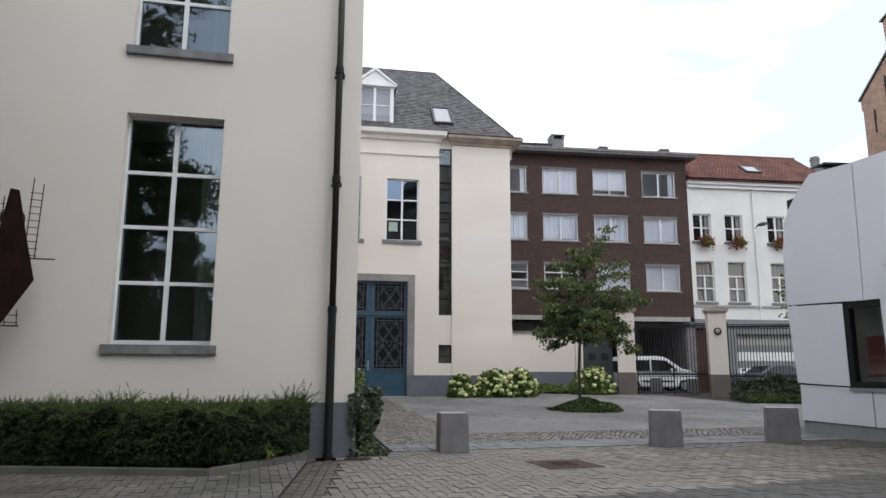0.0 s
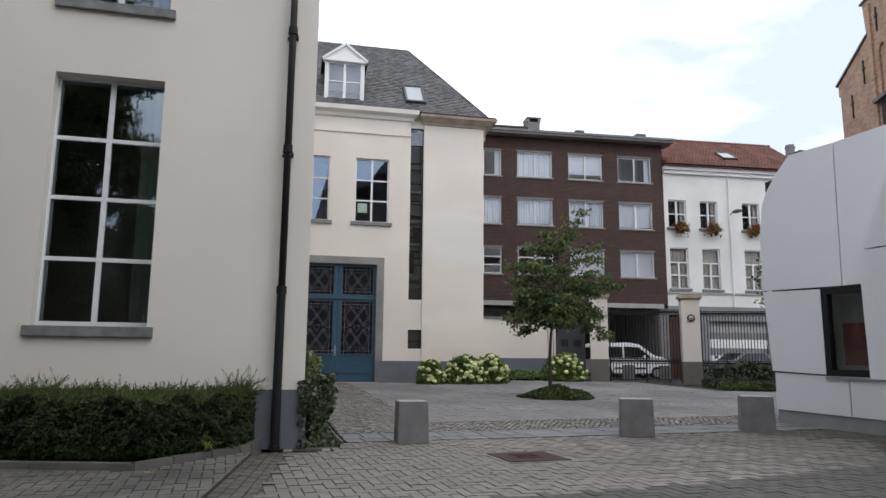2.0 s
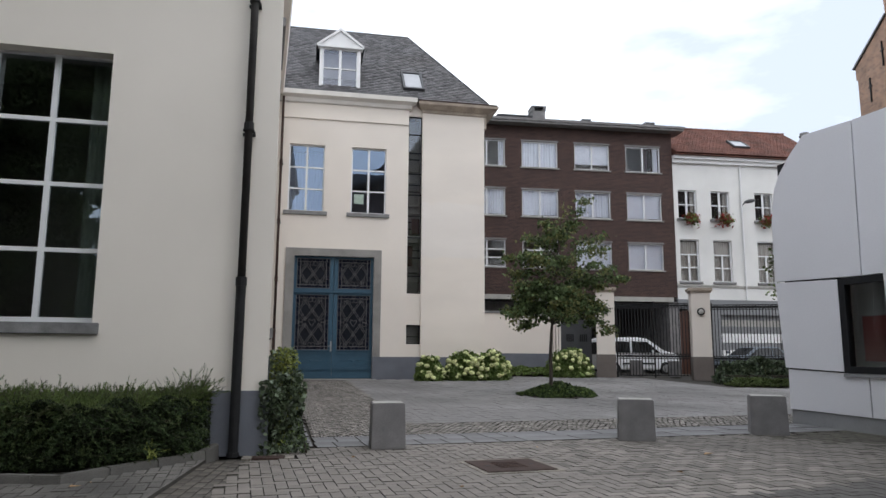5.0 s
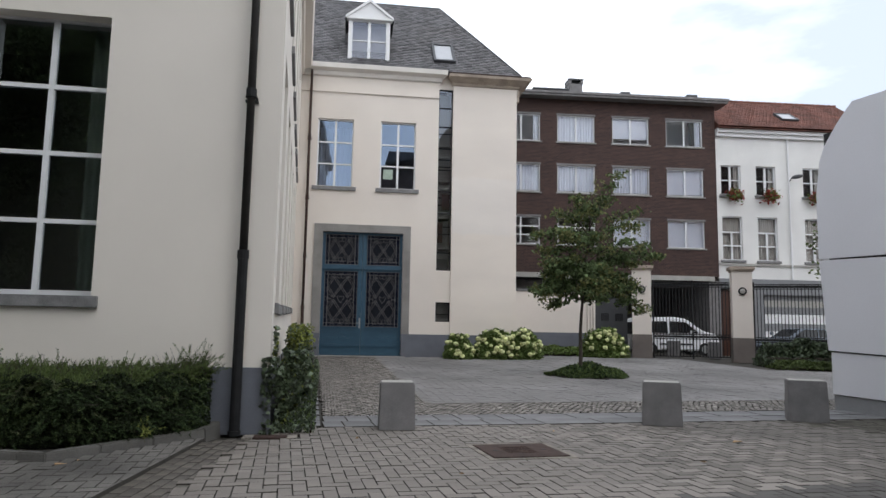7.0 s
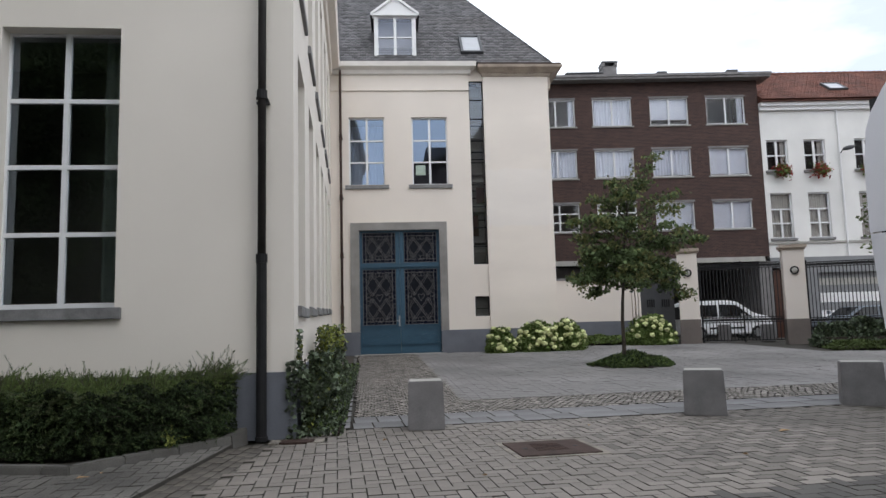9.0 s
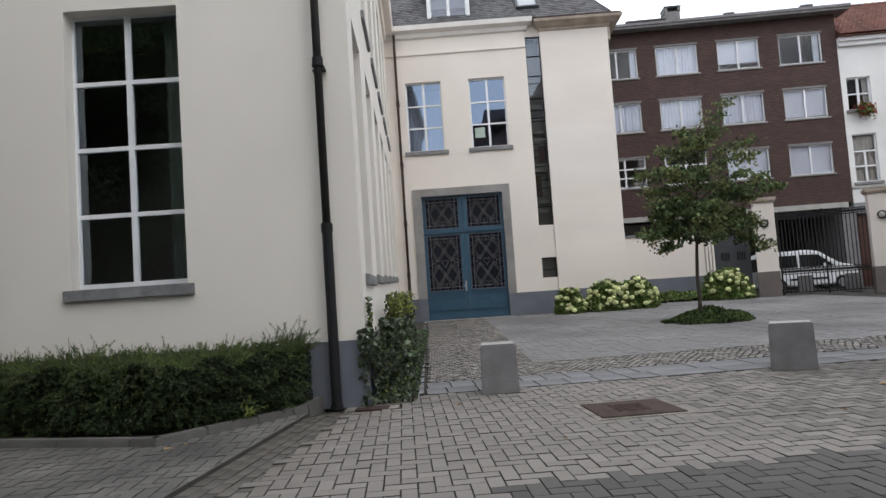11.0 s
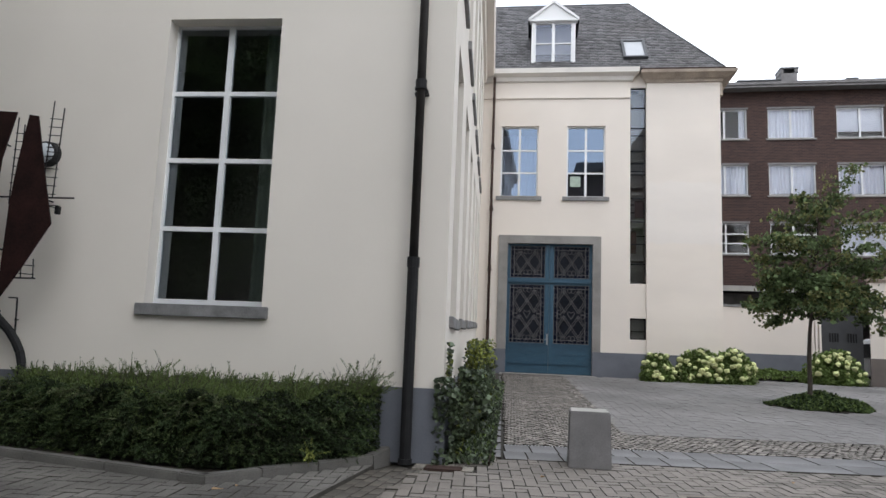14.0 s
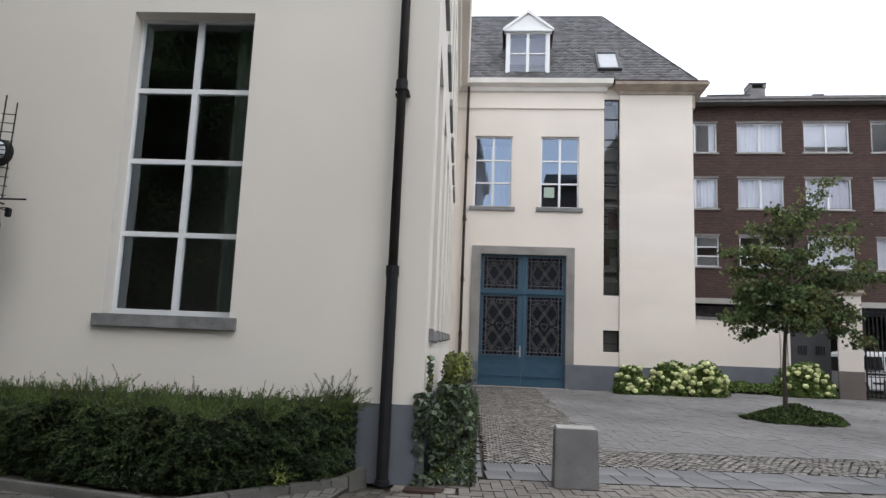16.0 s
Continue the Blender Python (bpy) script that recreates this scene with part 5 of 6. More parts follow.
VAN = [(0.05, 0.25), (4.2, 0.25), (4.24, 0.8), (4.1, 1.04), (3.42, 1.2), (2.62, 1.76), (2.1, 1.84), (0.3, 1.8), (0.08, 1.65), (0.0, 0.9)]
VAN_GLASS = [[(1.75, 1.08), (3.2, 1.08), (2.56, 1.6), (1.75, 1.64)], [(0.75, 1.08), (1.62, 1.08), (1.62, 1.62), (0.75, 1.62)]]
car(pose(16.7, 34.2, 0.42, 0, 0, -3), CAR_WHITE, VAN, VAN_GLASS, "small white van parked behind the iron gate", wheels=(0.75, 3.5))
CAR = [(0.05, 0.25), (4.0, 0.25), (4.05, 0.62), (3.9, 0.8), (2.95, 0.92), (2.3, 1.38), (1.2, 1.42), (0.45, 1.0), (0.05, 0.92)]
CAR_G = [[(1.55, 0.96), (2.75, 0.96), (2.2, 1.32), (1.55, 1.34)], [(0.75, 0.96), (1.45, 0.96), (1.45, 1.34), (1.15, 1.33)]]
car(pose(27.1, 33.0, 0.44, 0, 0, 177), CAR_DARK, CAR, CAR_G, "silver-grey hatchback car parked behind the fence")


# ---------- kerb, hedge, ivy ----------
def kerb():
    k = thing("kerb", pose(0, 0, 0), "grey concrete kerb round the hedge bed", "kerb")
    pts = [(-6.6, 11.44), (-5.0, 10.98), (-4.1, 10.73), (-3.1, 10.45), (-2.0, 10.14), (-1.1, 9.885), (-0.8, 9.8), (-0.42, 10.29), (0.0, 10.84), (0.5, 11.36), (0.64, 11.7)]
    lift = {0.5: 0.02, 0.64: 0.075}
    for a, c in zip(pts, pts[1:]):
        a, c = Vector((*a, lift.get(a[0], 0))), Vector((*c, lift.get(c[0], 0)))
        bm = bm_new()
        L = (c - a).length - 0.003
        box(bm, 0, L, 0, 0.12, -0.13, 0.105)
        o = part("kerbstone", bm, KERB, k, bevel=0.012)
        o.matrix_basis = Matrix.Translation(a) @ pose(0, 0, 0, 0, -math.degrees(math.asin((c.z - a.z) / (c - a).length)), math.degrees(math.atan2(c.y - a.y, c.x - a.x)))
    raw_mesh("bed_soil", [(-6.6, 11.5, 0.07), (-0.8, 9.9, 0.07), (0.55, 11.66, 0.07), (-6.6, 11.68, 0.07)], [(0, 1, 2, 3)], EARTH, k)


kerb()


def sprays(rng, roots, axes, lengths, pitch, spread, leaf):
    """Feathery shoots: leaflets in two ranks along each drooping axis. Returns places, directions and shoot numbers."""
    pts, dirs, ids = [], [], []
    for k, (o, d, L) in enumerate(zip(roots, axes, lengths)):
        side = np.cross(d, rng.normal(size=3))
        side /= np.linalg.norm(side) + 1e-9
        n = max(4, int(L / pitch))
        bend = rng.normal(size=3) * 0.22 * L
        s = np.linspace(0.08, 1.0, n)[:, None]
        c = o + d * L * s + (bend - np.array((0, 0, spread * L))) * s * s
        for sgn in (-1, 1):
            w = d * 0.75 + side * sgn * 0.62
            w /= np.linalg.norm(w)
            pts.append(c + w * leaf * 0.45 * (1.1 - 0.5 * s) + rng.normal(size=(n, 3)) * 0.003)
            dirs.append(np.repeat(w[None], n, 0))
            ids.append(np.full(n, k))
    return np.concatenate(pts), np.concatenate(dirs), np.concatenate(ids)


def hedge():
    h = thing("hedge", pose(0, 0, 0), "clipped dark green yew hedge with straggling shoots on top", "hedge")
    rng = np.random.default_rng(11)

    # the front runs along the kerb and bends back to the wall at its short end
    def front(x):
        return np.where(x < -0.72, 10.1 - (x + 0.72) * 0.28, 10.13 + (x + 0.72) * 1.1)

    def lump(x, z):
        return 0.05 * np.sin(3.1 * x + 4.3 * z) + 0.045 * np.sin(9.7 * x - 7.9 * z + 1.3 * np.sin(4.1 * x)) + 0.04 * np.sin(6.3 * x + 19.1 * z + 2 * np.sin(7 * x)) + 0.025 * np.sin(27 * x - 13 * z)

    n = 60000
    x = rng.uniform(-3.85, 0.52, 4 * n)
    z = rng.uniform(0.1, 0.86, 4 * n)
    depth = rng.exponential(0.06, 4 * n)
    y = front(x) - lump(x, z) + depth + 0.2 * np.clip(z - 0.72, 0, 1)
    roof = 0.81 + 0.04 * np.sin(7 * x + 4 * y) + 0.03 * np.sin(17 * x + 2)
    ok = (y < 11.6) & (z < roof)
    p = np.stack([x, y, z], 1)[ok][:n]
    # inner leaves in a near-black green that paints the shade between sprays
    leaf_mesh("foliage", p, 0.013, YEW_SHADED, h, rng, up=-0.1, long=3.6, out=np.array((0.2, -0.5, -0.1)))
    m = 46000
    x = rng.uniform(-3.85, 0.5, m)
    y = rng.uniform(10.1, 11.62, m)
    top = 0.80 + 0.035 * np.sin(7 * x + 4 * y) + 0.03 * np.sin(17 * x + 2 + 3 * y) - 0.2 * np.clip(10.3 - y, 0, 1) - rng.exponential(0.025, m)
    p = np.stack([x, y, top], 1)[y > front(x) + 0.02]
    # top leaves share the young shoots' bright green, as if lit from above
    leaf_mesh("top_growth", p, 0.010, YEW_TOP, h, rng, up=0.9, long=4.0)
    # added block, coloured near black to stand for the shade inside the hedge
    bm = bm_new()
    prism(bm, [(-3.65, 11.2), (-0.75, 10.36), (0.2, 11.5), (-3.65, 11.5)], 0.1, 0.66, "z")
    part("dark_core", bm, material("hedge_inner_shade", (0.014, 0.015, 0.009), 0.95, 0.2, 4, 30, 0.2), h)
    # feathery side shoots in loose tiers over the clipped front
    k = 3600
    x = rng.uniform(-3.85, 0.44, k)
    z = np.clip(rng.uniform(0.12, 0.8, k) + 0.03 * np.sin(11 * x), 0.12, 0.82)
    o = np.stack([x, front(x) - lump(x, z) + 0.05 + rng.uniform(-0.02, 0.03, k), z], 1)
    d = np.stack([rng.normal(size=k) * 1.3, -0.3 - 0.35 * rng.random(k), rng.normal(size=k) * 0.26 + 0.03], 1)
    d[x > -0.72] += np.array((0.4, 0.2, 0))
    d[x < -3.6] += np.array((-0.8, 0.2, 0))
    d /= np.linalg.norm(d, axis=1)[:, None]
    L = rng.uniform(0.07, 0.2, k) * np.where((x > -0.8) | (z < 0.3), 0.6, 1.0)
    P, D, I = sprays(rng, o, d, L, 0.0095, 0.3, 0.032)
    # spray colour carries light: paler high up, darker low down and at the short end
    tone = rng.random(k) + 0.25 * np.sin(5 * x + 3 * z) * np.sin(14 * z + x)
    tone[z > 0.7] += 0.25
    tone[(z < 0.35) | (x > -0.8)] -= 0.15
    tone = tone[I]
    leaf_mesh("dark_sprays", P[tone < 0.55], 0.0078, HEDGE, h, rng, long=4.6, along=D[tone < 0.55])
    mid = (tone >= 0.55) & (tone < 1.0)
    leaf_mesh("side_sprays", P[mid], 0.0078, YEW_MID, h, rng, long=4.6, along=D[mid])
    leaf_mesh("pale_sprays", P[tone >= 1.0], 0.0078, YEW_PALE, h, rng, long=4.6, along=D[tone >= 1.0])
    # a few bare brown twigs and one fresh shoot at the foot
    bm = bm_new()
    for q in range(150):
        a = o[q * 7] + np.array((0, -0.02, 0))
        tube(bm, a, a + d[q * 7] * np.array((0.14, 0.05, 0.1)), 0.003, 0.0015, n=4, cap=False)
    P, D, I = sprays(rng, np.repeat(np.array([[-0.05, 10.74, 0.2]]), 14, 0) + rng.normal(size=(14, 3)) * 0.03, np.array((0.1, -0.5, 0.4)) + rng.normal(size=(14, 3)) * 0.5, np.full(14, 0.1), 0.012, 0.1, 0.03)
    leaf_mesh("fresh_shoot", P, 0.011, IVY_TIP, h, rng, long=3.0, along=D)
    # straggling shoots standing up out of the top
    k = 2300
    x = rng.uniform(-3.85, 0.46, k)
    y = 11.58 - (11.58 - np.maximum(10.35, front(x) + 0.12)) * rng.uniform(0, 1, k) ** 1.5
    stand = np.clip(0.6 + 0.5 * np.sin(x * 2.3 + 1) * np.sin(x * 5.1 + 0.5), 0.2, 1.1)
    L = np.where(rng.random(k) < 0.14, rng.uniform(0.2, 0.4, k) * stand + 0.05, rng.uniform(0.08, 0.24, k))
    d = np.stack([rng.normal(size=k) * 0.55 + 0.3, rng.normal(size=k) * 0.22 - 0.06, np.ones(k)], 1)
    d /= np.linalg.norm(d, axis=1)[:, None]
    o = np.stack([x, y, np.full(k, 0.76)], 1)
    P, D, I = sprays(rng, o, d, L, 0.0125, 0.2, 0.036)
    D[:, 2] += 0.35
    pick = rng.random(k)[I] < 0.3
    leaf_mesh("shoot_growth", P[~pick], 0.0085, YEW_TOP, h, rng, long=4.0, along=D[~pick])
    leaf_mesh("dark_shoot_growth", P[pick], 0.0085, YEW_MID, h, rng, long=4.0, along=D[pick])
    for q in range(k):
        if L[q] > 0.2:
            tube(bm, o[q], o[q] + d[q] * L[q] * 0.9, 0.003, 0.0015, n=4, cap=False)
    tagged(part("twig_growth", bm, BARK, h), kind="stuff")


hedge()


def ivy():
    v = thing("ivy", pose(0, 0, 0), "glossy green ivy climbing the corner of the cream wall", "climbing plant")
    rng = np.random.default_rng(23)
    n = 11000
    t = rng.uniform(0, 1, n) ** 0.8
    y = 11.75 + 5.2 * rng.uniform(0, 1, n) ** 1.6
    top = np.where(y < 13.2, 0.98 + 0.12 * np.sin(y * 7), np.where(y < 14.2, 1.0, 1.36 + 0.08 * np.sin(y * 5)))
    z = t * top
    bulge = (0.34 + 0.12 * np.sin(y * 4 + z * 3) + 0.06 * np.sin(y * 11 - z * 9)) * (0.2 + 0.9 * np.sin(math.pi * 0.68 * t))
    bulge = np.where((y > 13.6) & (z > 0.75), bulge * 1.15, bulge)
    x = 1.25 + np.abs(bulge) * rng.uniform(0.15, 1, n) ** 0.5 - 0.03 * (y - 11.72)
    p = np.stack([x + 0.03, y, z + np.array([ground_z(1.5, v) for v in y])], 1)
    q = np.stack([rng.uniform(1.14, 1.42, 330), rng.uniform(11.58, 11.72, 330), np.concatenate([rng.uniform(0.5, 1.0, 270), rng.uniform(0, 0.5, 60)])], 1)
    wisp = np.stack([1.26 + rng.uniform(0, 0.05, 110), 11.78 + rng.uniform(0, 0.22, 110), rng.uniform(1.0, 1.42, 110)], 1)
    yellow = (rng.random(n) < 0.10) | ((y > 14.2) & (t > 0.72) & (rng.random(n) < 0.7))
    leaf_mesh("foliage", np.concatenate([p[~yellow], q, wisp[::2]]), 0.062, IVY, v, rng, up=-0.5, long=1.1)
    leaf_mesh("yellow_growth", np.concatenate([p[yellow], wisp[1::4]]), 0.05, IVY_TIP, v, rng, up=-0.3, long=1.15)
    bm = bm_new()
    for k in range(14):
        y0 = 11.9 + k * 0.35
        tube(bm, (1.35, y0, 0.0), (1.3, y0 + rng.normal() * 0.2, 1.0), 0.012, 0.006, n=5)
    part("stems", bm, BARK, v)


ivy()


# ---------- trees ----------
def tree(x, y, h, base, radius, leaf, count, trunk, label, seed, spread=1.0, clump=1.0, fill=0):
    """Tapered trunk, limbs with side twigs, and a crown of single leaves gathered in clumps with gaps between."""
    rng = np.random.default_rng(seed)
    z0 = ground_z(x, y) - 0.02
    t = thing("tree", pose(x, y, z0), label, "tree")
    bm = bm_new()
    path = [Vector((0, 0, 0))]
    for k in range(1, 8):
        path.append(Vector((rng.normal() * 0.02 * h / 4, rng.normal() * 0.02 * h / 4, h * 0.92 * k / 7)))
    for k in range(7):
        tube(bm, path[k], path[k + 1], trunk * (1 - k / 7.6), trunk * (1 - (k + 1) / 7.6), n=9, cap=False)
    clumps = []
    nb = int(26 * spread)
    for k in range(nb):
        s = (k + 0.5) / nb
        z = base + (h - base) * s * 0.96
        i = min(6, int(z / (h * 0.92) * 7))
        o = path[i].lerp(path[min(7, i + 1)], min(1, z / (h * 0.92) * 7 - i))
        ball = math.sin(math.pi * min(1, 0.12 + s * 0.9) ** 0.75)
        L = radius * max(0.12, ball) * rng.uniform(0.55, 1.15)
        a = k * 2.399 + rng.normal() * 0.4
        d = Vector((math.cos(a), math.sin(a), rng.uniform(-0.12, 0.45) + 0.5 * s))
        e = o + d * L
        kn = o.lerp(e, 0.55) + Vector((0, 0, 0.08 * L))
        tube(bm, o, kn, trunk * 0.34 * (1 - s * 0.6), trunk * 0.17, n=5, cap=False)
        tube(bm, kn, e, trunk * 0.17, trunk * 0.05, n=4, cap=False)
        for f in (0.35, 0.6, 0.82, 1.0):
            c = o.lerp(e, f) + Vector(rng.normal(size=3)) * 0.07 * radius
            tube(bm, o.lerp(e, f * 0.85), c, trunk * 0.05, trunk * 0.03, n=4, cap=False)
            clumps.append((c, radius * clump * (0.10 + 0.09 * rng.random()) * (1.15 - 0.35 * f)))
    part("trunk", bm, BARK, t, smooth=True)
    per = count // len(clumps)
    def cluster(c, r, n, power):
        v = rng.normal(size=(n, 3))
        v *= (rng.random(n) ** power / np.linalg.norm(v, axis=1))[:, None]
        return np.array(c) + v * r * 1.75 * np.array((1, 1, 0.7))

    pts = [cluster(c, r, per, 0.4) for c, r in clumps]
    leaf_mesh("crown", np.concatenate(pts), leaf, LEAF, t, rng, up=-0.5, long=1.35)
    if fill:
        pts = [cluster(Vector((c.x * 0.94, c.y * 0.94, c.z)), r * 0.72, fill // len(clumps), 0.45) for c, r in clumps]
        leaf_mesh("inner_growth", np.concatenate(pts), leaf * 2.6, LEAF, t, rng, up=-0.5, long=1.2)
    return t


def court_tree():
    """A slim young tree: upswept limbs in loose tiers, leafy sprays along them, a thin leading shoot."""
    rng = np.random.default_rng(17)
    t = thing("tree", pose(9.3, 21.4, ground_z(9.3, 21.4) - 0.02), "young broadleaf tree with loose olive green crown", "tree")
    bm = bm_new()
    stem = [Vector((0.02 * math.sin(2.1 * k) + 0.5 * (k / 9) ** 2, 0.02 * math.cos(1.7 * k), 5.5 * k / 9)) for k in range(10)]
    for k in range(9):
        tube(bm, stem[k], stem[k + 1], 0.062 * (1 - k / 9.8), 0.062 * (1 - (k + 1) / 9.8), n=9, cap=False)
    inner, tips = [], []

    def spray(c, r, n, store, flat=0.6):
        store.append(np.array(c) + rng.normal(size=(n, 3)) * r * np.array((1, 1, flat)))

    # (height on the stem, reach, turn, lift): a dense low umbrella, a few long arms, a thin leader
    limbs = []
    for k in range(15):
        c = k / 14
        limbs.append((2.1 + 1.0 * c, (1.95 - 0.35 * c) * rng.uniform(0.7, 1.08), k * 2.399 + rng.normal() * 0.3, rng.uniform(0.0, 0.18) + 0.25 * c))
    limbs += [(3.35, 1.65, 3.05, 0.66), (2.85, 2.35, 0.03, 0.42), (2.5, 1.8, 0.2, 0.2), (2.4, 1.65, 3.3, 0.2), (3.9, 1.55, 0.1, 0.76), (4.1, 1.1, 3.1, 0.9),
              (3.5, 1.3, 4.6, 0.55), (3.7, 1.2, 1.6, 0.55), (4.3, 0.8, 4.4, 0.9), (4.4, 0.8, 1.8, 0.9), (3.2, 1.7, 5.6, 0.45), (3.3, 1.5, 0.9, 0.5),
              (3.2, 1.5, 2.4, 0.5), (3.6, 1.3, 3.7, 0.6), (4.75, 0.5, 2.9, 1.2), (4.3, 1.0, 0.08, 1.9), (4.6, 0.75, 0.5, 1.1), (3.75, 1.4, 6.0, 0.62)]
    for z, L, a, lift in limbs:
        L *= 0.91 + 0.06 * math.cos(a)
        low = z < 3.15
        few = 1.3 if low else 0.85 if z < 3.85 else 0.6
        k = min(8, int(z / 5.5 * 9))
        o = stem[k].lerp(stem[k + 1], z / 5.5 * 9 - k)
        d = Vector((math.cos(a), math.sin(a), lift))
        pts = [o + d * L * f + Vector((0, 0, 0.16 * L * math.sin(math.pi * f) - 0.12 * L * f * f)) for f in (0, 0.25, 0.5, 0.75, 1.0)]
        for q in range(4):
            tube(bm, pts[q], pts[q + 1], 0.022 * (1 - q * 0.22), 0.022 * (1 - (q + 1) * 0.22), n=5, cap=False)
        spray(pts[1], 0.15, int(18 * few), inner, 0.45)
        for q, f in ((2, 0.5), (3, 0.75), (4, 1.0)):
            side = Vector((-math.sin(a), math.cos(a), 0)) * 0.34 * L * (1.1 - f * 0.6)
            for w in (-1, 1):
                e = pts[q] + side * w * rng.uniform(0.5, 1.1) + Vector((0, 0, rng.uniform(-0.16, 0.1)))
                tube(bm, pts[q - 1], e, 0.007, 0.004, n=4, cap=False)
                spray(pts[q].lerp(e, 0.55), 0.14, int(26 * few), inner, 0.45)
                spray(e - Vector((0, 0, 0.05)), 0.12, int(24 * few), tips if rng.random() < (0.45 if low else 0.65) else inner, 0.5)
        spray(pts[4], 0.12, int(34 * few), tips, 0.6)
    for z in np.linspace(3.3, 5.75, 12):
        spray((rng.normal() * 0.1 + 0.5 * (z / 5.5) ** 2, rng.normal() * 0.1, z), 0.16 if z < 5 else 0.10, 18, inner if z < 4.8 else tips, 0.6)
    part("trunk", bm, BARK, t, smooth=True)
    leaf_mesh("crown", np.concatenate(inner), 0.088, COURT_LEAF, t, rng, up=-0.6, long=1.35)
    leaf_mesh("tip_growth", np.concatenate(tips), 0.074, TIP_LEAF, t, rng, up=-0.4, long=1.4)


court_tree()


def island():
    g = thing("ground_cover", pose(9.52, 21.35, ground_z(9.52, 21.35), 1.37), "dark green ground cover in an oval bed round the tree", "plants", kind="stuff")
    rng = np.random.default_rng(9)
    n = 11000
    a, r = rng.uniform(0, math.tau, n), np.sqrt(rng.uniform(0, 1, n))
    r = r * (1 + 0.07 * np.sin(5 * a) + 0.05 * np.sin(11 * a + 1))
    lump = 0.75 + 0.35 * np.sin(4.1 * r * np.cos(a) + 1) * np.sin(5.3 * r * np.sin(a))
    hh = 0.36 * np.clip(1 - r**3, 0.08, 1) * rng.uniform(0.15, 1, n) * lump + 0.02
    p = np.stack([1.14 * r * np.cos(a), 1.04 * r * np.sin(a), hh], 1)
    pale = rng.random(n) < 0.38
    leaf_mesh("foliage", p[~pale], 0.045, HEDGE, g, rng, up=0.7, long=2.2)
    leaf_mesh("pale_growth", p[pale], 0.042, BUSH, g, rng, up=0.9, long=2.4)
    bm = bm_new()
    bmesh.ops.create_circle(bm, cap_ends=True, segments=28, radius=1.0, matrix=pose(0, 0, 0.012) @ Matrix.Diagonal((1.15, 1.05, 1, 1)))
    part("soil", bm, EARTH, g)


island()


def hydrangea(x, y, w, d, h, flowers, seed, label):
    b = thing("hydrangea", pose(x, y, ground_z(x, y)), label, "bush", "hydrangeas")
    rng = np.random.default_rng(seed)
    n = int(5200 * w)
    q = rng.normal(size=(n, 3))
    q /= np.linalg.norm(q, axis=1)[:, None]
    q[:, 2] = np.abs(q[:, 2])
    rad = rng.uniform(0.55, 1.0, n)[:, None] * (1 + 0.12 * np.sin(9 * q[:, :1] + 7 * q[:, 1:2]))
    leaf_mesh("foliage", q * rad * (w / 2, d / 2, h), 0.075, BUSH, b, rng, up=0.1, long=1.5)
    for k in range(int(flowers * 1.15)):
        v = rng.normal(size=3)
        v /= np.linalg.norm(v)
        v[2] = abs(v[2]) * 0.9 + 0.12
        v[1] = -abs(v[1])
        c = v * (w / 2, d / 2, h) * rng.uniform(0.84, 1.07)
        r = rng.uniform(0.06, 0.115)
        bm = bm_new()
        bmesh.ops.create_icosphere(bm, subdivisions=2, radius=r, matrix=Matrix.Translation(c) @ Matrix.Diagonal((1, 1, 0.85, 1)))
        for vv in bm.verts:
            vv.co += Vector(rng.normal(size=3)) * r * 0.12
        part("flower_head", bm, BLOOM, b)
    return b


hydrangea(7.05, 28.3, 1.15, 1.0, 0.92, 20, 1, "round hydrangea bush with pale greenish flower heads")
hydrangea(8.55, 28.5, 1.75, 1.2, 1.08, 50, 2, "broad hydrangea bush full of cream flower heads")
hydrangea(9.7, 28.7, 1.5, 1.3, 1.12, 46, 3, "hydrangea bush with cream-white flower heads")
hydrangea(13.9, 30.7, 2.2, 1.2, 1.2, 34, 4, "hydrangea bush with white flower heads before the wall")


def low_plants(name, x, y, w, d, h, mat, leaf, n, label, seed, rz=0.0):
    g = thing(name, pose(x, y, ground_z(x, y), 0, 0, rz), label, "shrub" if h > 0.6 else "plants", kind="" if h > 0.6 else "stuff")
    rng = np.random.default_rng(seed)
    p = rng.uniform((-w / 2, -d / 2, 0), (w / 2, d / 2, 1), (n, 3))
    top = h * (0.84 + 0.09 * np.sin(p[:, 0] * 3.1 + seed) + 0.07 * np.sin(p[:, 0] * 7.7))
    edge = np.clip(np.minimum(w / 2 - np.abs(p[:, 0]), d / 2 - np.abs(p[:, 1])) / 0.3, 0.25, 1)
    p[:, 2] = 0.02 + (1 - p[:, 2] ** 2.5) * top * edge
    leaf_mesh("foliage", p, leaf, mat, g, rng, up=0.3)
    bm = bm_new()
    box(bm, -w / 2 + 0.1, w / 2 - 0.1, -d / 2 + 0.1, d / 2 - 0.1, 0.0, max(0.03, h * 0.35))
    part("dark_core", bm, EARTH, g)


low_plants("shrub_bed", 22.1, 26.6, 6.3, 1.4, 1.1, IVY, 0.085, 17000, "dense dark green shrubs in front of the fence", 31, -14)
low_plants("ground_cover", 21.1, 25.3, 5.2, 1.2, 0.3, LEAF, 0.08, 4500, "low green ground cover along the shrub bed", 32, -14)
low_plants("ground_cover", 11.9, 31.9, 3.6, 1.0, 0.4, BUSH, 0.08, 2500, "low green plants at the foot of the court wall", 33)

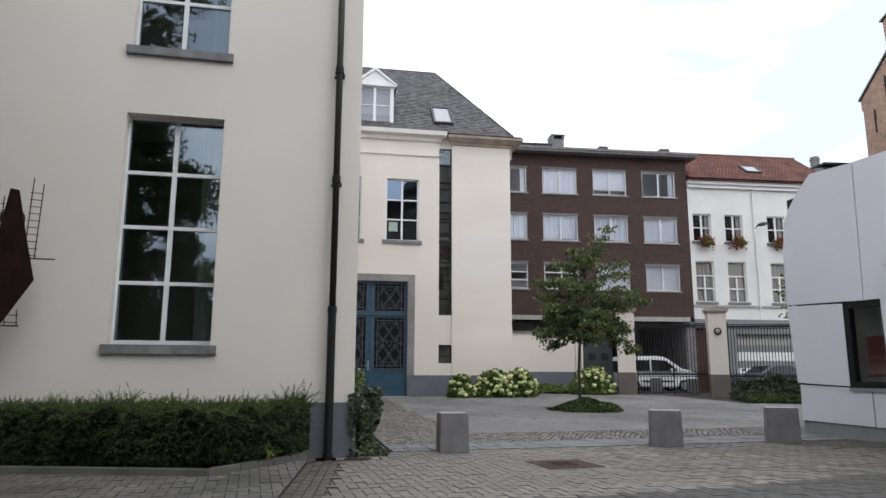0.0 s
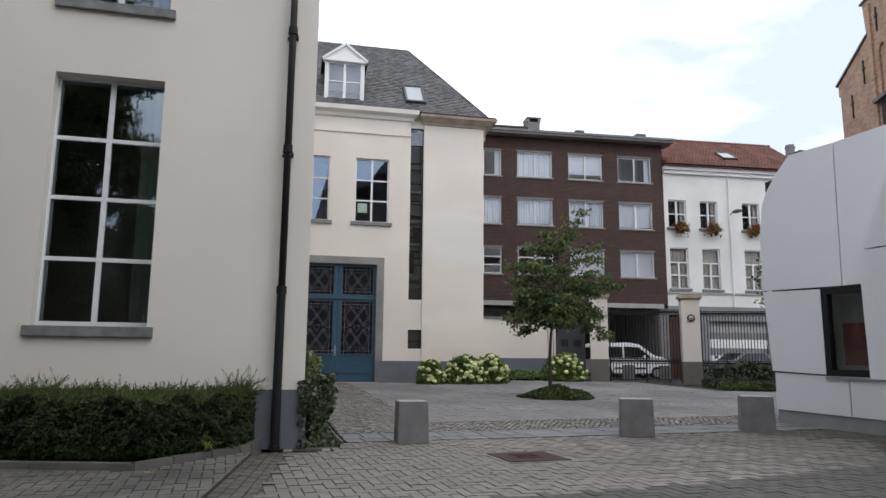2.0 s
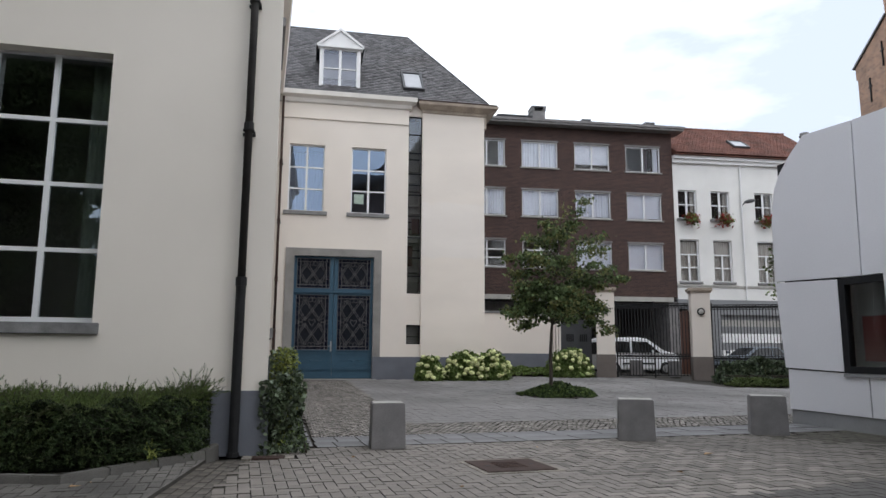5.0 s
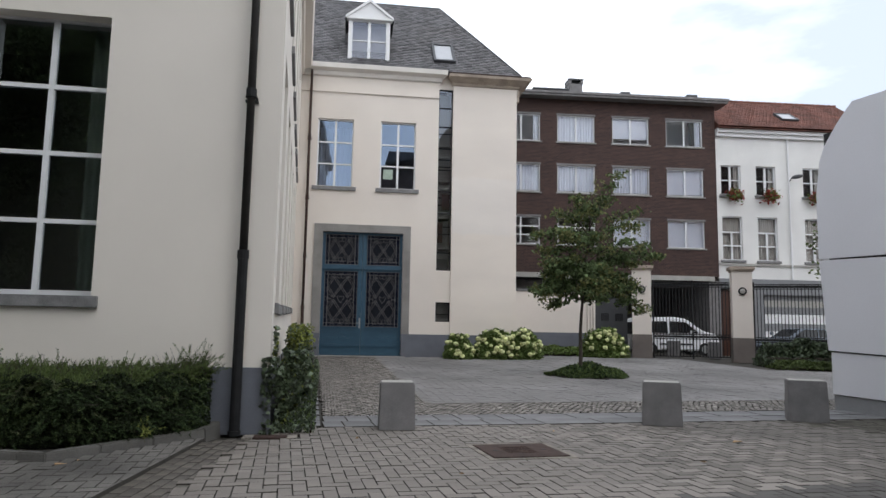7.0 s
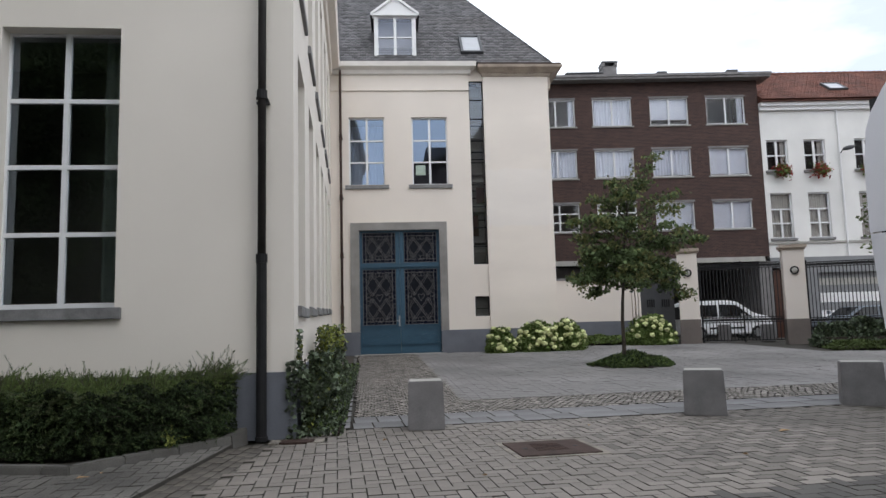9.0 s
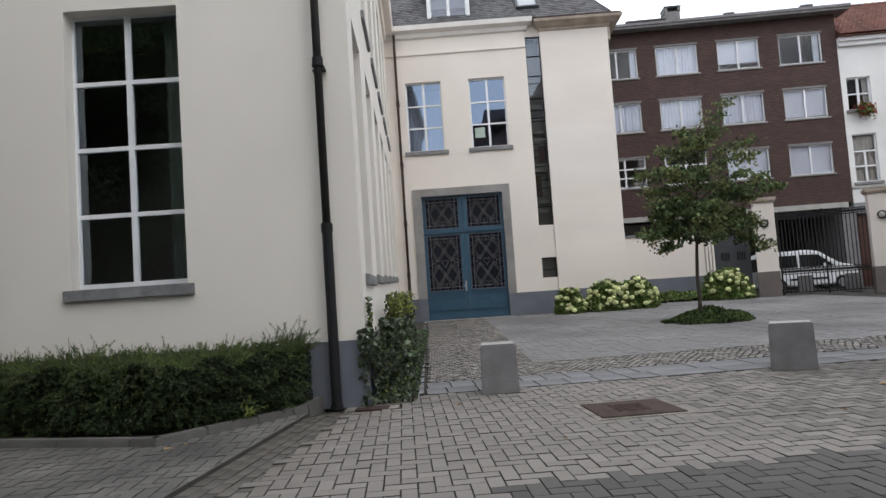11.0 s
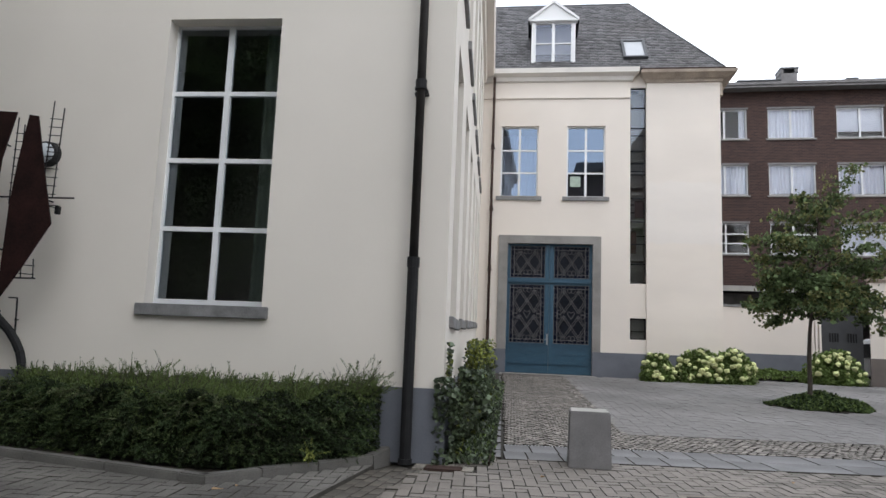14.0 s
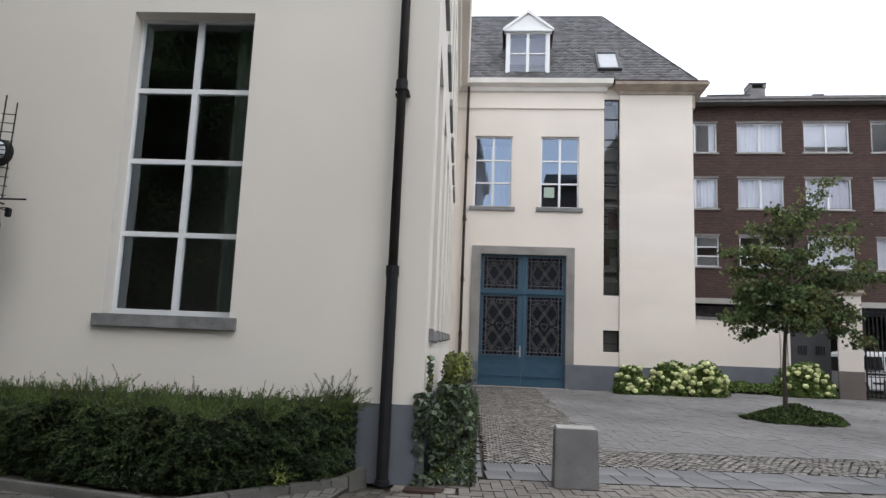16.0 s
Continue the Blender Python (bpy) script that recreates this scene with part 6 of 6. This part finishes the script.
# trees and shrubs behind the walk, mirrored in the panes and shading the near wall
# the last three are out of view, added only to darken wall and foreground
for k, (tx, ty, th) in enumerate(((-8.7, 1.6, 15), (-13.5, 6.0, 14), (-9.0, -5.0, 17), (-14.0, -6.0, 17), (-11.0, -12.0, 19), (-18.5, -2.0, 15), (-20.0, -10.0, 18), (2.6, -7.0, 12.5), (10.0, -7.0, 12.5), (-10.6, 8.0, 14))):
    tree(tx, ty, th, 3.2, 5.5 if k == 0 else 4.9, 0.08 if k == 0 or k == 2 else 0.22, 120000 if k == 0 or k == 2 else 21000, 0.28, "tall leafy tree behind the walk, for reflections and added shade", 50 + k, spread=1.8, clump=0.85 if k == 0 or k == 2 else 1.2, fill=46000 if k == 0 or k == 2 else 0)
tree(-5.2, -11.0, 8.4, 1.6, 2.3, 0.11, 30000, 0.14, "young leafy street tree behind the walk", 71, spread=1.6, clump=1.3)
# two unseen belts added so that the panes mirror less sky
low_plants("shrub_belt", 2.0, -17.0, 70.0, 3.0, 6.0, LEAF, 0.30, 26000, "tall dense shrub belt out of view, added to darken reflections", 61)
low_plants("tree_belt", -32.0, -26.0, 42.0, 4.0, 24.0, LEAF, 0.55, 24000, "tall dense leafy belt out of view, added to darken reflections", 62)


def block_behind():
    b = thing("street_block", pose(14.0, -30.0, 0), "dark brick block of flats across the street", "building")
    boxes("wall", BRICK, b, (-9.3, 8.0, -5.0, 5.0, 0, 21.2))
    bm = bm_new()
    prism(bm, [(-9.9, 18.8), (-9.3, 21.2), (8.2, 21.2), (8.2, 27.5), (-0.5, 27.5), (-3.6, 23.0), (-8.9, 22.8)], -5.2, 5.2)
    part("roof", bm, SLATE, b)


block_behind()


# ---------- sculpture and lamp on the front wall ----------
def wall_sculpture():
    s = thing("wall_sculpture", pose(0, 11.72, 0), "dark rusted steel wall sculpture of plates and thin ladders", "sculpture")
    for pts, v in (([(-3.97, 4.02), (-3.85, 4.0), (-3.69, 3.3), (-3.53, 2.665), (-3.83, 2.145), (-4.12, 1.7), (-4.1, 2.9), (-4.05, 3.45)], -0.66), ([(-5.5, 4.1), (-4.09, 4.03), (-4.22, 3.44), (-4.26, 2.6), (-4.45, 1.75), (-5.5, 1.5)], -0.72)):
        bm = bm_new()
        prism(bm, pts, v, v + 0.02)
        part("steel_plate", bm, RUST, s)
    for xa, xb, za, zb, v, lean in ((-3.70, -3.56, 2.97, 4.2, -0.64, 0.03), (-4.15, -4.06, 2.9, 4.0, -0.6, 0.0), (-3.86, -3.70, 1.99, 2.32, -0.63, -0.02)):
        for x, top in ((xa, zb), (xb, zb - 0.09)):
            bm = bm_new()
            tube(bm, (x, v, za), (x + lean, v, top), 0.008, n=5)
            part("ladder_rail", bm, IRON, s)
        n = int((zb - za - 0.1) / 0.105)
        for k in range(n):
            z = za + 0.06 + k * 0.105
            bm = bm_new()
            tube(bm, (xa - 0.02 + lean * 0.5, v, z), (xb + 0.02 + lean * 0.5, v, z - 0.01), 0.006, n=5)
            part("rung", bm, IRON, s)
    for p, q in (((-5.5, -0.64, 2.985), (-3.28, -0.64, 2.98)), ((-4.1, -0.63, 1.995), (-3.67, -0.63, 1.995)), ((-4.0, -0.66, 3.05), (-4.0, -0.002, 3.05)), ((-4.6, -0.7, 2.4), (-4.6, -0.002, 2.4)), ((-4.7, -0.7, 3.8), (-4.7, -0.002, 3.8)), ((-4.3, -0.06, 1.78), (-4.42, -0.06, 1.78)), ((-4.3, -0.06, 1.78), (-4.27, -0.06, 1.2)), ((-4.3, -0.06, 1.5), (-4.3, -0.002, 1.5))):
        bm = bm_new()
        tube(bm, p, q, 0.011, n=6)
        part("rod", bm, IRON, s)
    bm = bm_new()
    bend = [(-4.75, 1.75), (-4.58, 1.6), (-4.44, 1.47), (-4.31, 1.355), (-4.21, 1.226), (-4.135, 1.1), (-4.09, 0.95), (-4.08, 0.5), (-4.08, 0.02)]
    for p, q in zip(bend, bend[1:]):
        tube(bm, (p[0], -0.12, p[1]), (q[0], -0.12, q[1]), 0.055, n=10)
    tube(bm, (-4.58, -0.12, 1.6), (-4.58, -0.002, 1.6), 0.03, n=6)
    part("bent_pipe", bm, IRON, s)
    return s


wall_sculpture()


def bulkhead_lamp():
    s = thing("wall_lamp", pose(-4.13, 11.72, 3.69), "round black bulkhead lamp with frosted glass and guard", "lamp")
    bm = bm_new()
    tube(bm, (0, 0, 0), (0, -0.1, 0), 0.17, 0.155, n=28)
    part("housing", bm, IRON, s)
    bm = bm_new()
    bmesh.ops.create_uvsphere(bm, u_segments=20, v_segments=10, radius=0.135, matrix=pose(0, -0.09, 0) @ Matrix.Diagonal((1, 0.55, 1, 1)))
    part("glass", bm, material("frosted_lamp_glass", (0.5, 0.53, 0.56), 0.2, 0.05, 3, 30, 0.0), s, smooth=True)
    for z in (-0.06, 0.06):
        bm = bm_new()
        tube(bm, (-0.15, -0.14, z), (0.15, -0.14, z), 0.01, n=6)
        part("guard", bm, IRON, s)
    f = thing("spotlight", pose(-3.77, 11.72, 2.91), "small black spotlight on a thin arm on the wall", "lamp")
    bm = bm_new()
    tube(bm, (-0.15, -0.22, 0.05), (0, -0.22, 0.05), 0.007, n=5)
    tube(bm, (-0.15, 0, 0.05), (-0.15, -0.22, 0.05), 0.007, n=5)
    part("arm", bm, IRON, f)
    boxes("head", IRON, f, (-0.028, 0.028, -0.25, -0.19, -0.06, 0.045), bevel=0.008)


bulkhead_lamp()


# ---------- covers, drains, planter ----------
def manhole():
    c = thing("manhole_cover", pose(4.27, 10.22, 0.0, 0, 0, 4), "rusty brown square manhole cover in a worn concrete frame", "manhole cover")
    boxes("plate", RUST_PLATE, c, (-0.455, 0.455, -0.44, 0.44, -0.03, 0.012), bevel=0.006)
    for k in range(10):
        boxes("rib", RUST_PLATE, c, (-0.2, 0.16, -0.2 + k * 0.045, -0.18 + k * 0.045, 0.012, 0.0155))
    boxes("lifting_slot", IRON, c, (-0.33, -0.27, -0.03, 0.03, 0.012, 0.0135), (0.27, 0.33, -0.03, 0.03, 0.012, 0.0135))
    rim = mortar = material("mortar_frame", (0.25, 0.225, 0.19), 0.95, 0.35, 5, 40, 0.5)
    for e0, e1, z, mortar in ((0.465, 0.53, 0.006, mortar), (0.533, 0.66, -0.004, PAVER)):
        for d in ((-e1, e1, -e1, -e0, -0.04, z), (-e1, e1, e0, e1, -0.04, z), (-e1, -e0, -e0, e0, -0.04, z), (e0, e1, -e0, e0, -0.04, z)):
            boxes("surround", mortar, c, d)
    d = thing("drain_cover", pose(1.29, 11.48, 0.0, 0, 0, -2), "small rusty drain plate at the foot of the wall", "drain cover")
    boxes("plate", RUST_PLATE, d, (-0.21, 0.21, -0.12, 0.12, -0.03, 0.008), bevel=0.004)
    boxes("surround", rim, d, (-0.34, -0.22, -0.15, 0.15, -0.03, 0.006), (0.22, 0.34, -0.15, 0.15, -0.03, 0.006), (-0.22, 0.22, 0.125, 0.15, -0.03, 0.006))


manhole()


def planter():
    k = thing("planter_kerb", pose(0, 0, 0), "grey kerb round a small bed by the panelled building", "kerb")
    for a, c in (((9.5, 9.25), (10.75, 10.35)), ((9.5, 9.25), (8.9, 7.6)), ((8.9, 7.6), (8.3, 5.9))):
        a, c = Vector((*a, 0)), Vector((*c, 0))
        bm = bm_new()
        box(bm, 0, (c - a).length - 0.01, -0.06, 0.06, -0.04, 0.13)
        o = part("kerbstone", bm, KERB, k, bevel=0.012)
        o.matrix_basis = Matrix.Translation(a) @ pose(0, 0, 0, 0, 0, math.degrees(math.atan2(c.y - a.y, c.x - a.x)))
    raw_mesh("bed_soil", [(9.55, 9.2, 0.07), (8.95, 7.6, 0.07), (8.4, 6.0, 0.07), (9.2, 5.9, 0.07), (10.8, 10.2, 0.07)], [(0, 1, 2, 3, 4)], EARTH, k)


planter()
low_plants("shrub", 9.95, 8.7, 1.1, 1.0, 0.75, IVY, 0.06, 2500, "small dark green shrub in the kerbed bed", 41, 50)


def sapling():
    t = thing("sapling", pose(13.2, 15.9, 0.05), "thin sapling with few leaves behind the panelled corner", "tree")
    rng = np.random.default_rng(44)
    bm = bm_new()
    tube(bm, (0, 0, 0), (-0.05, 0.0, 3.7), 0.02, 0.008, n=6)
    pts = []
    for z, out in ((3.62, -0.6), (3.4, -0.62), (2.85, -0.6), (3.2, -0.2)):
        tube(bm, (-0.04, 0, z - 0.1), (out, -0.3, z), 0.008, 0.004, n=4)
        pts.append(np.array((out, -0.3, z)) + rng.normal(size=(17, 3)) * (0.06, 0.06, 0.1))
    part("trunk", bm, BARK, t)
    leaf_mesh("crown", np.concatenate(pts), 0.075, LEAF, t, rng, up=-0.3, long=1.4)


sapling()


def fallen_leaf(x, y, s, rz):
    bm = bm_new()
    z = 0.012
    pts = [(-s, 0, z), (-0.3 * s, 0.45 * s, z + 0.02), (s, 0.05 * s, z + 0.008), (-0.2 * s, -0.42 * s, z + 0.015)]
    v = [bm.verts.new(p) for p in pts]
    c = bm.verts.new((0.0, 0, z))
    for k in range(4):
        bm.faces.new((v[k], v[(k + 1) % 4], c))
    name = "dry_leaf_brown"
    o = part("fallen_leaf", bm, bpy.data.materials[name] if name in bpy.data.materials else material(name, (0.42, 0.27, 0.14), 0.8, 0.2, 20, 60, 0.2))
    o.matrix_basis = pose(x, y, 0, 0, 0, rz)
    tagged(o, "dry tan fallen leaf lying on the paving", "leaf", "fallen leaves")


for x, y, s, r in ((-0.62, 9.66, 0.08, 20), (-0.5, 9.86, 0.03, 80), (7.35, 10.6, 0.09, 10), (5.2, 11.7, 0.04, 60), (2.4, 11.2, 0.03, 15), (6.1, 9.3, 0.04, 130), (3.3, 8.9, 0.03, 200)):
    fallen_leaf(x, y, s, r)


# ---------- paving: herringbone street, stone strip, cobbles, court ----------
def strip_y(x):
    return 12.3 + 0.065 * (x - 1.94)


def gutter_x(y):
    return 0.52 + (y - 11.4) * 0.123


def piece_mesh(name, a, c, mat, e=0.005, h=0.045, drop=0.0015, joint=None):
    """One paving piece: worn top, and dirty low arrises that run down into the joint."""
    v = [(-a / 2, -c / 2, -h), (a / 2, -c / 2, -h), (a / 2, c / 2, -h), (-a / 2, c / 2, -h)]
    v += [(x, y, -drop) for x, y, _ in v[:4]]
    v += [(x - math.copysign(e, x), y - math.copysign(e, y), 0.0) for x, y, _ in v[:4]]
    f = [(8, 9, 10, 11)]
    for k in range(4):
        j = (k + 1) % 4
        f += [(k, j, 4 + j, 4 + k), (4 + k, 4 + j, 8 + j, 8 + k)]
    me = bpy.data.meshes.new(name)
    me.from_pydata(v, [], f)
    me.materials.append(mat)
    me.materials.append(joint or JOINT)
    for p in me.polygons:
        p.material_index = 0 if p.index == 0 else 1
    return me


def lay(parent, name, rest, mat, near, pieces, sizes, e=0.004, lift=0.0, joint=None):
    """Pieces (x, y, turn, kind): those in the near stretch are parts of their own, the rest one joined part."""
    meshes = [piece_mesh(name, *s, mat, e, joint=joint) for s in sizes]
    rng = random.Random(8)
    vs, fs, made = [], [], 0
    for x, y, rz, kind in pieces:
        m = pose(x, y, ground_z(x, y) + lift + rng.uniform(-0.003, 0.003), rng.uniform(-0.5, 0.5) + (1.37 if y > 13.5 else 0), rng.uniform(-0.5, 0.5), rz)
        if made < 300 and near(x, y):
            o = new(name, meshes[kind])
            o.parent = parent
            o.matrix_basis = m
            made += 1
            continue
        k = len(vs)
        vs += [tuple(m @ v.co) for v in meshes[kind].vertices]
        fs += [tuple(k + i for i in p.vertices) for p in meshes[kind].polygons]
    if fs:
        r = tagged(raw_mesh(rest, vs, fs, mat, parent), kind="stuff")
        r.data.materials.append(joint or JOINT)
        for p in r.data.polygons:
            p.material_index = 1 if p.index % 9 else 0


def street_paving():
    s = thing("street_paving", pose(0, 0, 0), "grey concrete pavers laid in herringbone", "paving", kind="structure")
    d = thing("road_paving", pose(0, 0, 0), "darker grey herringbone pavers over the near right", "paving", kind="structure")
    rnd = random.Random(21)
    light, dark, worn, mossy, middling = [], [], [], [], []
    base, eu, ev = Vector((1.8604, 7.7833)), Vector((0.1268, 0.0066)), Vector((-0.0076, 0.1456))
    for i in range(-54, 94):
        for j in range(-88, 54):
            r = (i - j) % 4
            if r == 0:
                c, rz, kind = base + eu * (i + 1) + ev * (j + 0.5), 3.0, 0
            elif r == 3:
                c, rz, kind = base + eu * (i + 0.5) + ev * (j + 1), 3.0, 1
            else:
                continue
            x, y = c
            if not (-4.5 < x < 13 and -3.5 < y < min(strip_y(x) + 0.03, 15)):
                continue
            if y > 11.6 and x < 1.25:
                continue
            if abs((x - 4.27) * 0.9976 + (y - 10.22) * 0.0698) < 0.56 and abs((y - 10.22) * 0.9976 - (x - 4.27) * 0.0698) < 0.56:
                continue
            if abs(x - 1.29) < 0.36 and abs(y - 11.48) < 0.2:
                continue
            if y > 9.92 - (x + 0.8) * 0.28 and x < -0.8 or y > 9.88 + (x + 0.8) * 1.2 and -0.8 <= x < 0.75:
                continue
            g = x - gutter_x(y)
            if 0.1 < g < 0.5:
                continue
            # the near right zone takes the darker paver colour
            (worn if g < 0.3 else dark if x > 2.62 and y < 7.52 + 0.125 * (x - 2.65) + 0.1 * max(0, x - 5.5) else mossy if x > 10.5 + 0.35 * math.sin(3 * y) + rnd.uniform(-0.7, 0.3) else middling if rnd.random() < (x - 4.2) / 4.5 else light).append((x, y, rz, kind))
    sizes = [(0.2478, 0.1396), (0.1208, 0.2852)]
    lay(s, "paver", "pavers", PAVER, lambda x, y: 1.2 < x < 5.2 and 8.3 < y < 11.2, light, sizes)
    w = thing("path_paving", pose(0, 0, 0), "dirty dark grey pavers beside the hedge kerb", "paving", kind="structure")
    lay(w, "paver", "pavers", PAVER_WORN, lambda x, y: False, worn, sizes, lift=0.02)
    # the path's pavers are sawn off in line along its step
    for o in w.children:
        bm = bmesh.new()
        bm.from_mesh(o.data)
        bmesh.ops.bisect_plane(bm, geom=bm.verts[:] + bm.edges[:] + bm.faces[:], plane_co=(gutter_x(8.0) - 0.03, 8.0, 0), plane_no=(1, -0.123, 0), clear_outer=True)
        bm.to_mesh(o.data)
        bm.free()
    # sunk channel of courses laid lengthwise, below the raised edge of the path
    channel = []
    for row in range(5):
        y = -3.0 - 0.11 * (row % 2)
        while y < 11.3 + 0.05 * row:
            channel.append((gutter_x(y) + 0.006 + 0.12 * (row + 0.5), y, -7.0, 0))
            y += 0.27
    lay(w, "channel_paver", "channel_pavers", PAVER_DAMP, lambda x, y: y > 7.5, channel, [(0.113, 0.263)], lift=-0.012)
    m = thing("mossy_paving", pose(0, 0, 0), "dark mossy pavers along the panelled building", "paving", kind="structure")
    lay(m, "paver", "pavers", PAVER_MOSS, lambda x, y: False, mossy, sizes)
    lay(s, "dull_paver", "dull_pavers", PAVER_MID, lambda x, y: False, middling, sizes)
    lay(d, "paver", "pavers", PAVER_DARK, lambda x, y: False, dark, sizes)
    edge = piece_mesh("edging_stone", 0.032, 0.617, PAVER_WORN, 0.004, 0.09)
    for k in range(20):
        y = 11.0 - k * 0.62
        o = new("edging_stone", edge)
        o.parent = s
        o.matrix_basis = pose(gutter_x(y) - 0.015, y, 0.022, 0, 0, -7.0)


street_paving()


def stone_strip():
    s = thing("stone_strip", pose(0, 0, 0), "two rows of pale bluestone slabs across the court mouth", "paving", kind="structure")
    for row in range(2):
        x = 1.96
        while x < 13.0:
            L = (0.44, 0.36)[row] if x < 5.2 else (0.9 if row else 0.98)
            if row == 0 and x < 1.97:
                L = 0.3
            y = strip_y(x + L / 2) + 0.32 + 0.62 * row
            o = new("slab", piece_mesh("slab", L - 0.011, 0.606, STRIP, 0.006))
            o.parent = s
            o.matrix_basis = pose(x + L / 2, y, ground_z(x, y) + 0.007, 0.6 if row else 0, 0, 3.7)
            x += L
    # slot drain along the far edge
    g = thing("slot_drain", pose(0, 0, 0), "narrow slotted steel drain along the stone strip", "drain")
    for k in range(46):
        x = 1.97 + k * 0.048
        o = new("slot_bar", piece_mesh("slot_bar", 0.026, 0.055, SILVER, 0.003, 0.02) if k == 0 else g.children[0].data)
        o.parent = g
        y = strip_y(x) + 1.285
        o.matrix_basis = pose(x, y, ground_z(x, y) + 0.003, 0, 0, 3.7)


stone_strip()


def cobbles():
    c = thing("cobbles", pose(0, 0, 0), "worn grey granite setts laid in fans", "cobbles", kind="structure")
    rng = random.Random(4)
    out = []

    def field(x0, x1, y0, y1, inside, fan):
        p = 0.112
        for j in range(int((y1 - y0) / p)):
            for i in range(int((x1 - x0) / p)):
                x = x0 + (i + 0.5 + 0.5 * (j % 2)) * p + rng.uniform(-0.01, 0.01)
                w = math.pi * (x - x0) / 0.95
                slope = fan * math.pi / 0.95 * math.cos(w) * math.copysign(1, math.sin(w))
                y = y0 + (j + 0.5) * p + fan * abs(math.sin(w)) + rng.uniform(-0.008, 0.008)
                if inside(x, y):
                    out.append((x, y, rng.uniform(-6, 6) + math.degrees(math.atan(slope)), rng.randrange(3)))

    field(1.6, 4.0, 13.4, 29.2, lambda x, y: y > strip_y(x) + 1.37 and y < 29.15 and 1.99 - 0.0161 * (y - 12.75) < x < 3.95, 0.15)
    field(3.9, 13.5, 13.6, 16.8, lambda x, y: strip_y(x) + 1.3 < y < strip_y(x) + 2.78, 0.13)
    lay(c, "sett", "setts", COBBLE, lambda x, y: x < 3.86 and y < 15.35, out, [(0.1, 0.096), (0.096, 0.1), (0.106, 0.094)], e=0.005)
    for k in range(24):
        y = 12.75 + k * 0.62
        o = new("edging_stone", piece_mesh("edging_stone", 0.1, 0.6, STRIP, 0.01, 0.06) if k == 0 else bpy.data.meshes["edging_stone_path"])
        if k == 0:
            o.data.name = "edging_stone_path"
        o.parent = c
        o.matrix_basis = pose(1.88 - 0.01 * k, y, ground_z(1.88, y) + 0.006, 0, 0, 1.0)


cobbles()


def court_paving():
    c = thing("court_paving", pose(0, 0, 0), "smooth grey pavers in long rows over the court", "paving", kind="structure")
    out = []
    a, w, L = 0.0, 0.2, 0.42
    for i in range(0, 92):
        x = 3.98 + i * w
        y = strip_y(x) + 2.8
        first = True
        while y < 30.6:
            cut = (L, 0.16, 0.28, 0.36)[(i * 7 + 3) % 4] if first else L
            kind = 0 if cut == L else (1, 2, 3)[(0.16, 0.28, 0.36).index(cut)]
            first = False
            yc, y = y + cut / 2, y + cut
            if x < 9.9 and yc > 29.05 or ((x - 9.42) / 1.1) ** 2 + ((yc - 21.35) / 1.0) ** 2 < 1:
                continue
            if x > 11.7 and yc < 14.4:
                continue
            if yc < 24.6 - (x - 17) * 0.2 or x < 17.5:
                out.append((x, yc, 0, kind))
    lay(c, "court_paver", "court_pavers", SLAB, lambda x, y: x < 8.5 and y < 17.6, out, [(w - 0.003, s - 0.003) for s in (L, 0.16, 0.28, 0.36)], e=0.0014, joint=FINE_JOINT)


court_paving()


def ivy_bed():
    b = thing("wall_bed", pose(0, 0, 0), "narrow earth bed with weeds along the side wall", "flower bed", kind="structure")
    raw_mesh("soil", [(1.2, 11.75, 0.0), (1.8, 11.75, 0.0), (1.78, 13.5, 0.0), (1.2, 13.5, 0.0), (1.55, 29.0, 0.37), (0.75, 29.0, 0.37)], [(0, 1, 2, 3), (3, 2, 4, 5)], EARTH, b)
    boxes("rusty_edging", RUST, b, (1.79, 1.805, 11.75, 13.6, -0.04, 0.05))
    rng = np.random.default_rng(77)
    y = rng.uniform(11.8, 24, 5200)
    p = np.stack([rng.uniform(1.4, 1.84, 5200), y, np.array([ground_z(1.5, v) for v in y]) + rng.uniform(0, 1, 5200) ** 1.6 * np.where(y < 14.5, 0.05, 0.1)], 1)
    pale = rng.random(5200) < 0.15
    leaf_mesh("weeds", p[~pale], 0.035, IVY, b, rng, up=1.2, long=2.6)
    leaf_mesh("pale_weeds", p[pale], 0.035, BUSH, b, rng, up=1.2, long=2.6)


ivy_bed()
